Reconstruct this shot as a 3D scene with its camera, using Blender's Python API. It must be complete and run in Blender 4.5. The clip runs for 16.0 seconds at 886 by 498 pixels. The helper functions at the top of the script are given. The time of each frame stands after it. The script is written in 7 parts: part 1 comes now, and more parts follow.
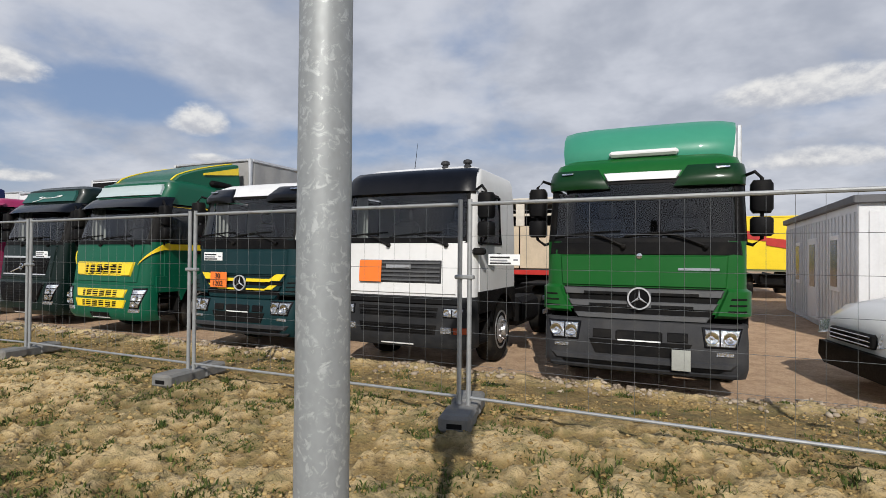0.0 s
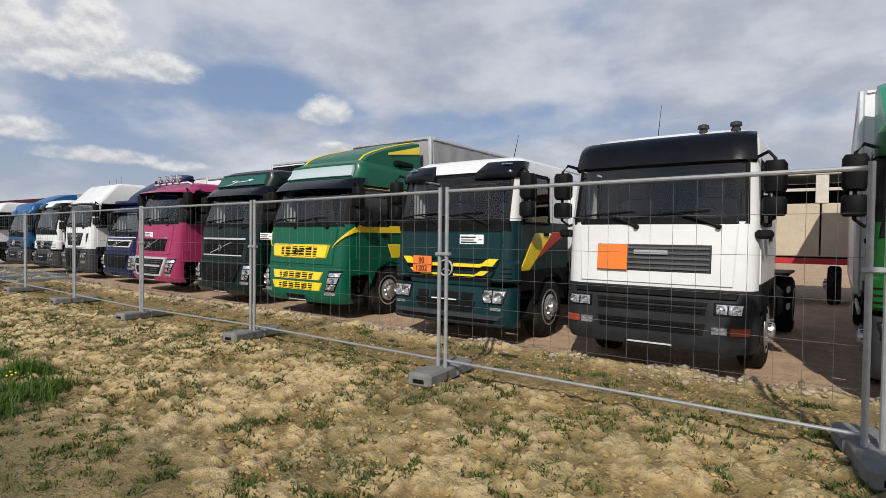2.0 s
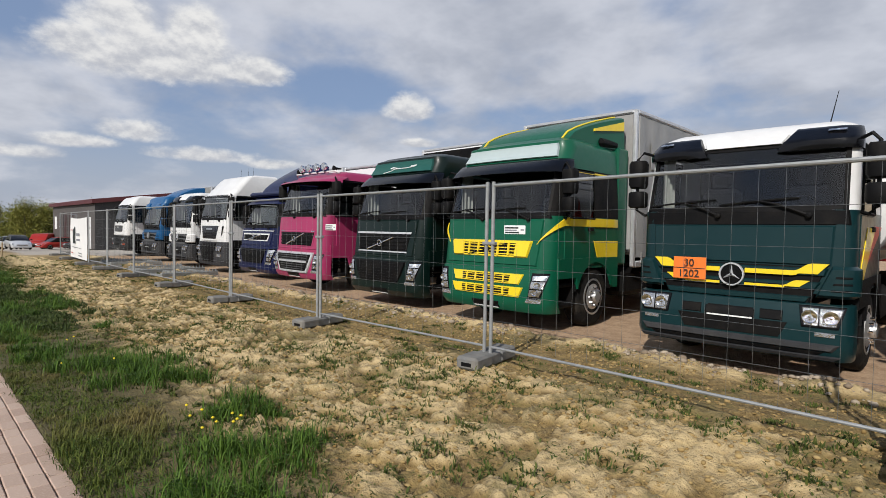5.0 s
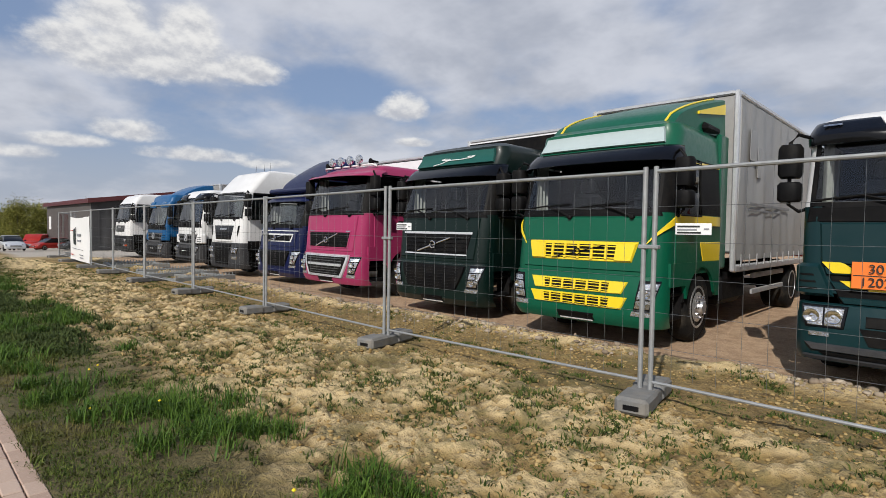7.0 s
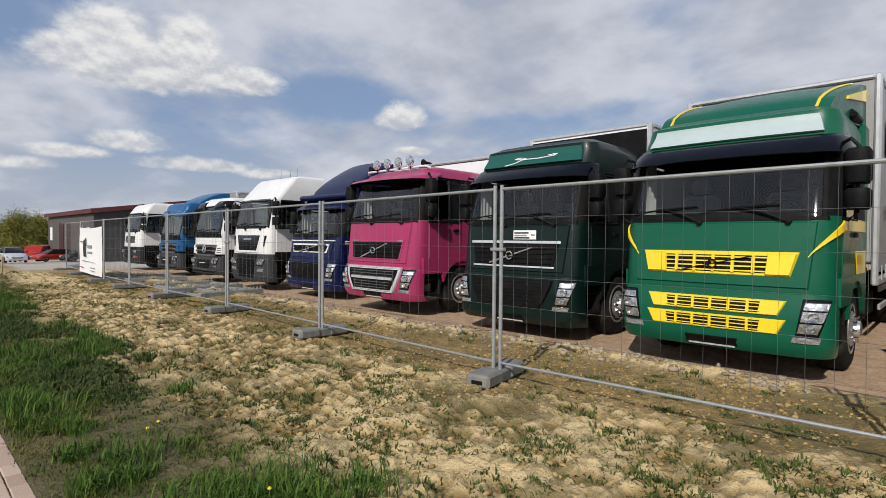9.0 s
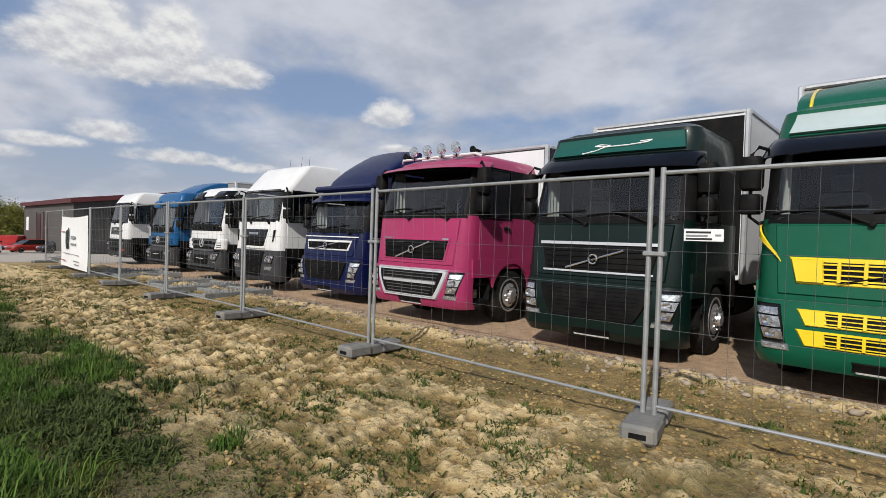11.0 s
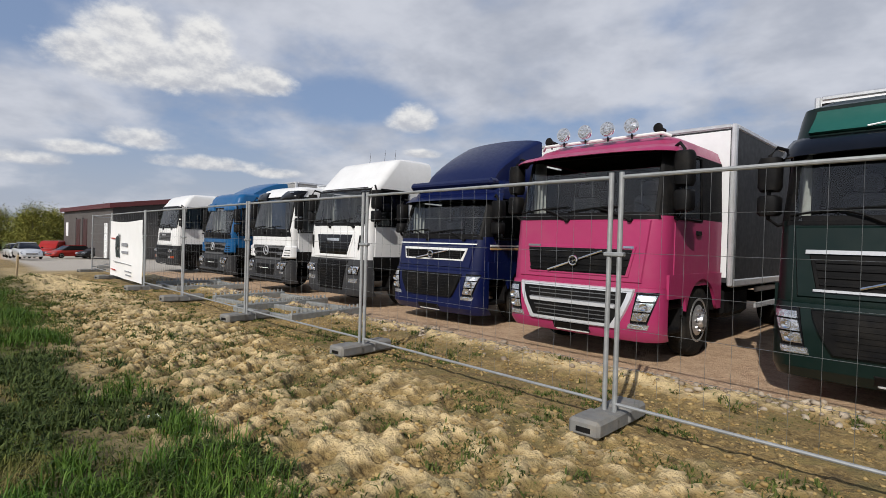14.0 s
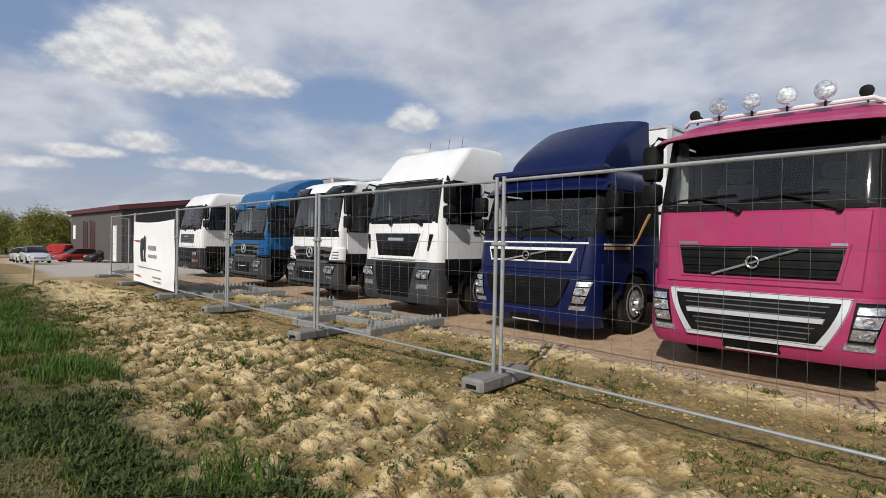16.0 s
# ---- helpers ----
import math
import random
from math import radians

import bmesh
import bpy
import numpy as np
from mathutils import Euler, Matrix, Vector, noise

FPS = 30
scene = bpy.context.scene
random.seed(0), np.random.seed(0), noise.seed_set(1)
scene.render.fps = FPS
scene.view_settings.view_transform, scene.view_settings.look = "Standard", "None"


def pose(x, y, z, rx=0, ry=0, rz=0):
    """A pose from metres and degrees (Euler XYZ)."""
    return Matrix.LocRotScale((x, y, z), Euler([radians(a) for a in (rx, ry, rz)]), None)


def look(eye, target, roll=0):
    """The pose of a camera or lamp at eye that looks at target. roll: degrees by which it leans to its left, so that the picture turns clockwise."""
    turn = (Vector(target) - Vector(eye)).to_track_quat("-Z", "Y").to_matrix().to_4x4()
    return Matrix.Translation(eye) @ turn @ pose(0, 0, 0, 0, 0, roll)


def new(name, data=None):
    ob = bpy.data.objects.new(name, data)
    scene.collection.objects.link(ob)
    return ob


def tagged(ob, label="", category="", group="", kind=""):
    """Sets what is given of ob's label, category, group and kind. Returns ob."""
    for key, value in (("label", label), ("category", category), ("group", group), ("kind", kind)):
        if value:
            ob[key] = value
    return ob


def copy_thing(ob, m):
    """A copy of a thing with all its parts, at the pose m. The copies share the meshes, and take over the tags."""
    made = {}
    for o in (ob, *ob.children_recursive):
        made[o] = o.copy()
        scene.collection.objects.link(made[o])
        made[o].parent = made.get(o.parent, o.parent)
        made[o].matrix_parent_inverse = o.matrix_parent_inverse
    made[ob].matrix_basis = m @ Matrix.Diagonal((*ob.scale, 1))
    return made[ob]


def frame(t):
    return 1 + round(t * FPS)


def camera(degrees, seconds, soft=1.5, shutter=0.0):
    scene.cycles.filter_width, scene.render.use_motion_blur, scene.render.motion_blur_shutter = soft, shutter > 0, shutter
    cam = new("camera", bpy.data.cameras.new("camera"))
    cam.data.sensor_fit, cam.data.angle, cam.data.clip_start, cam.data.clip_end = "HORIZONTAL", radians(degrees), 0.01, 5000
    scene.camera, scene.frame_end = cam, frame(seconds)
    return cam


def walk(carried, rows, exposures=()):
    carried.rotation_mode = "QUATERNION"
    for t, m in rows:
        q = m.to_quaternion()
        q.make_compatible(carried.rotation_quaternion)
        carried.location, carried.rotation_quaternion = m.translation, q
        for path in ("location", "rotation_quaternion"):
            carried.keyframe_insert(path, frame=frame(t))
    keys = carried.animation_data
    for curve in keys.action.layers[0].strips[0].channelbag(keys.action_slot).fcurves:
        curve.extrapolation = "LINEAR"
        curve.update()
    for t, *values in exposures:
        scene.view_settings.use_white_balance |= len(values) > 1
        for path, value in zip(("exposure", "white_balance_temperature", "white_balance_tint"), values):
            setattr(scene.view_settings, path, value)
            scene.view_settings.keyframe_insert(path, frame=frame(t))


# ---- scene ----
cam = camera(78.8, 16.0, soft=0.85)
METRES, EYE, TILT, LEAN, TURN = 15.7, 1.554, 0.0, 0.0, 24.2
ROWS = [
    (0.0, 0.0, 0.0, 0.0, -0.01, 0.66, -0.48),
    (0.5, -0.0237, 0.0101, 0.0006, 2.54, 0.29, -0.63),
    (1.0, -0.0505, 0.0217, 0.0002, 7.3, -0.06, -0.13),
    (1.5, -0.0784, 0.0379, -0.0019, 8.46, -0.88, -1.01),
    (2.0, -0.1083, 0.0544, -0.0009, 12.17, -1.28, -0.68),
    (2.5, -0.1398, 0.0663, -0.0012, 13.56, -2.29, -0.54),
    (3.0, -0.1694, 0.0818, -0.0016, 16.95, -1.75, -0.52),
    (3.5, -0.1977, 0.0959, -0.0024, 18.01, -1.94, -0.34),
    (4.0, -0.2248, 0.109, -0.0034, 19.2, -1.91, -0.49),
    (4.5, -0.2512, 0.1218, -0.0037, 20.62, -1.91, -1.03),
    (7.0, -0.3827, 0.1893, -0.0049, 20.08, -1.95, -0.92),
    (7.5, -0.4072, 0.1997, -0.0053, 19.17, -1.98, -0.92),
    (8.0, -0.434, 0.2117, -0.0053, 19.53, -2.03, -0.41),
    (8.5, -0.4616, 0.2261, -0.0049, 20.59, -1.14, -0.6),
    (9.0, -0.4879, 0.2383, -0.0052, 19.98, -1.06, -0.54),
    (11.5, -0.6181, 0.3156, -0.0077, 18.17, -1.15, -1.91),
    (12.0, -0.6465, 0.329, -0.0074, 18.57, -1.55, -1.68),
    (12.5, -0.6758, 0.3449, -0.0076, 19.94, -1.38, -1.4),
    (13.0, -0.7049, 0.3611, -0.0083, 19.65, -1.54, -1.63),
    (13.5, -0.7333, 0.3795, -0.0082, 20.89, -1.46, -1.36),
    (14.0, -0.7599, 0.3974, -0.0077, 20.87, -0.78, -1.63),
    (14.5, -0.7904, 0.4139, -0.0075, 19.43, -0.8, -1.53),
    (15.0, -0.8224, 0.4313, -0.0089, 19.74, -0.6, -1.69),
    (15.5, -0.8547, 0.445, -0.0103, 20.26, -0.7, -1.85),
    (16.0, -0.887, 0.4571, -0.0105, 21.16, -0.82, -1.06),
]
walk(cam, [(t, pose(0, 0, EYE, TILT, LEAN, TURN) @ pose(METRES * x, METRES * y, METRES * z, 90 + pitch, roll, yaw)) for t, x, y, z, yaw, pitch, roll in ROWS])

# ---- light and sky ----
SUN_AZ, SUN_EL = math.atan2(-0.94, 0.33), radians(36)
sun = new("sun", bpy.data.lights.new("sun", "SUN"))
sun.data.energy, sun.data.angle, sun.data.color = 4.3, radians(0.6), (1.0, 0.955, 0.895)
sun_dir = Vector((math.cos(SUN_AZ) * math.cos(SUN_EL), math.sin(SUN_AZ) * math.cos(SUN_EL), math.sin(SUN_EL)))
sun.matrix_world = look(sun_dir * 60, (0, 0, 0))
scene.view_settings.exposure = -0.14


class Nodes:
    """Short way to write a node tree."""

    def __init__(self, tree):
        self.t = tree
        tree.nodes.clear()

    def n(self, kind, **kw):
        node = self.t.nodes.new(kind)
        for k, v in kw.items():
            if k == "op":
                node.operation = v
            elif k == "blend":
                node.blend_type = v
            elif k == "data":
                node.data_type = v
            elif k == "sky":
                node.sky_type = v
        return node

    def link(self, a, b):
        self.t.links.new(a, b)

    def put(self, sock, v):
        if isinstance(v, (int, float)):
            sock.default_value = v
        elif isinstance(v, tuple):
            sock.default_value = v if len(v) == len(sock.default_value) else (*v, 1.0)
        else:
            self.link(v, sock)

    def math(self, op, a, b=0.0, c=0.0):
        m = self.n("ShaderNodeMath", op=op)
        for s, v in zip(m.inputs, (a, b, c)):
            self.put(s, v)
        return m.outputs[0]

    def mix(self, f, a, b, blend="MIX"):
        m = self.n("ShaderNodeMix", data="RGBA", blend=blend)
        self.put(m.inputs["Factor"], f)
        self.put(m.inputs[6], a)
        self.put(m.inputs[7], b)
        return m.outputs[2]

    def noise(self, vec, scale, detail=4.0, rough=0.55, dist=0.0):
        m = self.n("ShaderNodeTexNoise")
        if vec is not None:
            self.link(vec, m.inputs["Vector"])
        m.inputs["Scale"].default_value, m.inputs["Detail"].default_value = scale, detail
        m.inputs["Roughness"].default_value, m.inputs["Distortion"].default_value = rough, dist
        return m.outputs["Fac"]

    def step(self, v, lo, hi, a=0.0, b=1.0):
        m = self.n("ShaderNodeMapRange")
        m.interpolation_type = "SMOOTHSTEP"
        self.put(m.inputs[0], v)
        for i, x in ((1, lo), (2, hi), (3, a), (4, b)):
            m.inputs[i].default_value = x
        return m.outputs[0]

    def xyz(self, vec):
        m = self.n("ShaderNodeSeparateXYZ")
        self.link(vec, m.inputs[0])
        return m.outputs

    def vec(self, x, y, z):
        m = self.n("ShaderNodeCombineXYZ")
        for s, v in zip(m.inputs, (x, y, z)):
            self.put(s, v)
        return m.outputs[0]


def make_world():
    w = bpy.data.worlds.new("sky")
    scene.world = w
    w.use_nodes = True
    n = Nodes(w.node_tree)
    sky = n.n("ShaderNodeTexSky", sky="NISHITA")
    sky.sun_disc = False
    sky.sun_elevation, sky.sun_rotation = SUN_EL, math.pi / 2 - SUN_AZ
    sky.air_density, sky.dust_density, sky.ozone_density = 1.0, 1.2, 1.5
    co = n.n("ShaderNodeTexCoord").outputs["Generated"]
    x, y, z = n.xyz(co)
    zz = n.math("MAXIMUM", z, 0.0)
    az = n.math("ARCTAN2", y, n.math("MULTIPLY", x, 1.0))
    el = n.math("ARCSINE", zz)
    flat = n.math("ADD", zz, 0.30)
    plane = n.vec(n.math("DIVIDE", x, flat), n.math("DIVIDE", y, flat), 0.0)
    big = n.noise(plane, 1.15, 5.0, 0.52, 0.1)
    fine = n.noise(plane, 4.2, 5.0, 0.6, 0.1)
    sheet = n.math("ADD", n.math("MULTIPLY", big, 0.75), n.math("MULTIPLY", fine, 0.25))
    # more of the veil towards the north-east, more blue towards the west
    lean = n.step(az, 1.3, 2.9, 0.10, -0.01)
    # a broad pale bank to the north-west and blue gaps beside it
    for a, e, sa, se, k in ((2.22, 0.31, 0.26, 0.085, 0.16), (2.45, 0.42, 0.45, 0.07, 0.10), (1.60, 0.34, 0.30, 0.12, 0.10), (2.53, 0.245, 0.12, 0.045, -0.14), (3.05, 0.33, 0.16, 0.09, -0.12), (2.08, 0.20, 0.22, 0.04, -0.08)):
        dx = n.math("DIVIDE", n.math("SUBTRACT", az, a), sa)
        dy = n.math("DIVIDE", n.math("SUBTRACT", el, e), se)
        d = n.math("ADD", n.math("MULTIPLY", dx, dx), n.math("MULTIPLY", dy, dy))
        sheet = n.math("ADD", sheet, n.step(d, 0.0, 1.6, k, 0.0))
    cover = n.step(n.math("ADD", sheet, lean), 0.40, 0.60)
    dark = n.noise(plane, 2.3, 5.0, 0.58, 0.1)
    # cumulus heads: azimuth, elevation, half widths; flat bases, billowing tops
    def billow(lift):
        return n.noise(n.vec(n.math("MULTIPLY", az, 9.0), n.math("MULTIPLY", n.math("ADD", el, lift), 14.0), 0.0), 2.3, 6.0, 0.58)

    edge, above = billow(0.0), billow(0.010)
    heads, weight, height = None, None, None
    for a, e, sa, se in ((2.84, 0.244, 0.175, 0.054), (2.897, 0.292, 0.072, 0.046), (2.782, 0.292, 0.056, 0.050), (2.94, 0.250, 0.070, 0.036), (2.70, 0.242, 0.080, 0.030),
                         (2.421, 0.198, 0.050, 0.034), (2.868, 0.142, 0.072, 0.026), (2.77, 0.112, 0.12, 0.018), (2.95, 0.120, 0.075, 0.017), (2.66, 0.104, 0.06, 0.014),
                         (3.03, 0.098, 0.08, 0.016), (1.384, 0.235, 0.15, 0.034), (1.377, 0.142, 0.13, 0.026), (2.40, 0.152, 0.05, 0.012)):
        dx = n.math("DIVIDE", n.math("SUBTRACT", az, a), sa)
        dy = n.math("DIVIDE", n.math("SUBTRACT", el, e + (0.018 if e > 0.18 else 0.006)), se)
        low = n.math("MAXIMUM", dy, n.math("MULTIPLY", dy, -1.5))
        d = n.math("ADD", n.math("MULTIPLY", dx, dx), n.math("MULTIPLY", low, low))
        v = n.math("SUBTRACT", n.math("MULTIPLY_ADD", edge, 1.5, 0.38 if e > 0.18 else 0.12), d)
        w = n.math("MAXIMUM", v, 0.001)
        heads = v if heads is None else n.math("MAXIMUM", heads, v)
        weight = w if weight is None else n.math("ADD", weight, w)
        wy = n.math("MULTIPLY", w, dy)
        height = wy if height is None else n.math("ADD", height, wy)
    head = n.math("MULTIPLY", n.step(heads, 0.0, 0.85), 0.92)
    top = n.math("DIVIDE", height, weight)
    relief = n.math("MULTIPLY", n.math("SUBTRACT", edge, above), 2.4)
    shade = n.step(n.math("ADD", relief, n.math("MULTIPLY", top, 0.42)), -0.55, 0.62)
    veil = n.mix(n.step(dark, 0.36, 0.66), (5.6, 5.9, 6.7), (8.6, 8.8, 9.5))
    lump = n.mix(shade, (6.6, 6.8, 7.4), (11.0, 10.9, 10.7))
    blue = n.mix(0.6, sky.outputs[0], (3.5, 4.8, 7.7))
    haze = n.step(zz, 0.0, 0.22, 0.75, 0.0)
    blue = n.mix(haze, blue, (5.7, 6.1, 7.0))
    # above the view, cloud thins and blue is darkened to cut the sky's fill
    dim_overhead = n.step(zz, 0.55, 0.85)
    blue = n.mix(n.math("MULTIPLY", dim_overhead, 0.9), blue, (0.9, 1.7, 3.6))
    cover = n.math("MULTIPLY", cover, n.math("SUBTRACT", 1.0, n.math("MULTIPLY", dim_overhead, 0.85)))
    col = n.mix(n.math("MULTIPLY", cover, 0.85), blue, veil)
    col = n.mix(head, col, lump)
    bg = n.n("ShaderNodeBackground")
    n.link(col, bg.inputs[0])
    bg.inputs[1].default_value = 0.085
    out = n.n("ShaderNodeOutputWorld")
    n.link(bg.outputs[0], out.inputs[0])


make_world()


# ---- materials ----
MATS = {}


def mat(name, base, rough=0.5, metal=0.0, vary=0.12, scale=6.0, bump=0.0, bscale=60.0, coat=0.0, second=None, spec=0.5, dirt=0.0, dirt_col=(0.30, 0.25, 0.18)):
    """A principled surface with variation at two scales, dust and fine relief."""
    if name in MATS:
        return MATS[name]
    m = MATS[name] = bpy.data.materials.new(name)
    m.use_nodes = True
    n = Nodes(m.node_tree)
    co = n.n("ShaderNodeTexCoord").outputs["Object"]
    a, b = n.noise(co, scale, 5.0), n.noise(co, scale * 9.0, 3.0)
    f = n.math("ADD", n.math("MULTIPLY", a, 0.65), n.math("MULTIPLY", b, 0.35))
    f = n.step(f, 0.3, 0.7)
    lo = second or tuple(c * (1 - vary) for c in base)
    hi = base if second else tuple(min(1.0, c * (1 + vary)) for c in base)
    col = n.mix(f, lo, hi)
    if dirt:
        col = n.mix(n.math("MULTIPLY", n.step(n.noise(co, scale * 0.7, 6.0, 0.65), 0.42, 0.75), dirt), col, dirt_col)
    p = n.n("ShaderNodeBsdfPrincipled")
    n.link(col, p.inputs["Base Color"])
    n.put(p.inputs["Roughness"], n.step(b, 0.2, 0.8, max(0.02, rough * 0.85), min(1.0, rough * 1.15)))
    p.inputs["Metallic"].default_value = metal
    p.inputs["Coat Weight"].default_value = coat
    p.inputs["Specular IOR Level"].default_value = spec
    p.inputs["Coat Roughness"].default_value = 0.06
    if bump:
        k = n.n("ShaderNodeBump")
        k.inputs["Strength"].default_value, k.inputs["Distance"].default_value = 1.0, bump
        n.link(n.noise(co, bscale, 5.0, 0.6), k.inputs["Height"])
        n.link(k.outputs[0], p.inputs["Normal"])
    out = n.n("ShaderNodeOutputMaterial")
    n.link(p.outputs[0], out.inputs[0])
    return m


def glass_mat(name, tint, gloss=0.025):
    if name in MATS:
        return MATS[name]
    m = MATS[name] = bpy.data.materials.new(name)
    m.use_nodes = True
    n = Nodes(m.node_tree)
    t, g = n.n("ShaderNodeBsdfTransparent"), n.n("ShaderNodeBsdfGlossy")
    t.inputs[0].default_value = (*tint, 1)
    g.inputs["Roughness"].default_value = gloss
    fr = n.n("ShaderNodeFresnel")
    fr.inputs[0].default_value = 1.8
    mx = n.n("ShaderNodeMixShader")
    n.link(n.math("MULTIPLY_ADD", fr.outputs[0], 1.0, 0.0), mx.inputs[0])
    n.link(t.outputs[0], mx.inputs[1])
    n.link(g.outputs[0], mx.inputs[2])
    out = n.n("ShaderNodeOutputMaterial")
    n.link(mx.outputs[0], out.inputs[0])
    return m


def paint(name, col, dirt=None):
    dirt = (0.10 if max(col) > 0.3 else 0.015) if dirt is None else dirt
    return mat("paint_" + name, col, 0.38, 0.0, 0.05, 1.5, coat=0.22, spec=0.25, dirt=dirt)


WHITE = paint("white", (0.72, 0.72, 0.71))
BLACK_GLOSS = mat("black_gloss", (0.004, 0.004, 0.005), 0.2, vary=0.3, spec=0.3, coat=0.12)
BLACK = mat("black_plastic", (0.004, 0.004, 0.0045), 0.6, vary=0.3, spec=0.14, bump=0.0006, bscale=300, dirt=0.03)
GREY = mat("grey_plastic", (0.036, 0.037, 0.040), 0.6, vary=0.2, spec=0.2, bump=0.0005, bscale=300, dirt=0.05)
RUBBER = mat("rubber", (0.009, 0.009, 0.009), 0.85, spec=0.15, vary=0.25, bump=0.001, bscale=120, dirt=0.12)
STEEL = mat("galvanised_steel", (0.33, 0.34, 0.34), 0.62, 0.5, 0.14, 14, bump=0.0003, bscale=150)
CHROME = mat("chrome", (0.80, 0.80, 0.80), 0.12, 1.0, 0.05)
ALU = mat("rim_metal", (0.60, 0.60, 0.60), 0.35, 0.8, 0.12, 12, dirt=0.2)
CHASSIS = mat("chassis", (0.005, 0.005, 0.0055), 0.7, vary=0.3, spec=0.12, dirt=0.03)
LENS = mat("headlight_lens", (0.74, 0.76, 0.78), 0.10, 0.9, 0.45, 22, bump=0.014, bscale=24, coat=0.7)
LOUVRE = mat("louvre_grey", (0.085, 0.088, 0.092), 0.5, vary=0.12, dirt=0.1)
WIRE = mat("wire_steel", (0.19, 0.20, 0.20), 0.5, 0.7, 0.2, 20)
AMBER = mat("amber_lens", (0.30, 0.05, 0.018), 0.2, coat=0.5)
DARKGREY = mat("dark_bumper", (0.020, 0.021, 0.023), 0.6, vary=0.25, spec=0.2, bump=0.0005, bscale=300, dirt=0.04)
ORANGE = mat("orange_plate", (0.88, 0.20, 0.03), 0.45, vary=0.05)
SILVER = mat("silver_paint", (0.62, 0.63, 0.65), 0.32, 0.35, 0.05, coat=0.5)
GLASS = glass_mat("windscreen_glass", (0.80, 0.83, 0.82))
DARKGLASS = glass_mat("tinted_glass", (0.30, 0.33, 0.33))
CLOTH = mat("seat_cloth", (0.045, 0.047, 0.052), 0.9, vary=0.3, scale=20)
DASH = mat("dashboard", (0.070, 0.070, 0.072), 0.8, spec=0.2, vary=0.2, scale=10)
LINING = mat("cab_lining", (0.020, 0.020, 0.021), 0.95, vary=0.3, scale=8, spec=0.1)
CURTAIN = mat("cab_curtain", (0.55, 0.55, 0.52), 0.9, vary=0.15, scale=10)
BOXWHITE = mat("box_panel", (0.74, 0.75, 0.76), 0.4, vary=0.04, scale=1.5, dirt=0.12)
ALUFRAME = mat("aluminium_profile", (0.62, 0.63, 0.64), 0.4, 0.6, 0.1, 8)
TARP = mat("grey_tarpaulin", (0.30, 0.30, 0.295), 0.6, vary=0.12, scale=1.2, bump=0.006, bscale=3.0, dirt=0.25)
CONCRETE = mat("concrete", (0.165, 0.165, 0.158), 0.9, vary=0.2, scale=9, bump=0.003, bscale=70, dirt=0.35)
STICKER = mat("sign_white", (0.82, 0.83, 0.82), 0.5, vary=0.03)
INK = mat("ink_black", (0.02, 0.02, 0.02), 0.6)
RED = mat("red_stripe", (0.45, 0.03, 0.025), 0.4, vary=0.1)
YELLOW = mat("yellow_paint", (0.85, 0.62, 0.02), 0.35, vary=0.06, scale=2, coat=0.5)


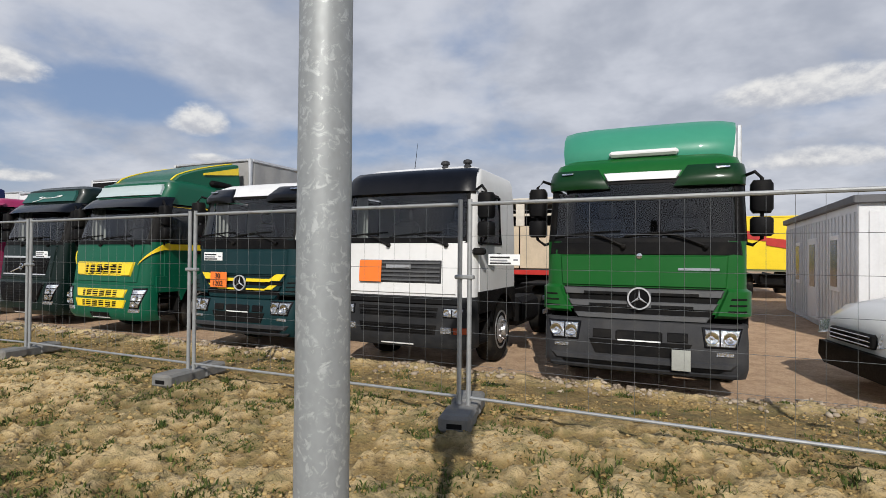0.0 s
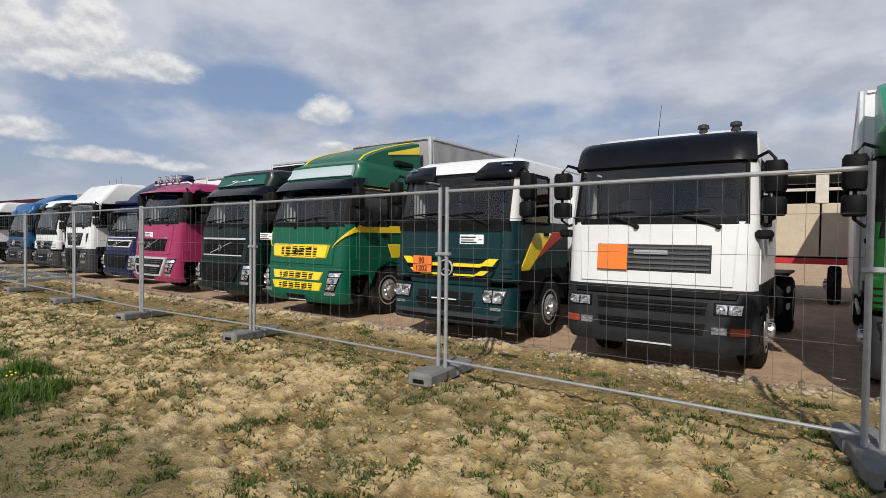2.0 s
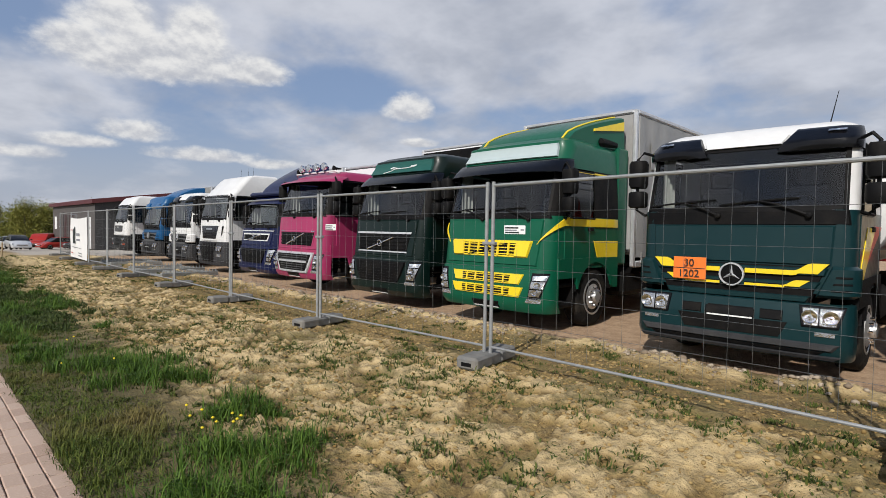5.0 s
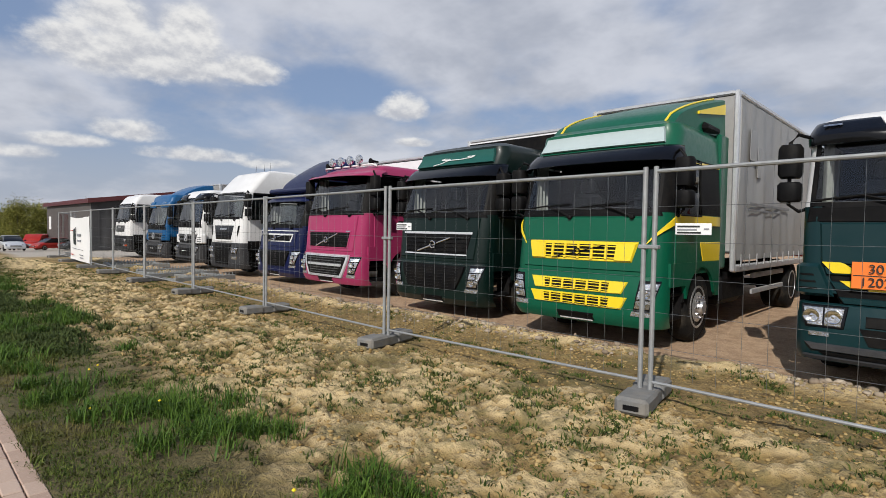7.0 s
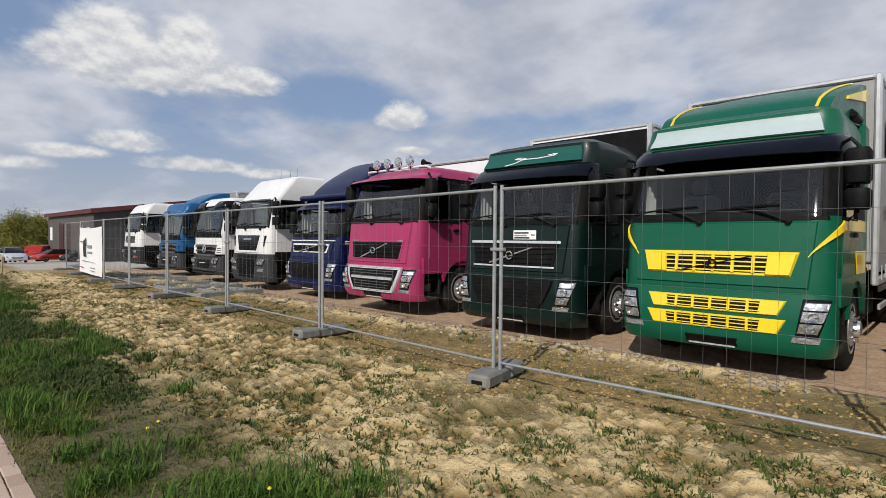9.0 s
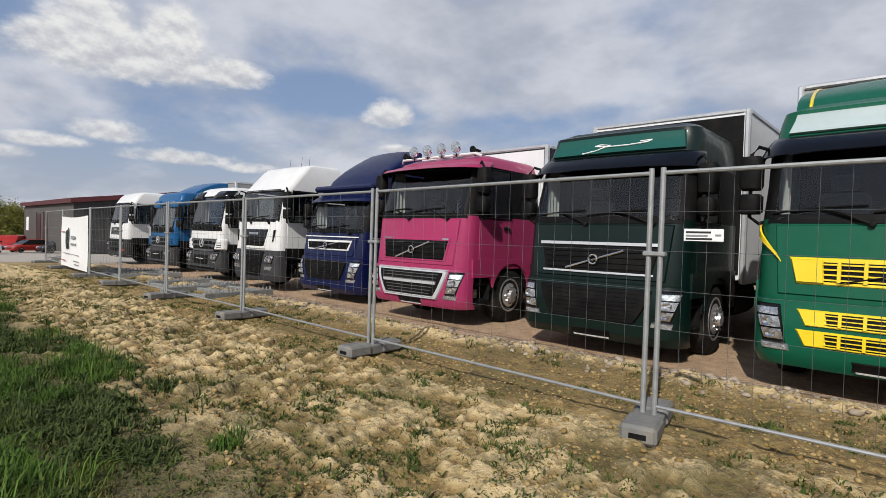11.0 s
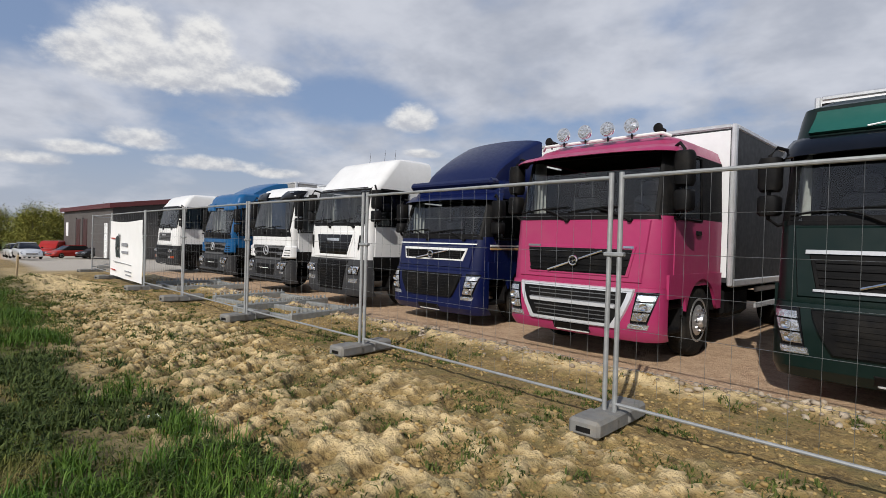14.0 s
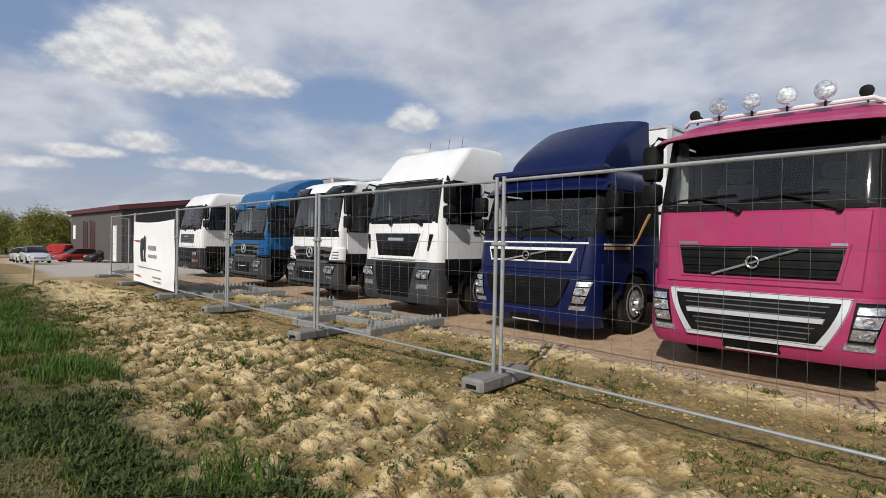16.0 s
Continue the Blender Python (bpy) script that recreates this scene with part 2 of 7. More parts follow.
# ---- mesh helpers ----
class Geo:
    """Gathers points and faces of one mesh."""

    def __init__(self):
        self.v, self.f = [], []

    def add(self, verts, faces):
        k = len(self.v)
        self.v += [tuple(p) for p in verts]
        self.f += [tuple(i + k for i in f) for f in faces]
        return self

    def box(self, x0, x1, y0, y1, z0, z1, b=0.01):
        """A box with chamfered edges."""
        b = min(b, (x1 - x0) * 0.45, (y1 - y0) * 0.45, (z1 - z0) * 0.45)
        vs, ids = [], {}
        lo, hi = (x0, y0, z0), (x1, y1, z1)
        for sx in (0, 1):
            for sy in (0, 1):
                for sz in (0, 1):
                    s = (sx, sy, sz)
                    for ax in range(3):
                        p = [(hi[i] if s[i] else lo[i]) if i == ax else ((hi[i] - b) if s[i] else (lo[i] + b)) for i in range(3)]
                        ids[(sx, sy, sz, ax)] = len(vs)
                        vs.append(p)
        fs = []
        for ax in range(3):
            o1, o2 = [i for i in range(3) if i != ax]
            for s in (0, 1):
                loop = []
                for a, c in ((0, 0), (1, 0), (1, 1), (0, 1)):
                    k = [0, 0, 0]
                    k[ax], k[o1], k[o2] = s, a, c
                    loop.append(ids[(*k, ax)])
                fs.append(tuple(loop if (s == 1) ^ (ax == 1) else loop[::-1]))
        for ax in range(3):
            o1, o2 = [i for i in range(3) if i != ax]
            for a in (0, 1):
                for c in (0, 1):
                    k0, k1 = [0, 0, 0], [0, 0, 0]
                    k0[ax], k1[ax] = 0, 1
                    k0[o1] = k1[o1] = a
                    k0[o2] = k1[o2] = c
                    fs.append((ids[(*k0, o1)], ids[(*k1, o1)], ids[(*k1, o2)], ids[(*k0, o2)]))
        for sx in (0, 1):
            for sy in (0, 1):
                for sz in (0, 1):
                    fs.append(tuple(ids[(sx, sy, sz, ax)] for ax in range(3)))
        return self.add(vs, fs)

    def tube(self, pts, r, n=8, cap=True, r1=None):
        """A round bar along pts."""
        pts = [Vector(p) for p in pts]
        vs, fs = [], []
        for i, p in enumerate(pts):
            d = (pts[min(i + 1, len(pts) - 1)] - pts[max(i - 1, 0)]).normalized()
            a = d.cross(Vector((0, 0, 1)) if abs(d.z) < 0.9 else Vector((1, 0, 0))).normalized()
            c = d.cross(a)
            rr = r if r1 is None else r + (r1 - r) * i / (len(pts) - 1)
            vs += [p + (a * math.cos(t) + c * math.sin(t)) * rr for t in (2 * math.pi * j / n for j in range(n))]
        for i in range(len(pts) - 1):
            for j in range(n):
                k = (j + 1) % n
                fs.append((i * n + j, i * n + k, (i + 1) * n + k, (i + 1) * n + j))
        if cap:
            fs.append(tuple(range(n))[::-1])
            fs.append(tuple(range((len(pts) - 1) * n, len(pts) * n)))
        return self.add(vs, fs)

    def lathe(self, prof, centre, axis="x", n=24):
        """Turns (distance along the axis, radius) pairs round an axis."""
        vs, fs = [], []
        for d, r in prof:
            for j in range(n):
                t = 2 * math.pi * j / n
                c, s = r * math.cos(t), r * math.sin(t)
                p = {"x": (d, c, s), "y": (c, d, s), "z": (c, s, d)}[axis]
                vs.append([p[i] + centre[i] for i in range(3)])
        for i in range(len(prof) - 1):
            for j in range(n):
                k = (j + 1) % n
                fs.append((i * n + j, i * n + k, (i + 1) * n + k, (i + 1) * n + j))
        fs.append(tuple(range(n)))
        fs.append(tuple(range((len(prof) - 1) * n, len(prof) * n)))
        return self.add(vs, fs)

    def loft(self, rings, closed=True, caps=True):
        n = len(rings[0])
        vs = [p for r in rings for p in r]
        fs = []
        for i in range(len(rings) - 1):
            for j in range(n if closed else n - 1):
                k = (j + 1) % n
                fs.append((i * n + j, i * n + k, (i + 1) * n + k, (i + 1) * n + j))
        if caps:
            fs.append(tuple(range(n))[::-1])
            fs.append(tuple(range((len(rings) - 1) * n, len(rings) * n)))
        return self.add(vs, fs)

    def sheet(self, fn, nu, nv, d0, d1, bu=0.02, bv=0.03):
        """A raised panel: fn(u, v, d) gives a point of the skin, d metres proud."""
        vs, fs = [], []
        for i in range(nv + 1):
            for j in range(nu + 1):
                vs.append(fn(bu + (1 - 2 * bu) * j / nu, bv + (1 - 2 * bv) * i / nv, d1))
        w = nu + 1
        for i in range(nv):
            for j in range(nu):
                fs.append((i * w + j, i * w + j + 1, (i + 1) * w + j + 1, (i + 1) * w + j))
        rim = [(j, 0) for j in range(nu)] + [(nu, i) for i in range(nv)] + [(j, nv) for j in range(nu, 0, -1)] + [(0, i) for i in range(nv, 0, -1)]
        k = len(vs)
        vs += [fn(j / nu, i / nv, d0) for j, i in rim]
        for q in range(len(rim)):
            e = (q + 1) % len(rim)
            fs.append((rim[q][1] * w + rim[q][0], k + q, k + e, rim[e][1] * w + rim[e][0]))
        return self.add(vs, fs)

    def mesh(self, name, angle=35):
        me = bpy.data.meshes.new(name)
        me.from_pydata(self.v, [], self.f)
        bm = bmesh.new()
        bm.from_mesh(me)
        bmesh.ops.delete(bm, geom=[v for v in bm.verts if not v.link_faces], context="VERTS")
        bmesh.ops.recalc_face_normals(bm, faces=bm.faces)
        bm.to_mesh(me)
        bm.free()
        me.polygons.foreach_set("use_smooth", [True] * len(me.polygons))
        me.set_sharp_from_angle(angle=radians(angle))
        return me

    def part(self, name, material, parent=None, label="", angle=35):
        me = self.mesh(name, angle)
        me.materials.append(material)
        ob = new(name, me)
        ob.parent = parent
        return tagged(ob, label)


def empty(name, x, y, z, rz=0.0):
    ob = new(name)
    ob.empty_display_size = 0.2
    ob.matrix_basis = pose(x, y, z, 0, 0, rz)
    return ob


def writing(name, text, size, m, material, parent, label=""):
    cu = bpy.data.curves.new(name, "FONT")
    cu.body, cu.size, cu.extrude, cu.align_x, cu.align_y = text, size, 0.0015, "CENTER", "CENTER"
    tmp = bpy.data.objects.new(name, cu)
    scene.collection.objects.link(tmp)
    dg = bpy.context.evaluated_depsgraph_get()
    me = bpy.data.meshes.new_from_object(tmp.evaluated_get(dg))
    bpy.data.objects.remove(tmp)
    me.materials.clear()
    me.materials.append(material)
    ob = new(name, me)
    ob.parent = parent
    ob.matrix_basis = m
    return tagged(ob, label)


# ---- trucks ----
class Shell:
    """The skin of a cab: rows of height, half width, front, corner radius; the front looks along -y."""

    def __init__(self, rows, back):
        self.rows, self.back = rows, back

    def at(self, z):
        r = self.rows
        if z <= r[0][0]:
            return r[0][1:]
        for a, b in zip(r, r[1:]):
            if z <= b[0]:
                t = (z - a[0]) / (b[0] - a[0])
                return tuple(p + (q - p) * t for p, q in zip(a[1:], b[1:]))
        return r[-1][1:]

    def front(self, s, z, d=0.0):
        hw, yf, r = self.at(z)
        fl, sg, a = hw - r, (1 if s >= 0 else -1), abs(s)
        if a <= fl:
            bow = 0.035 * (a / fl) ** 2
            return (s, yf - d + bow, z)
        t = min((a - fl) / r, math.pi / 2)
        extra = max(0.0, a - fl - r * math.pi / 2)
        return (sg * (fl + (r + d) * math.sin(t)), yf + 0.035 * (1 - t / (math.pi / 2)) + r - (r + d) * math.cos(t) + extra, z)

    def side(self, sg, y, z, d=0.0):
        return (sg * (self.at(z)[0] + d), y, z)

    def ring(self, z, cuts):
        hw, yf, r = self.at(z)
        fl = hw - r
        left = [(-hw, self.back, z)] + [(-hw, max(c, yf + r + 0.02 * (k + 1)), z) for k, c in list(enumerate(cuts))[::-1]]
        arc = [self.front(-(fl + r * math.pi / 2 * k / 5), z) for k in range(5, 0, -1)]
        mid = [self.front(fl * k / 5, z) for k in range(-5, 6)]
        pts = left + arc + mid
        return pts + [(-p[0], p[1], p[2]) for p in (left + arc)[::-1]]

    def fpanel(self, g, z0, z1, a0, b0, a1, b1, d0, d1, nu=10, nv=3, bu=0.015, bv=0.04):
        def fn(u, v, d):
            lo, hi = a0 + (a1 - a0) * v, b0 + (b1 - b0) * v
            return self.front(lo + (hi - lo) * u, z0 + (z1 - z0) * v, d)
        return g.sheet(fn, nu, nv, d0, d1, bu, bv)

    def spanel(self, g, sg, z0, z1, a0, b0, a1, b1, d0, d1, nu=6, nv=4, bu=0.015, bv=0.015):
        def fn(u, v, d):
            lo, hi = a0 + (a1 - a0) * v, b0 + (b1 - b0) * v
            return self.side(sg, lo + (hi - lo) * u, z0 + (z1 - z0) * v, d)
        return g.sheet(fn, nu, nv, d0, d1, bu, bv)


def wheel(parent, x, y, sg, r=0.5, w=0.30, rear=False):
    """A lorry wheel; sg is the side that its face looks to."""
    tyre = Geo()
    h = w / 2
    tyre.lathe([(-h, r * 0.6), (-h, r * 0.86), (-h + 0.03, r * 0.97), (-h + 0.06, r), (h - 0.06, r), (h - 0.03, r * 0.97), (h, r * 0.86), (h, r * 0.6)], (x, y, r), n=32)
    ob = tyre.part("wheel", RUBBER, parent, "black rubber tyre on a steel rim")
    dish = -0.10 if rear else 0.02
    rim = Geo().lathe([(sg * (h - 0.10), r * 0.60), (sg * (h + 0.006), r * 0.60), (sg * (h + 0.008), r * 0.545), (sg * (h - 0.03), r * 0.52),
                       (sg * (h + dish), r * 0.36), (sg * (h + dish + 0.01), r * 0.2), (sg * (h + dish + 0.07), r * 0.17), (sg * (h + dish + 0.08), 0.03)], (x, y, r), n=28)
    rim.part("rim", ALU, ob, "dusty silver rim")
    for k in range(10):
        t = 2 * math.pi * k / 10
        c = (x + sg * (h + dish), y + r * 0.30 * math.cos(t), r + r * 0.30 * math.sin(t))
        Geo().tube([c, (c[0] + sg * 0.05, c[1], c[2])], 0.018, 6).part("nut", CHROME, ob)


def mirror(parent, sh, sg, y, z0, z1, out=0.15, m=None, twin=True):
    """A pair of mirror housings on bent arms beside the door."""
    m = m or BLACK
    hw = sh.at(z1)[0]
    xm = sg * (hw + out)
    arm = Geo().tube([(sg * (hw - 0.02), y + 0.10, z1 + 0.06), (sg * (hw + out * 0.6), y, z1 + 0.10), (xm, y - 0.02, z1 + 0.02), (xm, y - 0.02, z0 - 0.03), (sg * (hw + out * 0.5), y + 0.04, z0 - 0.10), (sg * (hw - 0.02), y + 0.10, z0 - 0.06)], 0.02, 8)
    ob = arm.part("mirror_arm", BLACK, parent, "black bent mirror arm")
    cut = z0 + (z1 - z0) * 0.38 if twin else z0
    spans = [(cut + 0.02, z1)] + ([(z0, cut - 0.02)] if twin else [])
    for a, b in spans:
        g = Geo()
        rings = []
        for t, k in ((-0.10, 0.55), (-0.075, 0.85), (-0.02, 1.0), (0.05, 1.0)):
            w, h = 0.115 * k, (b - a) / 2 * (0.8 + 0.2 * k)
            zc = (a + b) / 2
            rings.append([(xm + w * p, y + t, zc + h * q) for p, q in ((-1, -0.75), (-0.75, -1), (0.75, -1), (1, -0.75), (1, 0.75), (0.75, 1), (-0.75, 1), (-1, 0.75))])
        h_ob = g.loft(rings).part("mirror_housing", m, ob, "rounded mirror housing", 50)
        Geo().box(xm - 0.09, xm + 0.09, y + 0.050, y + 0.056, a + 0.03, b - 0.03, 0.01).part("mirror_glass", CHROME, h_ob)


def wiper(parent, sh, x0, x1, z, lift):
    """A parked wiper: a bent arm from the scuttle and a long blade low on the glass."""
    p0 = sh.front(x0, z - 0.05, 0.03)
    p1 = sh.front(x0 + (x1 - x0) * 0.55, z + lift * 0.55, 0.055)
    p2 = sh.front(x1, z + lift, 0.045)
    ob = Geo().tube([p0, p1, p2], 0.019, 6, r1=0.011).part("wiper_arm", BLACK, parent, "black wiper arm")
    Geo().lathe([(0.03, 0.03), (-0.03, 0.03), (-0.04, 0.015)], p0, "y", 10).part("wiper_hub", BLACK, ob)
    pts = [sh.front(x1 + q * 0.40, z + lift * 0.96 + q * 0.035 - 0.012 * q * q, 0.026 - 0.006 * abs(q)) for q in (-1, -0.5, 0, 0.5, 1)]
    Geo().tube(pts, 0.013, 6).part("wiper_blade", BLACK, ob)


def visor(parent, sh, z0, z1, span, out, material, label, thick=0.03, under=None):
    """A sun visor that leans out from the brow over the windscreen."""
    def fn(u, v, d):
        q = 2 * u - 1
        lean = out * (1 - v) ** 0.8 * (1 - 0.55 * abs(q) ** 5)
        drop = 0.035 * abs(q) ** 3 * (1 - v)
        return sh.front(q * span, z0 + (z1 - z0) * v - drop, 0.035 + lean + d)
    ob = Geo().sheet(fn, 24, 5, -thick, 0.0, 0.004, 0.03).part("sun_visor", material, parent, label, 60)
    Geo().sheet(lambda u, v, d: fn(u, v, d - thick - 0.004), 24, 5, 0.006, 0.0, 0.004, 0.03).part("visor_underside", under or BLACK, ob, "dark underside", 60)
    return ob


def fender(parent, sh, sg, y0, y1, axle, z0, z1, material, r=0.57, label="moulded panel round the wheel arch"):
    """The side skin below the door with the wheel's opening cut out of it."""
    def fn(u, v, d):
        y = y0 + (y1 - y0) * u
        dy = abs(y - axle)
        low = 0.5 + math.sqrt(max(0.0, r * r - dy * dy)) if dy < r else z0
        low = min(max(low, z0 + 0.22 if y < axle - r else z0), z1 - 0.03)
        return sh.side(sg, y, low + (z1 - low) * v, d)
    Geo().sheet(fn, 36, 3, -0.07, 0.026, 0.002, 0.01).part("fender", material, parent, label, 50)


def star_badge(parent, sh, z, r, d=0.03):
    c = Vector(sh.front(0, z, d))
    ring = Geo()
    n = 28
    vs, fs = [], []
    for j in range(n):
        t = 2 * math.pi * j / n
        for rr, yy in ((r, 0.012), (r * 0.98, -0.012), (r * 0.86, -0.012), (r * 0.84, 0.012)):
            vs.append((c.x + rr * math.cos(t), c.y + yy, c.z + rr * math.sin(t)))
    for j in range(n):
        k = (j + 1) % n
        for q in range(4):
            e = (q + 1) % 4
            fs.append((j * 4 + q, k * 4 + q, k * 4 + e, j * 4 + e))
    ring.add(vs, fs)
    for k in range(3):
        t = math.pi / 2 + k * 2 * math.pi / 3
        o, s = Vector((math.cos(t), 0, math.sin(t))), Vector((-math.sin(t), 0, math.cos(t))) * r * 0.14
        tip = c + o * r * 0.86
        ring.add([c + s - o * 0.01, tip, c - s - o * 0.01, c + Vector((0, -0.022, 0)) + o * r * 0.1, c + Vector((0, 0.01, 0))], [(0, 1, 3), (1, 2, 3), (0, 4, 1), (1, 4, 2)])
    ring.part("badge", SILVER, parent, "round silver badge")
    Geo().lathe([(0.010, r * 0.9), (0.004, r * 0.9), (0.003, 0.01)], c, "y", 24).part("badge_ground", BLACK_GLOSS, parent)


def bar_badge(parent, sh, z, r, span, rise, m=None, bar=0.014):
    """A ring on a slanting bar across the grille."""
    m = m or CHROME
    c = Vector(sh.front(0, z, 0.068))
    g = Geo()
    g.tube([sh.front(-span, z - rise, 0.062), sh.front(span, z + rise, 0.062)], bar, 6)
    pts = [(c.x + r * math.cos(t), c.y - 0.012, c.z + r * math.sin(t)) for t in (2 * math.pi * j / 20 for j in range(21))]
    g.tube(pts, r * 0.22, 8, cap=False)
    g.part("badge", m, parent, "ring badge on a slanting bar")


def slats(parent, sh, z0, z1, a, b, n, m, d=0.012, taper=0.0, h=0.6):
    step = (z1 - z0) / n
    for k in range(n):
        za = z0 + step * (k + (1 - h) / 2)
        zb = za + step * h
        i0, i1 = taper * (1 - (za - z0) / (z1 - z0)), taper * (1 - (zb - z0) / (z1 - z0))
        g = Geo()
        sh.fpanel(g, za, zb, a + i0, b - i0, a + i1, b - i1, -0.01, d, 10, 1, 0.003, 0.2)
        g.part("grille_slat", m, parent)


def headlight(parent, sh, sg, z0, z1, a0, b0, a1, b1, d=0.02):
    g = Geo()
    lo = (min(sg * a0, sg * b0), max(sg * a0, sg * b0))
    hi = (min(sg * a1, sg * b1), max(sg * a1, sg * b1))
    sh.fpanel(g, z0, z1, *lo, *hi, 0.0, d, 6, 4, 0.02, 0.03)
    ob = g.part("headlight", BLACK_GLOSS, parent, "headlight with clear lens in a dark surround")
    m0, m1 = (lo[1] - lo[0]) * 0.07, (hi[1] - hi[0]) * 0.07
    dz = (z1 - z0) * 0.08
    g = Geo()
    sh.fpanel(g, z0 + dz, z1 - dz, lo[0] + m0, lo[1] - m0, hi[0] + m1, hi[1] - m1, d - 0.004, d + 0.008, 6, 4, 0.04, 0.06)
    g.part("lens", LENS, ob)
    tall = z1 - z0 > 0.3
    for u in ((0.24, 0.54) if tall else (0.24, 0.72)):
        k = u if tall else 0.5
        l0, l1, zc = lo[0] + (hi[0] - lo[0]) * k, lo[1] + (hi[1] - lo[1]) * k, z0 + (z1 - z0) * k
        r = min((l1 - l0) * (0.32 if tall else 0.17), (z1 - z0) * (0.11 if tall else 0.30))
        c = sh.front((l0 + l1) / 2 if tall else l0 + (l1 - l0) * u, zc, d + 0.012)
        Geo().lathe([(0.016, r * 1.12), (-0.012, r * 1.12), (-0.012, r), (0.002, r * 0.7), (0.010, r * 0.25), (-0.004, r * 0.2), (-0.006, 0.004)], c, "y", 18).part("reflector", CHROME, ob, "round chrome reflector")
    for u in ((0.38, 0.70) if tall else (0.48,)):
        g = Geo()
        if tall:
            zc = z0 + (z1 - z0) * u
            k = (zc - z0) / (z1 - z0)
            l0, l1 = lo[0] + (hi[0] - lo[0]) * k, lo[1] + (hi[1] - lo[1]) * k
            sh.fpanel(g, zc - 0.010, zc + 0.010, l0 + 0.01, l1 - 0.01, l0 + 0.01, l1 - 0.01, d + 0.004, d + 0.012, 4, 1, 0.02, 0.1)
        else:
            sx = lo[0] + (lo[1] - lo[0]) * u
            sh.fpanel(g, z0 + 0.02, z1 - 0.02, sx - 0.009, sx + 0.009, sx - 0.009, sx + 0.009, d + 0.004, d + 0.012, 1, 3, 0.1, 0.02)
        g.part("divider", BLACK_GLOSS, ob)


def cab(truck, sh, o):
    """The cab with glass, doors, interior, mirrors and steps, common to all makes."""
    zf, zb, zt, top = o["floor"], o["ws0"], o["ws1"], sh.rows[-1][0]
    body, upper = o["body"], o.get("upper", o["body"])
    cuts = o.get("window", (0.42, 1.25))
    zs = sorted({zf, *(r[0] for r in sh.rows if zf < r[0] < zb), zb})
    g = Geo().loft([sh.ring(z, cuts) for z in zs], caps=False)
    g.part("cab_body", body, truck)
    # window band: the front and the door windows stay open
    zs = [zb + (zt - zb) * k / 4 for k in range(5)]
    rings = [sh.ring(z, cuts) for z in zs]
    n = len(rings[0])
    vs, fs = [p for r in rings for p in r], []
    for i in range(len(rings) - 1):
        for j in range(n):
            if j == 1 or j == n - 3 or 6 <= j <= n - 8:
                continue
            k = (j + 1) % n
            fs.append((i * n + j, i * n + k, (i + 1) * n + k, (i + 1) * n + j))
    Geo().add(vs, fs).part("cab_window_frame", o.get("pillar", upper), truck)
    zs = sorted({zt, *(r[0] for r in sh.rows if zt < r[0])})
    rings = [sh.ring(z, cuts) for z in zs]
    last = rings[-1]
    my = (last[0][1] + sh.at(top)[1]) / 2
    rings.append([(p[0] * 0.92, my + (p[1] - my) * 0.94, top + 0.03) for p in last])
    g = Geo().loft(rings, caps=False)
    k = len(g.v) - n
    g.f.append(tuple(range(k, k + n)))
    g.part("cab_roof", upper, truck)
    # glass
    hw, yf, r = sh.at(zb)
    e0 = sh.at(zb)[0] - sh.at(zb)[2] * 0.30
    e1 = sh.at(zt)[0] - sh.at(zt)[2] * 0.30
    g = Geo()
    sh.fpanel(g, zb - 0.01, zt + 0.01, -e0, e0, -e1, e1, -0.012, 0.004, 16, 5, 0.003, 0.004)
    g.part("windscreen", GLASS, truck, "slightly curved tinted windscreen")
    rim = Geo()
    for a, b, c, d_, u0, u1 in ((zb - 0.03, zb + 0.05, -e0, e0, -e0, e0), (zt - 0.05, zt + 0.03, -e1, e1, -e1, e1)):
        sh.fpanel(rim, a, b, c, d_, u0, u1, 0.0, 0.008, 14, 1, 0.003, 0.1)
    for sg in (-1, 1):
        lo, hi = sorted((sg * e0, sg * (e0 - 0.05))), sorted((sg * e1, sg * (e1 - 0.05)))
        sh.fpanel(rim, zb, zt, *lo, *hi, 0.0, 0.008, 2, 5, 0.05, 0.01)
    rim.part("windscreen_seal", BLACK, truck, "black windscreen border")
    for sg in (-1, 1):
        g = Geo()
        sh.spanel(g, sg, zb - 0.01, zt - 0.04, cuts[0] - 0.04, cuts[1], cuts[0] + 0.06, cuts[1], -0.01, 0.003)
        win = g.part("door_window", DARKGLASS, truck, "dark side window")
        fr = Geo()
        fr.tube([sh.side(sg, cuts[0] - 0.06, zb, 0.005), sh.side(sg, cuts[0] + 0.06, zt - 0.04, 0.005), sh.side(sg, cuts[1], zt - 0.04, 0.005), sh.side(sg, cuts[1], zb - 0.02, 0.005), sh.side(sg, cuts[0] - 0.06, zb - 0.02, 0.005)], 0.022, 6)
        fr.part("window_frame", BLACK, win)
        g = Geo()
        sh.spanel(g, sg, zf + 0.05, zb - 0.04, cuts[0] - 0.12, cuts[1] + 0.03, cuts[0] - 0.12, cuts[1] + 0.03, -0.004, 0.010, bu=0.012, bv=0.02)
        door = g.part("door", o.get("door", body), truck, "cab door")
        Geo().box(sg * (hw + 0.025) - 0.015, sg * (hw + 0.025) + 0.015, cuts[1] - 0.22, cuts[1] - 0.05, zb - 0.22, zb - 0.16).part("door_handle", BLACK, door, "black door handle")
        # steps and wheel arch behind the bumper
        st = Geo()
        x0, x1 = sorted((sg * (hw - 0.30), sg * (hw - 0.03)))
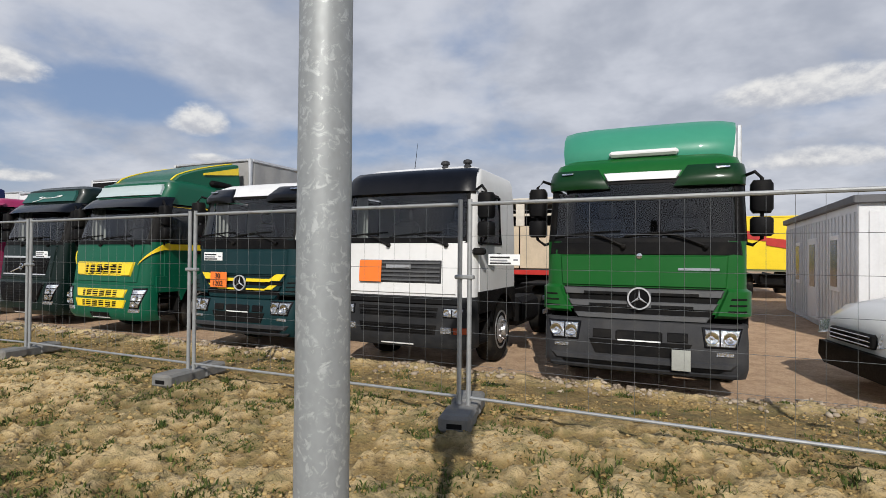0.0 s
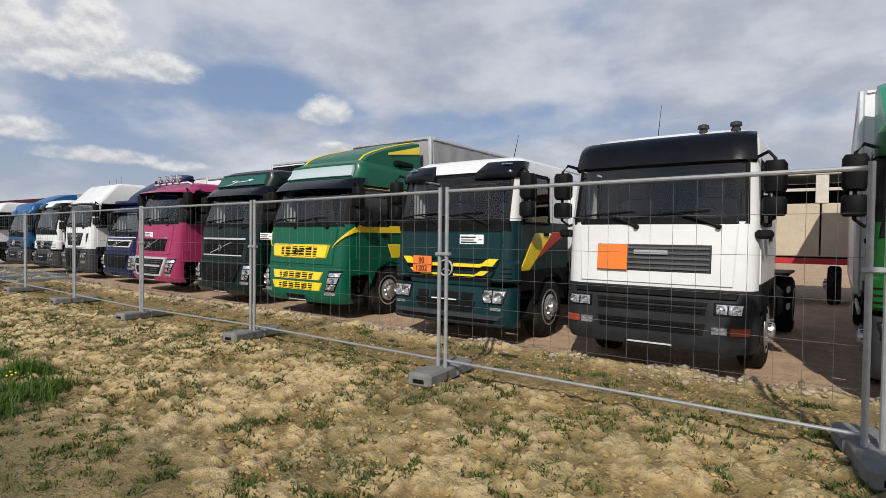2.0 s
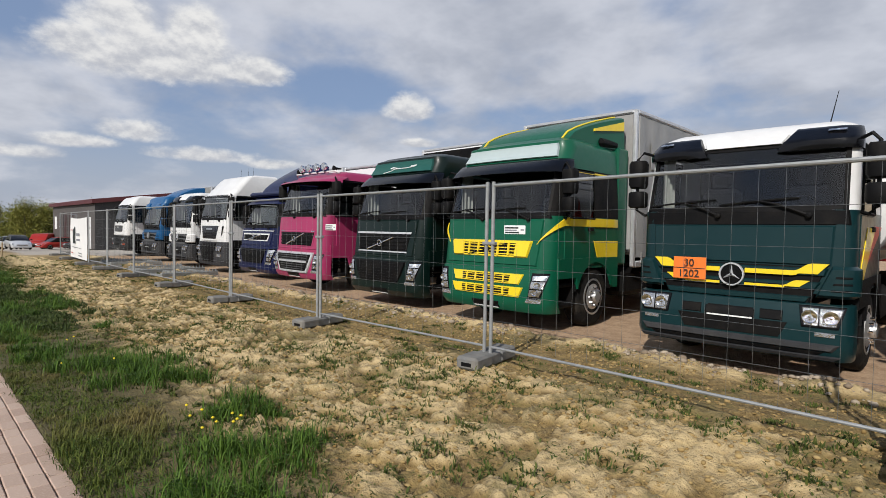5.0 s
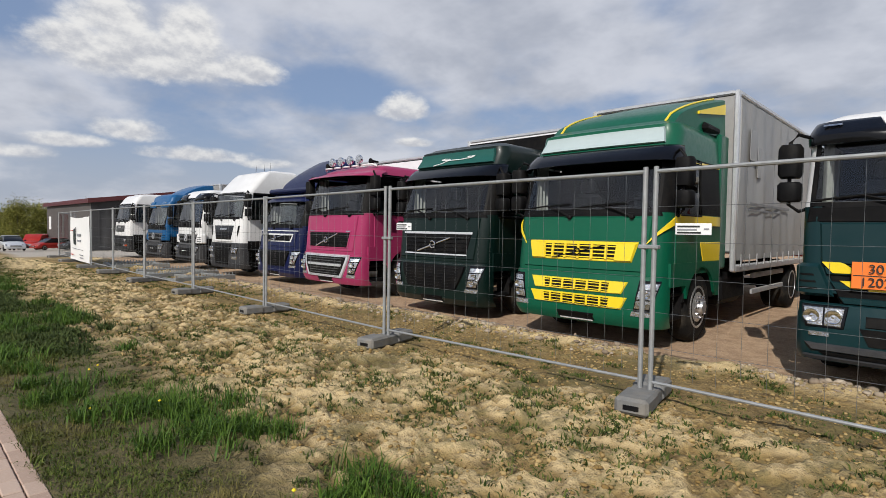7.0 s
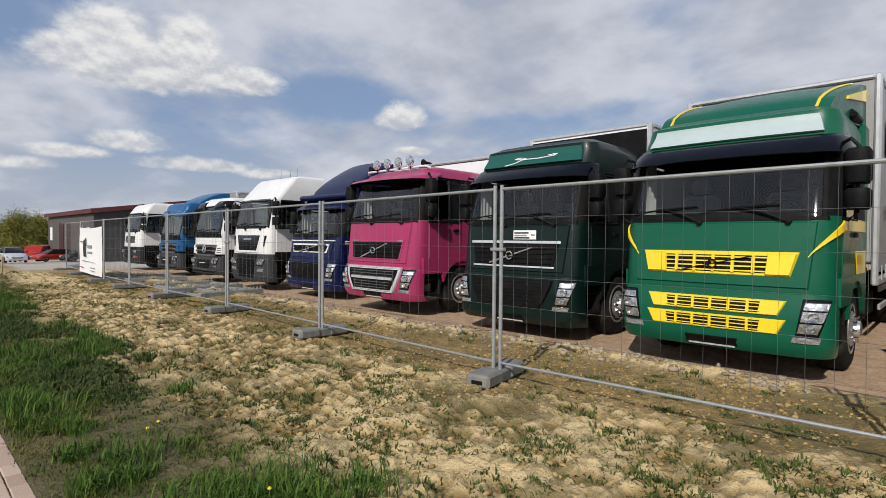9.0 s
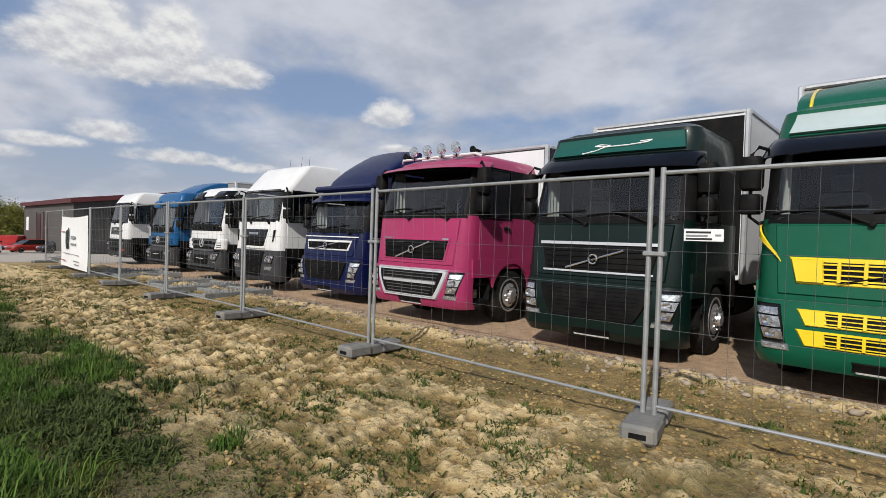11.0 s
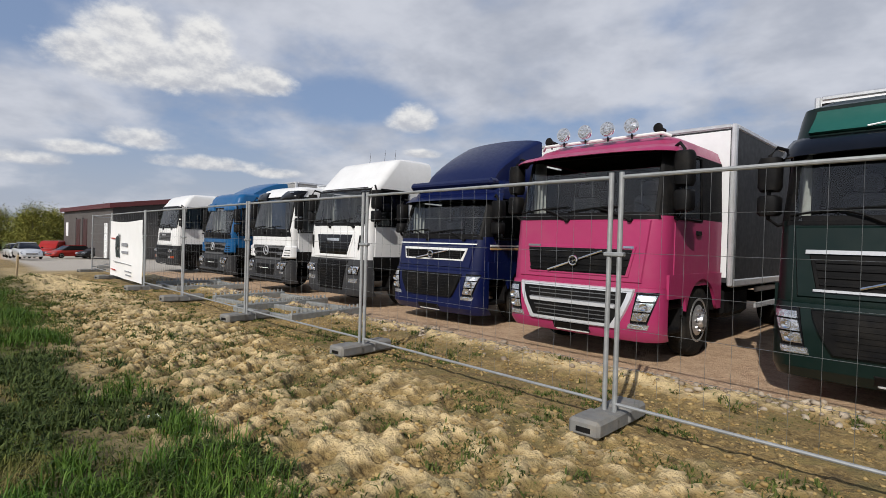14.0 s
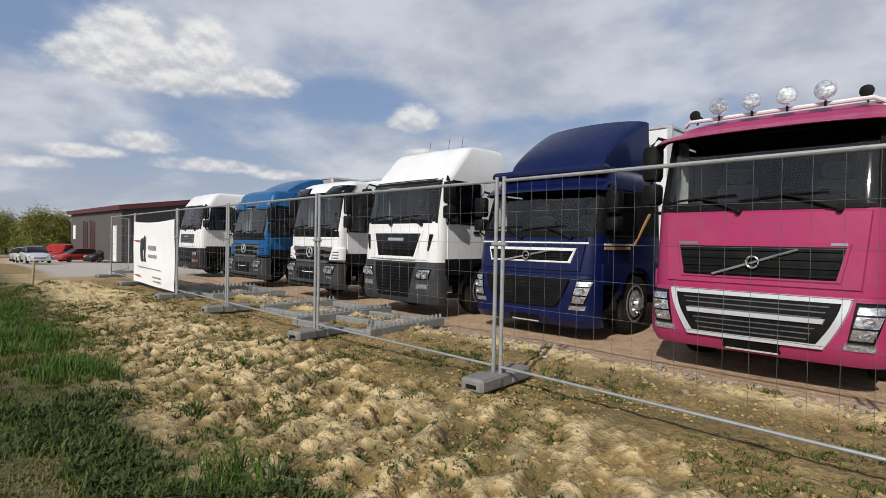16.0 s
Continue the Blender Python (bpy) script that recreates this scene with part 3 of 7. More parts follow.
        st.box(x0, x1, 0.30, 0.80, 0.38, 0.46, 0.02).box(x0, x1, 0.32, 0.80, 0.70, 0.76, 0.02).box(x0, x1, 0.76, 0.82, 0.38, zf, 0.02)
        st.part("step", o.get("step", CHASSIS), truck, "dark cab step")
        yw = o.get("axle", 1.38)
        arch = Geo()
        rings = []
        for k in range(13):
            t = math.pi * (0.06 + 0.88 * k / 12)
            cy, cz = math.cos(t), math.sin(t)
            rings.append([(x0 - 0.02, yw - cy * 0.56, 0.5 + cz * 0.56), (x1 + sg * 0.015, yw - cy * 0.56, 0.5 + cz * 0.56), (x1 + sg * 0.02, yw - cy * 0.62, 0.5 + cz * 0.60), (x0 - 0.02, yw - cy * 0.62, 0.5 + cz * 0.60)])
        arch.loft(rings).part("wheel_arch", o.get("arch", CHASSIS), truck, "moulded wheel arch")
        mirror(truck, sh, sg, cuts[0] - 0.20, zb + 0.06, zt - 0.06, out=o.get("mout", 0.16), m=o.get("mirror"))
        wheel(truck, sg * (hw - 0.17), yw, sg)
        fender(truck, sh, sg, 0.26, sh.back - 0.02, yw, 0.62, 1.15, o.get("fender", body))
    # interior
    Geo().box(-hw + 0.06, hw - 0.06, yf + 0.12, yf + 0.52, zb - 0.30, zb - 0.01, 0.05).part("dashboard", DASH, truck, "dark grey dashboard")
    wx = hw * 0.45
    pts = [(wx + 0.2 * math.cos(t), yf + 0.62 - 0.06 * math.sin(t), zb + 0.03 + 0.17 * math.sin(t)) for t in (2 * math.pi * j / 20 for j in range(21))]
    Geo().tube(pts, 0.016, 6, cap=False).tube([(wx, yf + 0.62, zb + 0.03), (wx, yf + 0.45, zb - 0.08)], 0.03, 8).part("steering_wheel", BLACK, truck)
    for sx in (-wx, wx):
        Geo().box(sx - 0.24, sx + 0.24, 1.05, 1.20, zb - 0.35, zb + 0.34, 0.06).box(sx - 0.13, sx + 0.13, 1.08, 1.18, zb + 0.36, zb + 0.55, 0.05).box(sx - 0.24, sx + 0.24, 0.75, 1.2, zb - 0.45, zb - 0.30, 0.05).part("seat", CLOTH, truck, "dark cloth seat")
    if o.get("curtain"):
        for sg in (-1,):
            g = Geo()
            x = sg * (hw - 0.16)
            rings = [[(x + 0.02 * (-1) ** k - 0.012, yf + 0.30 + 0.045 * k, z) for z in (zb + 0.02, zt - 0.02)] + [(x + 0.02 * (-1) ** k + 0.012, yf + 0.30 + 0.045 * k, z) for z in (zt - 0.02, zb + 0.02)] for k in range(7)]
            g.loft(rings).part("curtain", CURTAIN, truck, "pale folded cab curtain")
    for x0, x1 in ((-0.18, -0.62), (0.72, 0.22)):
        wiper(truck, sh, x0, x1, zb - 0.01, 0.12)
    Geo().box(-hw + 0.05, hw - 0.05, sh.back - 0.10, sh.back - 0.06, zf + 0.02, zt + 0.02, 0.01).box(-hw + 0.08, hw - 0.08, yf + 0.50, sh.back - 0.1, zt + 0.02, zt + 0.05, 0.01).part("cab_lining", LINING, truck, "dark cab lining")
    for sx in (-0.32, 0.18):
        Geo().box(sx - 0.15, sx + 0.15, yf + 0.20, yf + 0.42, zb - 0.012, zb + 0.012, 0.004).part("paper_sheet", CURTAIN, truck, "pale sheet on the dashboard")


def chassis(truck, length, axles, tank=True, z=0.95):
    g = Geo()
    for sx in (-0.42, 0.42):
        g.box(sx - 0.04, sx + 0.04, 0.4, length, 0.68, z - 0.02, 0.01)
    for k in range(6):
        y = 1.0 + (length - 1.4) * k / 5
        g.box(-0.42, 0.42, y - 0.05, y + 0.05, 0.72, 0.86, 0.01)
    g.box(-0.5, 0.5, 0.5, 1.8, 0.55, 1.0, 0.05)
    g.part("chassis_frame", CHASSIS, truck, "dark steel ladder chassis")
    for y in axles:
        Geo().tube([(-0.9, y, 0.5), (0.9, y, 0.5)], 0.08, 10).part("axle", CHASSIS, truck)
        for sg in (-1, 1):
            wheel(truck, sg * 0.92, y, sg, w=0.5, rear=True)
    if tank:
        for sg in (-1, 1):
            x0, x1 = sorted((sg * 0.62, sg * 1.1))
            Geo().box(x0, x1, 2.4, 3.7, 0.42, 0.92, 0.09).part("fuel_tank", ALUFRAME if tank == "alu" else CHASSIS, truck, "side tank under the chassis")
            if length > 5:
                for zz in (0.5, 0.78):
                    Geo().box(sg * 1.14 - 0.02, sg * 1.14 + 0.02, 3.9, axles[0] - 0.7, zz, zz + 0.09, 0.01).part("side_guard", ALUFRAME, truck, "grey side guard rail")


def cargo_box(truck, y0, length, z0, z1, hw=1.25, wall=None, frame=None, front=None, ribs=0, curtain=False, label="plain box body"):
    wall, frame = wall or BOXWHITE, frame or ALUFRAME
    y1 = y0 + length
    if curtain:
        g = Geo()
        g.box(-hw + 0.03, hw - 0.03, y0 + 0.03, y1 - 0.03, z0 + 0.25, z1 - 0.06, 0.02)
        box = g.part("box_body", wall, truck, label)
        for sg in (-1, 1):
            def fn(u, v, d):
                yy = y0 + 0.12 + (length - 0.24) * u
                sag = 0.018 * math.sin(yy * 5.1) * math.sin(v * 3.1) + 0.012 * math.sin(yy * 11 + v * 3)
                return (sg * (hw - 0.01 + d + sag), yy, z0 + 0.12 + (z1 - z0 - 0.22) * v)
            Geo().sheet(fn, 60, 8, -0.02, 0.0, 0.002, 0.004).part("side_curtain", wall, box, "worn grey tarpaulin side")
            for k in range(int(length / 0.45)):
                yy = y0 + 0.3 + 0.45 * k
                Geo().box(sg * (hw + 0.02) - 0.006, sg * (hw + 0.02) + 0.006, yy - 0.022, yy + 0.022, z0 + 0.02, z0 + 0.22, 0.003).part("strap", ALUFRAME, box)
    else:
        box = Geo().box(-hw + 0.012, hw - 0.012, y0 + 0.012, y1, z0, z1 - 0.012, 0.01).part("box_body", wall, truck, label)
    if front:
        Geo().box(-hw + 0.08, hw - 0.08, y0 - 0.005, y0 + 0.03, z0 + 0.08, z1 - 0.10, 0.005).part("front_wall", front, box, "front wall of the box")
    for sg in (-1, 1):
        x0, x1 = sorted((sg * (hw - 0.07), sg * (hw + 0.006)))
        Geo().box(x0, x1, y0 - 0.012, y0 + 0.09, z0 - 0.05, z1, 0.02).part("corner_post", frame, box, "upright corner profile")
        Geo().box(x0, x1, y1 - 0.09, y1 + 0.012, z0 - 0.05, z1, 0.02).part("corner_post", frame, box)
        Geo().box(x0, x1, y0 + 0.09, y1 - 0.09, z1 - 0.08, z1 + 0.004, 0.02).part("roof_rail", frame, box)
        Geo().box(x0, x1, y0 + 0.09, y1 - 0.09, z0 - 0.06, z0 + 0.06, 0.02).part("base_rail", frame, box)
        for k in range(ribs):
            yy = y0 + length * (k + 1) / (ribs + 1)
            Geo().box(sg * (hw + 0.004) - 0.008, sg * (hw + 0.004) + 0.008, yy - 0.025, yy + 0.025, z0 + 0.07, z1 - 0.09, 0.004).part("seam_strip", frame, box)
    Geo().box(-hw + 0.07, hw - 0.07, y0 - 0.008, y0 + 0.08, z1 - 0.07, z1 + 0.002, 0.02).part("roof_rail", frame, box)
    return box


def spoiler(truck, hw, y0, y1, z0, z1, material, label, power=None):
    """A roof deflector: a bowed ramp with closed cheeks."""
    rings = []
    for k in range(9):
        t = k / 8
        y = y0 + (y1 - y0) * t
        z = z0 + (z1 - z0) * (t ** power if power else math.sin(t * math.pi / 2) ** 0.9)
        w = hw * (0.86 + 0.14 * t)
        top = [(w * math.sin(a), y - 0.10 * math.cos(a * 0.9) * t, z - (z - z0) * 0.10 * (1 - math.cos(a)) - 0.02) for a in (math.pi / 2 * q / 6 for q in range(-6, 7))]
        rings.append([(-w, y + 0.05, z0 - 0.02)] + top + [(w, y + 0.05, z0 - 0.02)])
    return Geo().loft(rings, closed=False, caps=False).add([], []).part("roof_spoiler", material, truck, label, 50)


def actros(name, x, y, body, upper, top, o, label, rz=0.0):
    """A square-fronted cab with louvred grille and a heavy bumper."""
    t = empty(name, x, y, GZ, rz)
    tagged(t, label, "truck", "trucks in the row")
    hw = o.get("hw", 1.13)
    b, w0, w1 = o.get("low", 0.28), o.get("ws0", 1.72), o.get("ws1", 2.42)
    sh = Shell([(b, hw, 0.02, 0.20), (0.95, hw, 0.0, 0.20), (w0, hw, 0.02, 0.20), (w1, hw - 0.02, 0.20, 0.20), (top - 0.14, hw - 0.03, 0.28, 0.22), (top - 0.04, hw - 0.06, 0.36, 0.22), (top, hw - 0.12, 0.45, 0.20)], 2.0)
    dk = o.get("bumper", GREY)
    cab(t, sh, dict(floor=1.0, ws0=w0, ws1=w1, body=body, upper=upper, mout=0.17, fender=CHASSIS, **{k: v for k, v in o.items() if k in ("pillar", "curtain", "mirror", "door")}))
    # black panel below the windscreen
    g = Geo()
    sh.fpanel(g, w0 - 0.16, w0 - 0.005, -hw + 0.02, hw - 0.02, -hw + 0.05, hw - 0.05, 0.0, 0.014, 14, 2)
    g.part("scuttle_panel", BLACK, t, "black panel below the windscreen")
    g = Geo()
    sh.fpanel(g, 1.30, w0 - 0.17, -0.93, 0.93, -0.95, 0.95, 0.0, 0.022, 12, 3, 0.01, 0.03)
    g.part("front_flap", body, t, "painted front flap")
    # grille: dark ground with three winged louvres
    g = Geo()
    sh.fpanel(g, 0.86, 1.30, -0.74, 0.74, -0.92, 0.92, -0.02, 0.008, 12, 3)
    gr = g.part("grille", BLACK, t, "black recessed grille")
    gm = o.get("louvre", LOUVRE)
    for z0, z1, wa, wb in ((1.185, 1.275, 0.88, 0.91), (1.04, 1.125, 0.80, 0.85), (0.90, 0.97, 0.72, 0.77)):
        g = Geo()
        sh.fpanel(g, z0, z1, -wa, wa, -wb, wb, 0.0, 0.035, 14, 2, 0.01, 0.15)
        g.part("louvre", gm, gr, "winged louvre")
    for sg in (-1, 1):
        for k in range(2):
            z0 = 1.04 + 0.145 * k
            lo = sorted((sg * 0.12, sg * (0.60 + 0.06 * k)))
            g = Geo()
            sh.fpanel(g, z0 + 0.005, z0 + 0.055, *lo, *lo, 0.02, 0.037, 6, 1, 0.03, 0.2)
            g.part("slot", BLACK, gr)
    star_badge(t, sh, 1.16, 0.135, 0.058)
    for sg in (-1, 1):
        lo = sorted((sg * 0.86, sg * (hw + 0.16)))
        g = Geo()
        sh.fpanel(g, 0.96, 1.30, *sorted((sg * 0.80, sg * (hw + 0.16))), *sorted((sg * 0.94, sg * (hw + 0.16))), 0.0, 0.05, 8, 4, 0.05, 0.1)
        ck = g.part("corner_deflector", body, t, "moulded corner panel")
        for k in range(3):
            g = Geo()
            zz = 1.03 + 0.07 * k
            sh.fpanel(g, zz, zz + 0.025, *sorted((sg * (0.93 + 0.015 * k), sg * (hw - 0.02))), *sorted((sg * (0.94 + 0.015 * k), sg * (hw - 0.02))), 0.045, 0.056, 4, 1, 0.05, 0.2)
            g.part("vent_slot", BLACK, ck)
    # bumper
    bs = Shell([(b, hw, -0.02, 0.22), (b + 0.10, hw + 0.02, -0.09, 0.22), (b + 0.42, hw + 0.02, -0.09, 0.22), (0.90, hw + 0.01, -0.05, 0.22)], 1.0)
    g = Geo()
    sh_w = hw + 0.30
    bs.fpanel(g, b, 0.90, -sh_w, sh_w, -sh_w, sh_w, -0.05, 0.0, 24, 6, 0.005, 0.02)
    bu = g.part("bumper", o.get("bumper_paint", dk), t, "broad moulded bumper")
    for z0, z1, wa, wb in ((b + 0.22, b + 0.39, 0.50, 0.58),):
        g = Geo()
        bs.fpanel(g, z0, z1, -wa, wa, -wb, wb, -0.02, 0.010, 10, 2, 0.004, 0.02)
        g.part("air_intake", BLACK, bu, "black air intake")
    for sg in (-1, 0, 1):
        g = Geo()
        c, w = sg * 0.42, 0.11 if sg else 0.24
        bs.fpanel(g, b + 0.40, b + 0.51, c - w, c + w, c - w, c + w, 0.0, 0.010, 6, 1, 0.02, 0.1)
        g.part("slot", BLACK, bu)
    g = Geo()
    bs.fpanel(g, b + 0.02, b + 0.075, -0.98, 0.98, -1.06, 1.06, 0.0, 0.05, 18, 2, 0.01, 0.2)
    g.part("bumper_lip", dk, bu, "grey lower lip")
    g = Geo()
    bs.fpanel(g, b + 0.12, b + 0.20, -0.98, 0.98, -1.05, 1.05, 0.0, 0.03, 14, 2, 0.02, 0.2)
    g.part("bumper_step", dk, bu)
    g = Geo()
    bs.fpanel(g, b + 0.078, b + 0.117, -0.86, 0.86, -0.92, 0.92, 0.0, 0.012, 14, 1, 0.01, 0.05)
    g.part("bumper_slot", BLACK, bu)
    g = Geo()
    bs.fpanel(g, b + 0.40, b + 0.50, -0.26, 0.26, -0.26, 0.26, 0.01, 0.018, 4, 1, 0.02, 0.1)
    pl = g.part("plate_holder", BLACK, bu, "empty number plate holder")
    g = Geo()
    bs.fpanel(g, b + 0.385, b + 0.402, -0.24, 0.24, -0.24, 0.24, 0.012, 0.022, 4, 1, 0.02, 0.1)
    g.part("plate_strip", STICKER, pl)
    for sg in (-1, 1):
        headlight(t, bs, sg, b + 0.36, b + 0.59, 0.70, 1.03, 0.67, 1.10, 0.014)
        g = Geo()
        bs.fpanel(g, b + 0.27, b + 0.32, *sorted((sg * 0.82, sg * 1.0)), *sorted((sg * 0.82, sg * 1.0)), 0.0, 0.012, 4, 1, 0.03, 0.1)
        g.part("fog_light", LENS, bu, "small fog light")
        # mouldings over the windscreen
        g = Geo()
        def wing(u, v, d):
            lo, hi = 0.36 + 0.16 * v, hw + 0.12
            q = u if sg > 0 else 1 - u
            swell = math.sin(math.pi * min(1.0, 0.12 + q * 0.95)) ** 0.6 * math.sin(math.pi * (0.16 + 0.74 * v)) ** 0.7
            return sh.front(sg * (lo + (hi - lo) * q), w1 - 0.10 + 0.27 * v, d * (0.25 + swell))
        g.sheet(wing, 14, 8, 0.0, 0.085, 0.01, 0.02)
        vis = g.part("sun_visor", o.get("visor", BLACK_GLOSS), t, "dark tinted visor wing")
        g = Geo()
        sh.fpanel(g, w1 + 0.10, w1 + 0.125, *sorted((sg * 0.82, sg * 0.95)), *sorted((sg * 0.82, sg * 0.95)), 0.10, 0.120, 3, 1, 0.05, 0.1)
        g.part("marker_lamp", LENS, vis)
    g = Geo()
    sh.fpanel(g, w1 + 0.0, w1 + 0.11, -0.40, 0.40, -0.46, 0.46, 0.0, 0.03, 8, 2)
    g.part("roof_front", o.get("brow", upper), t, "panel between the visor wings")
    return t, sh, bs


def volvo(name, x, y, body, top, o, label, rz=0.0):
    """A rounded cab with a framed grille, tall corner lights and a deep bumper."""
    t = empty(name, x, y, GZ, rz)
    t.matrix_basis = t.matrix_basis @ Matrix.Scale(1.035, 4)
    tagged(t, label, "truck", "trucks in the row")
    hw = o.get("hw", 1.14)
    b, w0, w1 = o.get("low", 0.30), o.get("ws0", 1.80), o.get("ws1", 2.56)
    sh = Shell([(b, hw - 0.02, 0.10, 0.30), (0.6, hw, 0.02, 0.30), (1.0, hw, 0.0, 0.30), (w0, hw, 0.10, 0.28), (w1, hw - 0.03, 0.34, 0.26), (top - 0.16, hw - 0.05, 0.46 + 0.1 * (top > 3), 0.26), (top - 0.05, hw - 0.09, 0.56, 0.24), (top, hw - 0.16, 0.70, 0.22)], 2.15)
    cab(t, sh, dict(floor=0.98, ws0=w0, ws1=w1, body=body, window=(0.55, 1.32), **{"pillar": BLACK}, **{k: v for k, v in o.items() if k in ("curtain", "mirror", "door", "upper", "arch")}))
    g = Geo()
    sh.fpanel(g, w0 - 0.045, w0 + 0.0, -hw + 0.04, hw - 0.04, -hw + 0.06, hw - 0.06, 0.0, 0.012, 14, 2)
    g.part("scuttle_panel", BLACK, t, "black strip below the windscreen")
    g = Geo()
    sh.fpanel(g, 1.03, w0 - 0.06, -0.92, 0.92, -0.98, 0.98, 0.0, 0.02, 14, 6, 0.01, 0.02)
    g.part("front_flap", body, t, "painted front flap")
    gm, fm = o.get("slat", BLACK), o.get("gframe", GREY)
    z0, z1 = o.get("g0", 1.14), o.get("g1", 1.42)
    g = Geo()
    sh.fpanel(g, z0, z1, -0.76, 0.76, -0.84, 0.84, 0.01, 0.034, 12, 2, 0.01, 0.06)
    gr = g.part("grille_frame", fm, t, "trapezoid grille frame")
    g = Geo()
    m = 0.035
    sh.fpanel(g, z0 + m, z1 - m - 0.01, -0.72, 0.72, -0.795, 0.795, 0.03, 0.036, 12, 2, 0.005, 0.03)
    g.part("grille_ground", BLACK, gr)
    slats(gr, sh, z0 + m, z1 - m - 0.01, -0.78, 0.78, 4, gm, 0.052, 0.06, 0.46)
    if o.get("teeth"):
        for k in range(-2, 3):
            g = Geo()
            xx = k * 0.205
            sh.fpanel(g, z0 + m, z1 - m, xx - 0.018, xx + 0.018, xx - 0.018, xx + 0.018, 0.03, 0.056, 1, 2, 0.1, 0.02)
            g.part("grille_bar", gm, gr)
        for sg in (-1, 1):
            g = Geo()
            sh.fpanel(g, z0 + 0.02, z1 - 0.02, *sorted((sg * 0.52, sg * 0.76)), *sorted((sg * 0.54, sg * 0.82)), 0.03, 0.060, 4, 2, 0.05, 0.05)
            g.part("grille_cheek", fm, gr)
    bar_badge(gr, sh, (z0 + z1) / 2 - 0.01, 0.045 if o.get("teeth") else 0.06, 0.40, (z1 - z0) * 0.34, o.get("badge"), 0.007 if o.get("teeth") else 0.014)
    # bumper
    bs = Shell([(b, hw - 0.02, 0.02, 0.30), (b + 0.12, hw + 0.01, -0.07, 0.30), (0.75, hw + 0.01, -0.07, 0.30), (0.99, hw + 0.0, -0.03, 0.30)], 1.0)
    g = Geo()
    sw = hw + 0.26
    bs.fpanel(g, b, 0.985, -sw, sw, -sw, sw, -0.06, 0.0, 26, 7, 0.004, 0.015)
    bu = g.part("bumper", o.get("bumper", body), t, "deep painted bumper")
    st = o.get("style", "mouth")
    if st == "teeth":
        for za, zb in ((0.74, 0.90), (0.54, 0.70)):
            g = Geo()
            bs.fpanel(g, za, zb, -0.66, 0.66, -0.74, 0.74, 0.0, 0.02, 12, 2, 0.01, 0.06)
            fr = g.part("lower_grille", fm, bu, "yellow framed lower grille")
            g = Geo()
            bs.fpanel(g, za + 0.02, zb - 0.02, -0.48, 0.48, -0.50, 0.50, 0.018, 0.024, 10, 1, 0.005, 0.03)
            g.part("grille_ground", BLACK, fr)
            slats(fr, bs, za + 0.02, zb - 0.02, -0.5, 0.5, 3, gm, 0.034, 0.0, 0.40)
            for k in range(-2, 3):
                g = Geo()
                bs.fpanel(g, za + 0.015, zb - 0.015, k * 0.19 - 0.016, k * 0.19 + 0.016, k * 0.19 - 0.016, k * 0.19 + 0.016, 0.02, 0.036, 1, 1, 0.1, 0.02)
                g.part("grille_bar", gm, fr)
    else:
        za, zb = 0.50, 0.93

        def mouth(g, z0, z1, w0, w1, d0, d1):
            def fn(u, v, d):
                half = w0 + (w1 - w0) * (1 - (1 - v) ** 1.5)
                return bs.front((2 * u - 1) * half, z0 + (z1 - z0) * v, d)
            g.sheet(fn, 16, 8, d0, d1, 0.008, 0.02)
        if o.get("surround"):
            g = Geo()
            mouth(g, za - 0.05, zb + 0.035, 0.64, 0.86, 0.0, 0.034)
            g.part("grille_surround", o["surround"], bu, "silver grille surround")
        g = Geo()
        mouth(g, za, zb - 0.010, 0.585, 0.785, 0.0, 0.040)
        lo = g.part("lower_grille", BLACK, bu, "black lower grille")
        slats(lo, bs, za + 0.02, zb - 0.03, -0.70, 0.70, 7, LOUVRE if o.get("surround") else BLACK, 0.048, 0.20, 0.35)
        if o.get("surround"):
            g = Geo()
            bs.fpanel(g, 0.70, 0.76, -0.64, 0.64, -0.66, 0.66, 0.03, 0.06, 12, 1, 0.01, 0.15)
            g.part("grille_bar", o["surround"], lo)
    for sg in (-1, 1):
        headlight(t, bs, sg, 0.54, 0.93, 0.82, 1.03, 0.88, 1.17, 0.012)
        g = Geo()
        bs.fpanel(g, 0.47, 0.54, *sorted((sg * 0.78, sg * 1.04)), *sorted((sg * 0.80, sg * 1.06)), 0.0, 0.012, 5, 1, 0.03, 0.1)
        g.part("fog_light", LENS, bu, "slim fog light")
    g = Geo()
    bs.fpanel(g, b + 0.05, b + 0.15, -0.28, 0.28, -0.28, 0.28, 0.0, 0.012, 4, 1, 0.02, 0.1)
    pl = g.part("plate_holder", BLACK, bu, "empty number plate holder")
    g = Geo()
    bs.fpanel(g, b + 0.035, b + 0.055, -0.25, 0.25, -0.25, 0.25, 0.004, 0.02, 4, 1, 0.02, 0.1)
    g.part("plate_strip", STICKER, pl)
    # visor
    visor(t, sh, w1 - o.get("visor_low", 0.08), w1 + o.get("visor_up", 0.14), hw + 0.10, o.get("visor_out", 0.16), o.get("visor", BLACK_GLOSS), "wide curved sun visor")
    if o.get("lightbox"):
        g = Geo()
        sh.fpanel(g, w1 + 0.17, top - 0.09, -0.96, 0.96, -0.90, 0.90, 0.0, 0.05, 12, 3, 0.01, 0.05)
        g.part("roof_sign", o["lightbox"], t, o.get("lightbox_label", "blank roof sign panel"))
    return t, sh, bs


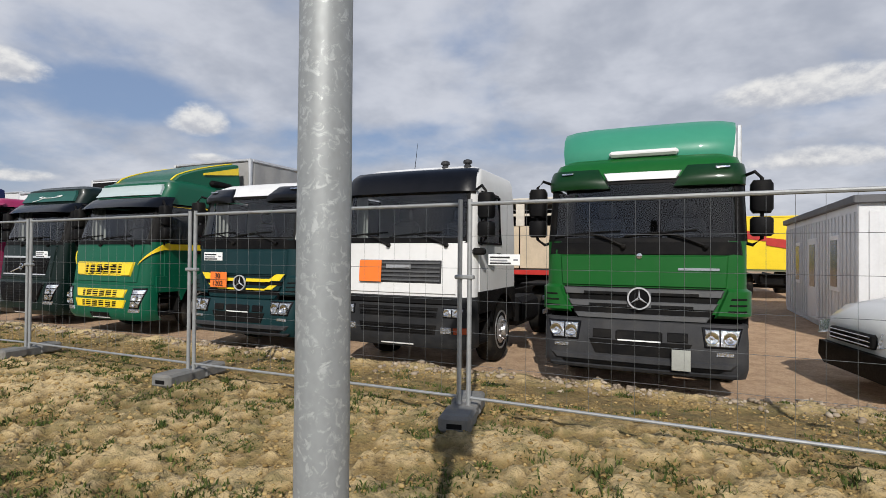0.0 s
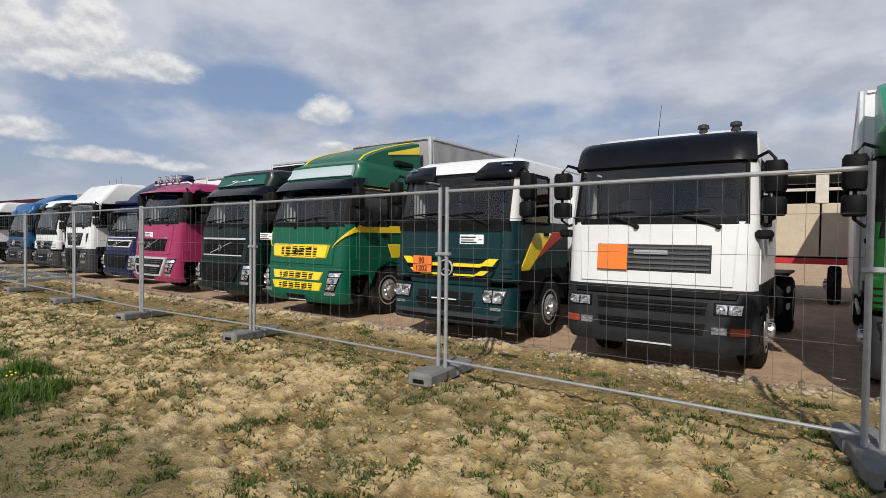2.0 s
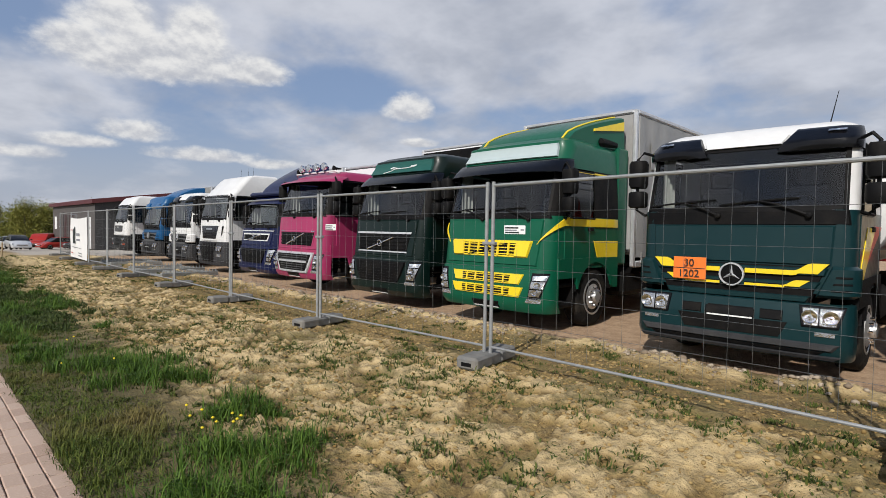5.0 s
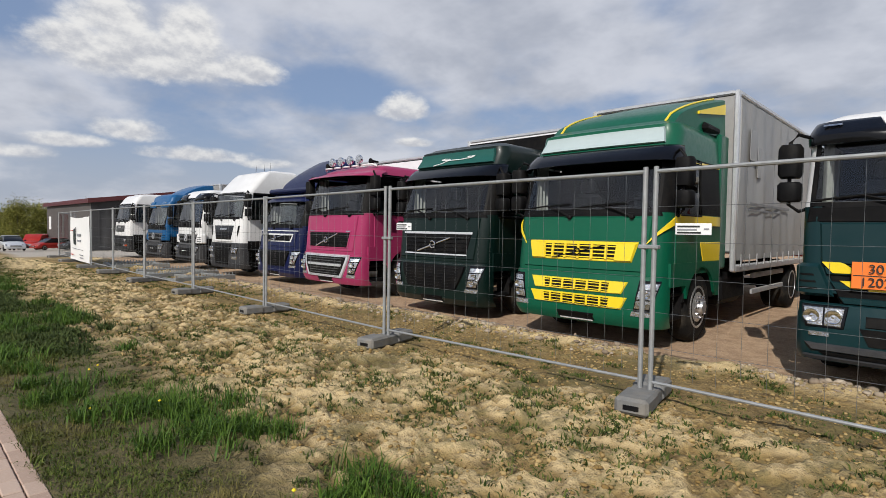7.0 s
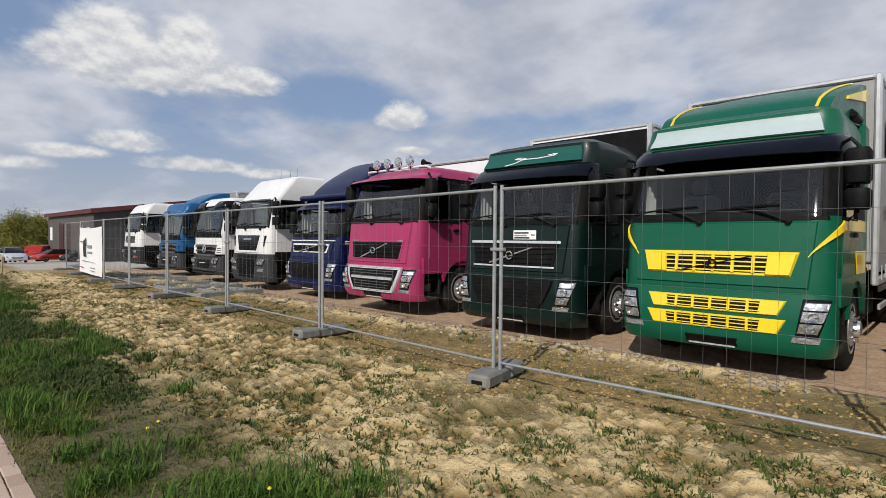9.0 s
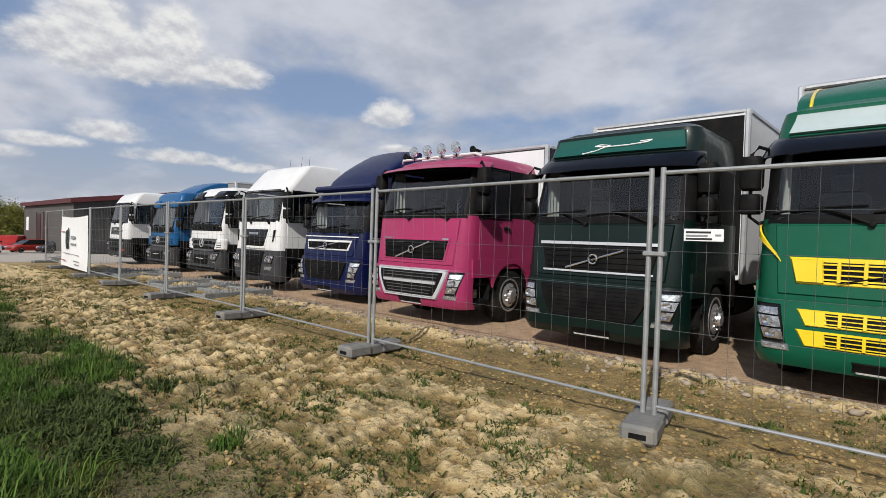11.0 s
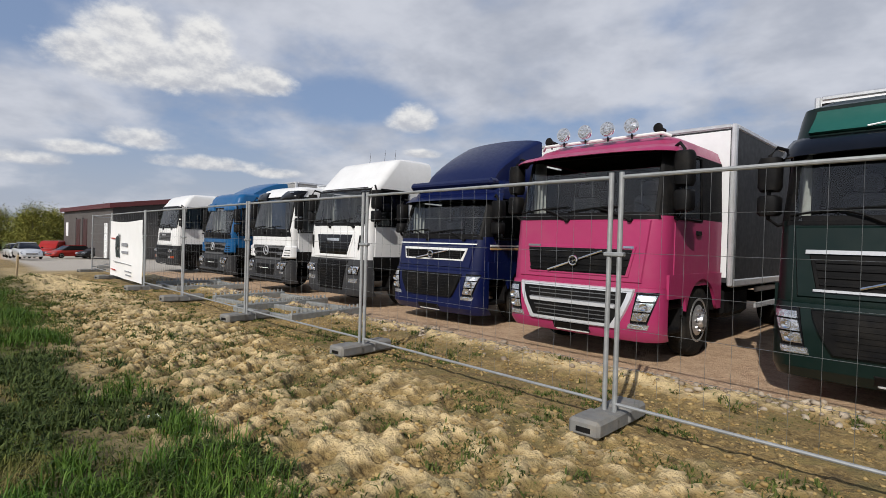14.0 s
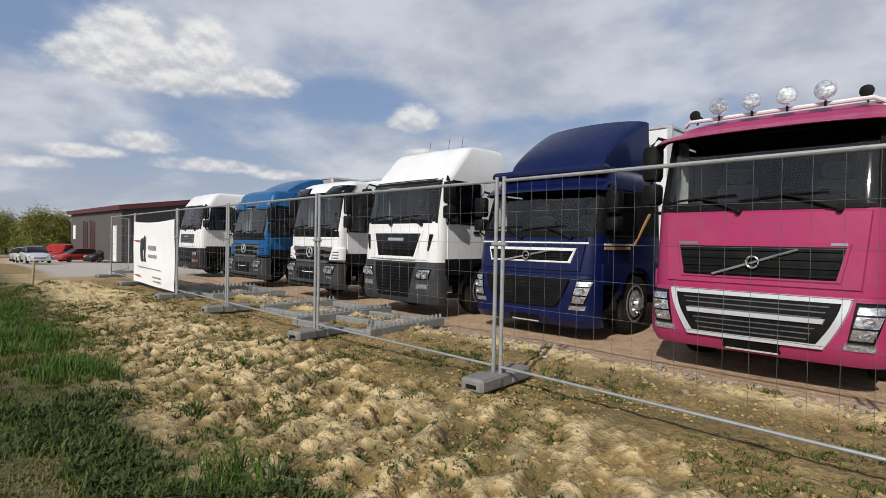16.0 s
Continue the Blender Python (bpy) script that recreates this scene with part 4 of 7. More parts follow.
def man(name, x, y, body, top, o, label, rz=0.0):
    """A flat-fronted cab with a dark bumper."""
    t = empty(name, x, y, GZ, rz)
    tagged(t, label, "truck", "trucks in the row")
    hw = o.get("hw", 1.10)
    b, w0, w1 = o.get("low", 0.34), o.get("ws0", 1.82), o.get("ws1", 2.48)
    sh = Shell([(b, hw, 0.03, 0.24), (1.1, hw, 0.0, 0.24), (w0, hw, 0.05, 0.24), (w1, hw - 0.03, 0.20, 0.24), (top - 0.14, hw - 0.05, 0.30 + o.get("slope", 0.0), 0.22), (top - 0.04, hw - 0.09, 0.42 + o.get("slope", 0.0), 0.22), (top, hw - 0.16, 0.60 + 1.3 * o.get("slope", 0.0), 0.2)], 2.0)
    cab(t, sh, dict(floor=1.08, ws0=w0, ws1=w1, body=body, fender=BLACK, **{k: v for k, v in o.items() if k in ("pillar", "curtain", "mirror", "door")}))
    new_face = o.get("face") == "new"
    bs = Shell([(b, hw - 0.03, -0.01, 0.28), (b + 0.12, hw + 0.01, -0.07, 0.28), (0.85, hw + 0.01, -0.07, 0.28), (1.09, hw, -0.02, 0.26)], 1.0)
    sw = hw + 0.28
    g = Geo()
    bs.fpanel(g, b, 1.085, -sw, sw, -sw, sw, -0.05, 0.0, 24, 7, 0.004, 0.015)
    bu = g.part("bumper", GREY if new_face else DARKGREY, t, "dark grey plastic bumper")
    g = Geo()
    sh.fpanel(g, 1.11, w0 - 0.03, -0.88, 0.88, -0.92, 0.92, 0.0, 0.02, 12, 5, 0.01, 0.02)
    fl = g.part("front_flap", body, t, "painted front flap")
    if new_face:
        g = Geo()
        sh.fpanel(g, 1.10, 1.72, -0.60, 0.60, -0.80, 0.80, 0.010, 0.034, 10, 3, 0.01, 0.04)
        g.part("grille_surround", body, t, "raised white surround of the grille")
        g = Geo()
        sh.fpanel(g, 1.17, 1.64, -0.55, 0.55, -0.72, 0.72, 0.03, 0.042, 10, 3, 0.01, 0.05)
        gr = g.part("grille", BLACK_GLOSS, t, "black trapezoid grille")
        for sg in (-1, 1):
            g = Geo()
            sh.fpanel(g, 1.30, 1.62, *sorted((sg * 0.90, sg * 0.93)), *sorted((sg * 0.93, sg * 1.02)), 0.015, 0.026, 3, 3, 0.05, 0.05)
            g.part("air_slot", BLACK, t, "black slot beside the grille")
        slats(gr, sh, 1.22, 1.44, -0.58, 0.58, 4, BLACK, 0.054, 0.05)
        g = Geo()
        bs.fpanel(g, b + 0.12, 1.05, -0.46, 0.46, -0.62, 0.62, 0.0, 0.02, 10, 4, 0.01, 0.03)
        lo = g.part("lower_grille", BLACK, bu, "black lower grille")
        slats(lo, bs, b + 0.14, 1.0, -0.58, 0.58, 9, BLACK, 0.034, 0.10, 0.5)
        g = Geo()
        sh.fpanel(g, 1.48, 1.55, -0.24, 0.24, -0.24, 0.24, 0.042, 0.054, 4, 1, 0.02, 0.1)
        g.part("badge", CHROME, gr, "plain chrome name badge")
        for sg in (-1, 1):
            headlight(t, bs, sg, 0.74, 0.95, 0.66, 1.00, 0.72, 1.06, 0.012)
            g = Geo()
            bs.fpanel(g, 0.56, 0.66, *sorted((sg * 0.68, sg * 0.98)), *sorted((sg * 0.68, sg * 1.0)), 0.0, 0.014, 4, 2, 0.03, 0.1)
            g.part("fog_light", LENS, bu, "oval fog light")
    else:
        g = Geo()
        sh.fpanel(g, 1.255, 1.585, -0.66, 0.66, -0.66, 0.66, 0.015, 0.03, 10, 3, 0.01, 0.04)
        gr = g.part("grille", GREY, t, "dark grey ribbed grille")
        slats(gr, sh, 1.27, 1.57, -0.64, 0.64, 5, LOUVRE, 0.048, 0.0, 0.62)
        g = Geo()
        sh.fpanel(g, 1.46, 1.52, -0.20, 0.20, -0.20, 0.20, 0.045, 0.06, 4, 1, 0.02, 0.1)
        g.part("badge", ALU, gr, "plain grey name badge")
        for za, zb, w in ((0.78, 0.94, 0.62), (0.55, 0.70, 0.60)):
            g = Geo()
            bs.fpanel(g, za, zb, -w, w, -w - 0.03, w + 0.03, -0.01, 0.004, 10, 1, 0.01, 0.08)
            it = g.part("air_intake", BLACK, bu, "black slotted air intake")
            slats(it, bs, za + 0.02, zb - 0.02, -w + 0.03, w - 0.03, 3, BLACK, 0.014, 0.0, 0.4)
        g = Geo()
        bs.fpanel(g, 0.97, 1.06, -0.92, 0.92, -0.95, 0.95, 0.0, 0.03, 14, 1, 0.01, 0.2)
        g.part("bumper_step", BLACK, bu)
        g = Geo()
        bs.fpanel(g, b + 0.04, b + 0.06, -0.26, 0.26, -0.26, 0.26, 0.0, 0.012, 4, 1, 0.02, 0.1)
        g.part("plate_strip", STICKER, bu)
        for sg in (-1, 1):
            headlight(t, bs, sg, 0.80, 0.94, 0.70, 1.00, 0.70, 1.02, 0.012)
            g = Geo()
            bs.fpanel(g, 0.58, 0.67, *sorted((sg * 0.68, sg * 0.84)), *sorted((sg * 0.68, sg * 0.84)), 0.0, 0.014, 3, 2, 0.03, 0.1)
            g.part("fog_light", LENS, bu, "square fog light")
            g = Geo()
            bs.fpanel(g, 0.58, 0.67, *sorted((sg * 0.86, sg * 1.08)), *sorted((sg * 0.86, sg * 1.08)), 0.0, 0.014, 3, 2, 0.03, 0.1)
            g.part("indicator", AMBER, bu, "amber indicator lens")
    vm = o.get("visor")
    if vm:
        g = Geo()
        sh.fpanel(g, w1 - 0.06, top - 0.02, -hw + 0.02, hw - 0.02, -hw + 0.06, hw - 0.06, 0.01, 0.055, 18, 5, 0.015, 0.08)
        g.part("sun_visor", vm, t, "full-width dark sun visor")
    return t, sh, bs


# ---- ground ----
GZ = -0.10


def lattice(x, y, seed):
    """Smooth value noise on arrays."""
    xi, yi = np.floor(x).astype(np.int64), np.floor(y).astype(np.int64)
    fx, fy = x - xi, y - yi
    fx, fy = fx * fx * (3 - 2 * fx), fy * fy * (3 - 2 * fy)

    def h(a, b):
        k = (a * 374761393 + b * 668265263 + seed * 1442695041) & 0xFFFFFFFF
        k = ((k ^ (k >> 13)) * 1274126177) & 0xFFFFFFFF
        return ((k ^ (k >> 16)) & 0xFFFF) / 65535.0
    top = h(xi, yi) * (1 - fx) + h(xi + 1, yi) * fx
    bot = h(xi, yi + 1) * (1 - fx) + h(xi + 1, yi + 1) * fx
    return top * (1 - fy) + bot * fy


def ramp(v, lo, hi):
    t = np.clip((v - lo) / (hi - lo), 0, 1)
    return t * t * (3 - 2 * t)


def yard_edge(x):
    return 6.95 + 0.0 * x


def far_fall(x):
    """The land falls gently away to the west of the yard."""
    return -0.0345 * np.clip(-x - 39.0, 0, 64)


def crust(x, y):
    """Where dry crusted plates of soil lie, 0 to 1."""
    p = 0.42 * lattice(x * 3.3, y * 4.7, 2) + 0.34 * lattice(x * 7.7, y * 9.9, 12) + 0.24 * lattice(x * 15, y * 18, 13)
    return ramp(p, 0.42, 0.56)


def berm(x, y):
    """The soil lies higher along the eastern end of the fence."""
    return 0.19 * ramp(x, -16.0, 0.0) * ramp(y, 2.4, 4.0) * (1 - ramp(y, 4.9, 6.5))


def ground_height(x, y):
    """Height of the soil, the verge and the yard."""
    e = yard_edge(x) + 0.25 * (lattice(x * 1.1, y * 0.3, 5) - 0.5) + 0.12 * (lattice(x * 4, y * 4, 6) - 0.5)
    soil = ramp(y, 1.3, 2.4) * (1 - ramp(y, e - 0.05, e + 0.12))
    soil = soil * (1 - ramp(-x, 34, 36))
    rough = 0.030 * np.abs(2 * lattice(x * 9.1, y * 12.3, 3) - 1) + 0.034 * np.abs(2 * lattice(x * 17, y * 20, 4) - 1) + 0.03 * lattice(x * 1.7, y * 2.4, 1)
    calm = 1 - 0.55 * ramp(y, 4.2, 5.0)
    z = soil * ((rough + crust(x, y) * (0.028 + 0.030 * lattice(x * 21, y * 24, 10))) * calm - 0.060)
    # rubble bank along the yard and a furrow along the fence
    bank = np.exp(-((y - e + 0.35) / 0.28) ** 2) * soil
    z += bank * (0.035 + 0.08 * lattice(x * 4.2, y * 4.2, 7) ** 2)
    # tyre treads pressed across the western soil
    for yc, k in ((2.75, 0.030), (3.55, 0.040), (4.25, 0.028)):
        rut = np.exp(-((y - yc + 0.018 * (x + 20)) / 0.26) ** 4) * ramp(-x, 12, 17)
        z += soil * rut * (k * np.sin(x * 17.0 + 9 * (y - yc) + 2.5 * lattice(x * 0.8, y, 14)) - 0.015)
    heap = np.exp(-(((x + 31.5) / 1.8) ** 2 + ((y - 3.4) / 0.7) ** 2))
    z += heap * (0.10 + 0.16 * lattice(x * 4, y * 4, 9))
    z += -0.10 * ramp(y, e - 0.12, e + 0.12)
    z += far_fall(x) + berm(x, y)
    z += 0.012 * (lattice(x * 2, y * 2, 8) - 0.5) * ramp(y, 0.9, 1.2)
    z -= 0.035 * (1 - ramp(y, 0.80, 0.86)) * (np.abs(x + 10) < 30)
    return z


def ground_material():
    m = bpy.data.materials.new("ground")
    m.use_nodes = True
    n = Nodes(m.node_tree)
    co = n.n("ShaderNodeTexCoord").outputs["Object"]
    x, y, z = n.xyz(co)
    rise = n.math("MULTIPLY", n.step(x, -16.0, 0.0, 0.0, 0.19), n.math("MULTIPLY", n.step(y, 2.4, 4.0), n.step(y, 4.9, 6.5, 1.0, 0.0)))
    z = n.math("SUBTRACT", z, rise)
    a = n.noise(co, 0.9, 5.0)
    b = n.noise(co, 5.0, 6.0, 0.62)
    c = n.noise(co, 28.0, 4.0, 0.65)
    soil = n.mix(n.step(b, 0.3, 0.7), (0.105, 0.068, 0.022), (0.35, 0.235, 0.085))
    # height lightens the dry crust and keeps hollows dark, shading the relief by colour
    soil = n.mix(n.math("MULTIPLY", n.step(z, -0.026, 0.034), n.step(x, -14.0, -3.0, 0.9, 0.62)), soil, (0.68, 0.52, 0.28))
    soil = n.mix(n.step(c, 0.44, 0.74, 0.0, 0.7), soil, (0.45, 0.325, 0.14))
    soil = n.mix(n.step(n.math("MULTIPLY_ADD", a, 0.5, n.math("MULTIPLY", c, 0.5)), 0.52, 0.66, 0.0, 0.55), soil, (0.085, 0.048, 0.014))
    turf = n.mix(n.step(c, 0.3, 0.7), (0.022, 0.026, 0.007), (0.095, 0.080, 0.028))
    # verge: green near the paving, thinning into the soil
    wob = n.math("ADD", y, n.math("MULTIPLY_ADD", a, 1.6, n.math("MULTIPLY_ADD", b, 0.9, -1.25)))
    green = n.step(n.math("ADD", wob, n.math("ADD", n.step(x, -12.0, -4.5, 0.0, 0.95), n.step(x, -32.0, -18.0, -1.0, 0.0))), 1.5, 2.6, 1.0, 0.0)
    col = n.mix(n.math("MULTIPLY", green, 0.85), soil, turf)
    weeds = n.math("MULTIPLY", n.step(n.math("MULTIPLY_ADD", b, 0.6, n.math("MULTIPLY", a, 0.4)), 0.47, 0.58), n.step(x, -27.0, -16.0, 0.22, 0.62))
    col = n.mix(weeds, col, (0.085, 0.080, 0.026))
    yard = n.mix(n.step(b, 0.3, 0.7), (0.34, 0.215, 0.125), (0.52, 0.355, 0.22))
    yard = n.mix(n.step(c, 0.45, 0.75), yard, (0.58, 0.42, 0.28))
    ye = n.math("ADD", y, n.math("MULTIPLY_ADD", b, 0.3, -0.15))
    col = n.mix(n.step(ye, 6.80, 6.98), col, yard)
    road = n.mix(c, (0.36, 0.32, 0.27), (0.50, 0.45, 0.38))
    far = n.step(x, -37.5, -36.0, 1.0, 0.0)
    col = n.mix(n.math("MULTIPLY", far, n.step(n.math("MULTIPLY_ADD", x, 0.085, y), 0.6, 1.4)), col, road)
    meadow = n.mix(b, (0.05, 0.085, 0.02), (0.12, 0.15, 0.04))
    col = n.mix(n.step(n.math("ADD", n.math("ABSOLUTE", n.math("ADD", x, 30.0)), n.math("ABSOLUTE", y)), 105.0, 125.0), col, meadow)
    p = n.n("ShaderNodeBsdfPrincipled")
    n.link(col, p.inputs["Base Color"])
    p.inputs["Roughness"].default_value = 0.95
    k = n.n("ShaderNodeBump")
    k.inputs["Strength"].default_value, k.inputs["Distance"].default_value = 1.0, 0.05
    n.link(n.math("MULTIPLY_ADD", c, 0.6, n.math("MULTIPLY", b, 0.4)), k.inputs["Height"])
    n.link(k.outputs[0], p.inputs["Normal"])
    out = n.n("ShaderNodeOutputMaterial")
    n.link(p.outputs[0], out.inputs[0])
    return m


def make_ground():
    xs = np.concatenate([[-2500, -900, -400, -200, -150, -120, -103, -95, -88, -80, -70, -60, -50, -44], np.arange(-40, -24, 0.09), np.arange(-24, 2.5, 0.028), np.arange(2.5, 6, 0.12), [7, 9, 12, 18, 30, 60, 150, 400, 2500]])
    ys = np.concatenate([[-2500, -400, -100, -30, -10, -5, -2.5], np.arange(-1.2, 0.8, 0.25), np.arange(0.8, 7.4, 0.028), np.arange(7.4, 8.4, 0.15), [9, 10, 12, 15, 20, 30, 50, 90, 200, 600, 2500]])
    X, Y = np.meshgrid(xs, ys)
    Z = ground_height(X, Y)
    w, h = len(xs), len(ys)
    i = (np.arange(h - 1)[:, None] * w + np.arange(w - 1)[None]).ravel()
    faces = np.stack([i, i + 1, i + w + 1, i + w], 1)
    me = bpy.data.meshes.new("ground")
    me.vertices.add(w * h)
    me.vertices.foreach_set("co", np.stack([X, Y, Z], 2).astype(np.float32).ravel())
    me.loops.add(faces.size)
    me.loops.foreach_set("vertex_index", faces.ravel())
    me.polygons.add(len(faces))
    me.polygons.foreach_set("loop_start", np.arange(0, faces.size, 4))
    me.update(calc_edges=True)
    me.polygons.foreach_set("use_smooth", np.ones(len(faces), bool))
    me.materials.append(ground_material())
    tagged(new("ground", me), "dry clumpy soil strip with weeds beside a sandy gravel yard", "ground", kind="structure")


make_ground()


# ---- fence ----
POSTS = [(1.70, 4.14), (-1.71, 4.26), (-5.07, 4.39), (-8.59, 4.63), (-12.0, 4.67), (-15.54, 4.85), (-19.02, 4.95), (-22.38, 4.97), (-25.7, 5.08), (-28.65, 5.16), (-32.75, 5.39), (-36.0, 5.55), (-38.0, 6.6)]


def site_fence():
    """Mesh panels between concrete feet, clamped together."""
    fence = empty("site_fence", 0, 0, 0)
    tagged(fence, "galvanised mobile site fence on concrete feet", "fence")
    for q, p in zip(POSTS, POSTS[1:]):
        a, b = Vector((*p, 0)), Vector((*q, 0))
        d = (b - a).normalized()
        a, b = a + d * 0.045, b - d * 0.045
        side = Vector((d.y, -d.x, 0)) * 0.004
        hi, n = 1.99, WIRES
        up = Vector((0, 0, 1))
        la, lb = 0.17 + float(berm(a.x, a.y)), 0.17 + float(berm(b.x, b.y))
        g = Geo()
        for p, lo in ((a, la), (b, lb)):
            g.tube([p + up * (lo - 0.14), p + up * 2.03], 0.0205, 10)
        g.tube([a + up * hi, b + up * hi], 0.0165, 8).tube([a + up * la, b + up * lb], 0.0135, 8)
        lo = max(la, lb)
        panel = g.part("panel_frame", STEEL, fence, "galvanised tube frame of one fence panel")
        upright = Geo().tube([up * lo, up * hi], 0.0014, 4, cap=False).mesh("wire")
        upright.materials.append(WIRE)
        for k in range(1, n):
            w = new("wire", upright)
            w.matrix_basis = Matrix.Translation(a + (b - a) * k / n + side)
            w.parent = panel
        for k in range(1, 6):
            za, zb = up * (la + (hi - la) * k / 6), up * (lb + (hi - lb) * k / 6)
            Geo().tube([a + za, b + zb], 0.0017, 4, cap=False).part("wire", WIRE, panel)
    for k, (x, y) in enumerate(POSTS):
        rz = radians(12 if k % 3 == 1 else 4 * (k % 4) - 2)
        z0 = float(berm(x, y)) - (0.01 if k < 9 else 0.03)
        g = Geo()
        for y0, y1 in ((-0.43, -0.09), (0.09, 0.43)):
            g.box(-0.13, 0.13, y0, y1, z0, z0 + 0.135, 0.025)
        g.box(-0.115, 0.115, -0.11, 0.11, z0, z0 + 0.115, 0.012)
        foot = g.part("foot", CONCRETE, fence, "grey concrete foot with slots")
        foot.matrix_basis = Matrix.Translation((x, y, 0)) @ Matrix.Rotation(rz, 4, "Z")
        for yy in (-0.27, 0.27):
            for sg in (-1, 1):
                Geo().box(sg * 0.124 - 0.003, sg * 0.124 + 0.003, yy - 0.075, yy + 0.075, z0 + 0.035, z0 + 0.085, 0.002).part("slot", CHASSIS, foot)
        Geo().box(-0.06, 0.06, -0.433, -0.427, z0 + 0.04, z0 + 0.08, 0.002).part("slot", CHASSIS, foot)
        z = 1.37
        Geo().tube([(x - 0.07, y, z), (x + 0.07, y, z)], 0.016, 8).box(x - 0.085, x + 0.085, y - 0.03, y + 0.03, z - 0.018, z + 0.018, 0.008).part("clamp", STEEL, fence, "steel clamp joining two posts")
    # maker's plates and the banner hang on the wires
    for k, (x, y) in enumerate(POSTS[1:5]):
        sign = tagged(empty("fence_sign", x + 0.36, y - 0.035, 1.52), "small white printed sign on the fence wires", "sign", "small signs on the fence")
        Geo().box(-0.135, 0.135, -0.006, 0.0, -0.045, 0.045, 0.003).part("plate", STICKER, sign)
        for q, (x0, x1, zz, m) in enumerate(((-0.12, 0.05, 0.02, INK), (-0.12, 0.03, -0.005, mat("print_grey", (0.25, 0.26, 0.28), 0.6)), (-0.12, 0.06, -0.028, INK), (0.08, 0.12, 0.0, MATS["print_grey"] if "print_grey" in MATS else INK))):
            Geo().box(x0, x1, -0.009, -0.006, zz - 0.007, zz + 0.007, 0.001).part("print_line", m, sign)


WIRES = 20
site_fence()


# ---- trucks in the row ----
def band(parent, sh, z0, z1, a0, b0, a1, b1, material, d=0.026, name="stripe", label="", side=0, nu=8, nv=3):
    """A flat applied stripe or plate on the skin."""
    g = Geo()
    if side:
        sh.spanel(g, side, z0, z1, a0, b0, a1, b1, d - 0.008, d, nu, nv, 0.01, 0.02)
    else:
        sh.fpanel(g, z0, z1, a0, b0, a1, b1, d - 0.008, d, nu, nv, 0.01, 0.02)
    return g.part(name, material, parent, label)


def tank_body(t, stripes):
    """An oval tank along the chassis."""
    def oval(y, k):
        return [(1.22 * k * math.copysign(abs(math.cos(a)) ** 0.75, math.cos(a)), y, 1.98 + 0.86 * k * math.copysign(abs(math.sin(a)) ** 0.75, math.sin(a))) for a in (2 * math.pi * q / 36 for q in range(36))]
    body = Geo().loft([oval(2.15, 0.90), oval(2.22, 0.98), oval(2.3, 1.0), oval(8.3, 1.0), oval(8.4, 0.97), oval(8.45, 0.9)]).part("tank", WHITE, t, "white oval tank with coloured flame stripes")
    tall = [(0.0, 0.0), (0.45, 0.5), (0.6, 0.15), (1.1, 0.72), (1.25, 0.2), (1.8, 0.62), (2.0, 0.12), (2.7, 0.55), (2.9, 0.1), (3.6, 0.45), (3.8, 0.08), (5.6, 0.3)]
    for k, m in enumerate(stripes):
        for sg in (-1, 1):
            top = [(sg * (1.225 + 0.004 * k), 2.35 + y, 1.55 - 0.25 * k + z * (1.25 - 0.25 * k)) for y, z in tall]
            low = [(p[0] * (1.0 if k < 2 else 0.985), p[1], 1.32 if k == 0 else 1.28) for p in top]
            g = Geo().loft([top, low], closed=False, caps=False)
            g.part("flame_stripe", m, body)
    Geo().box(-0.35, 0.35, 2.8, 8.0, 2.80, 2.90, 0.03).part("walkway", ALUFRAME, body, "metal walkway on the tank")
    for sg in (-1, 1):
        Geo().tube([(sg * 0.45, 2.8, 2.78), (sg * 0.45, 2.9, 3.0), (sg * 0.45, 7.9, 3.0), (sg * 0.45, 8.0, 2.78)], 0.015, 6).part("guard_rail", STEEL, body)


def round_lamp(t, x, y, z, r):
    ob = Geo().lathe([(0.06, r * 0.35), (0.03, r * 0.85), (-0.02, r), (-0.035, r * 0.97)], (x, y, z), "y", 24).part("roof_lamp", CHROME, t, "round chrome roof lamp")
    Geo().lathe([(-0.03, r * 0.93), (-0.045, r * 0.85), (-0.052, 0.01)], (x, y, z), "y", 24).part("lens", LENS, ob)
    Geo().tube([(x, y + 0.01, z - r), (x, y + 0.01, z - r - 0.06)], 0.012, 6).part("bracket", BLACK, ob)


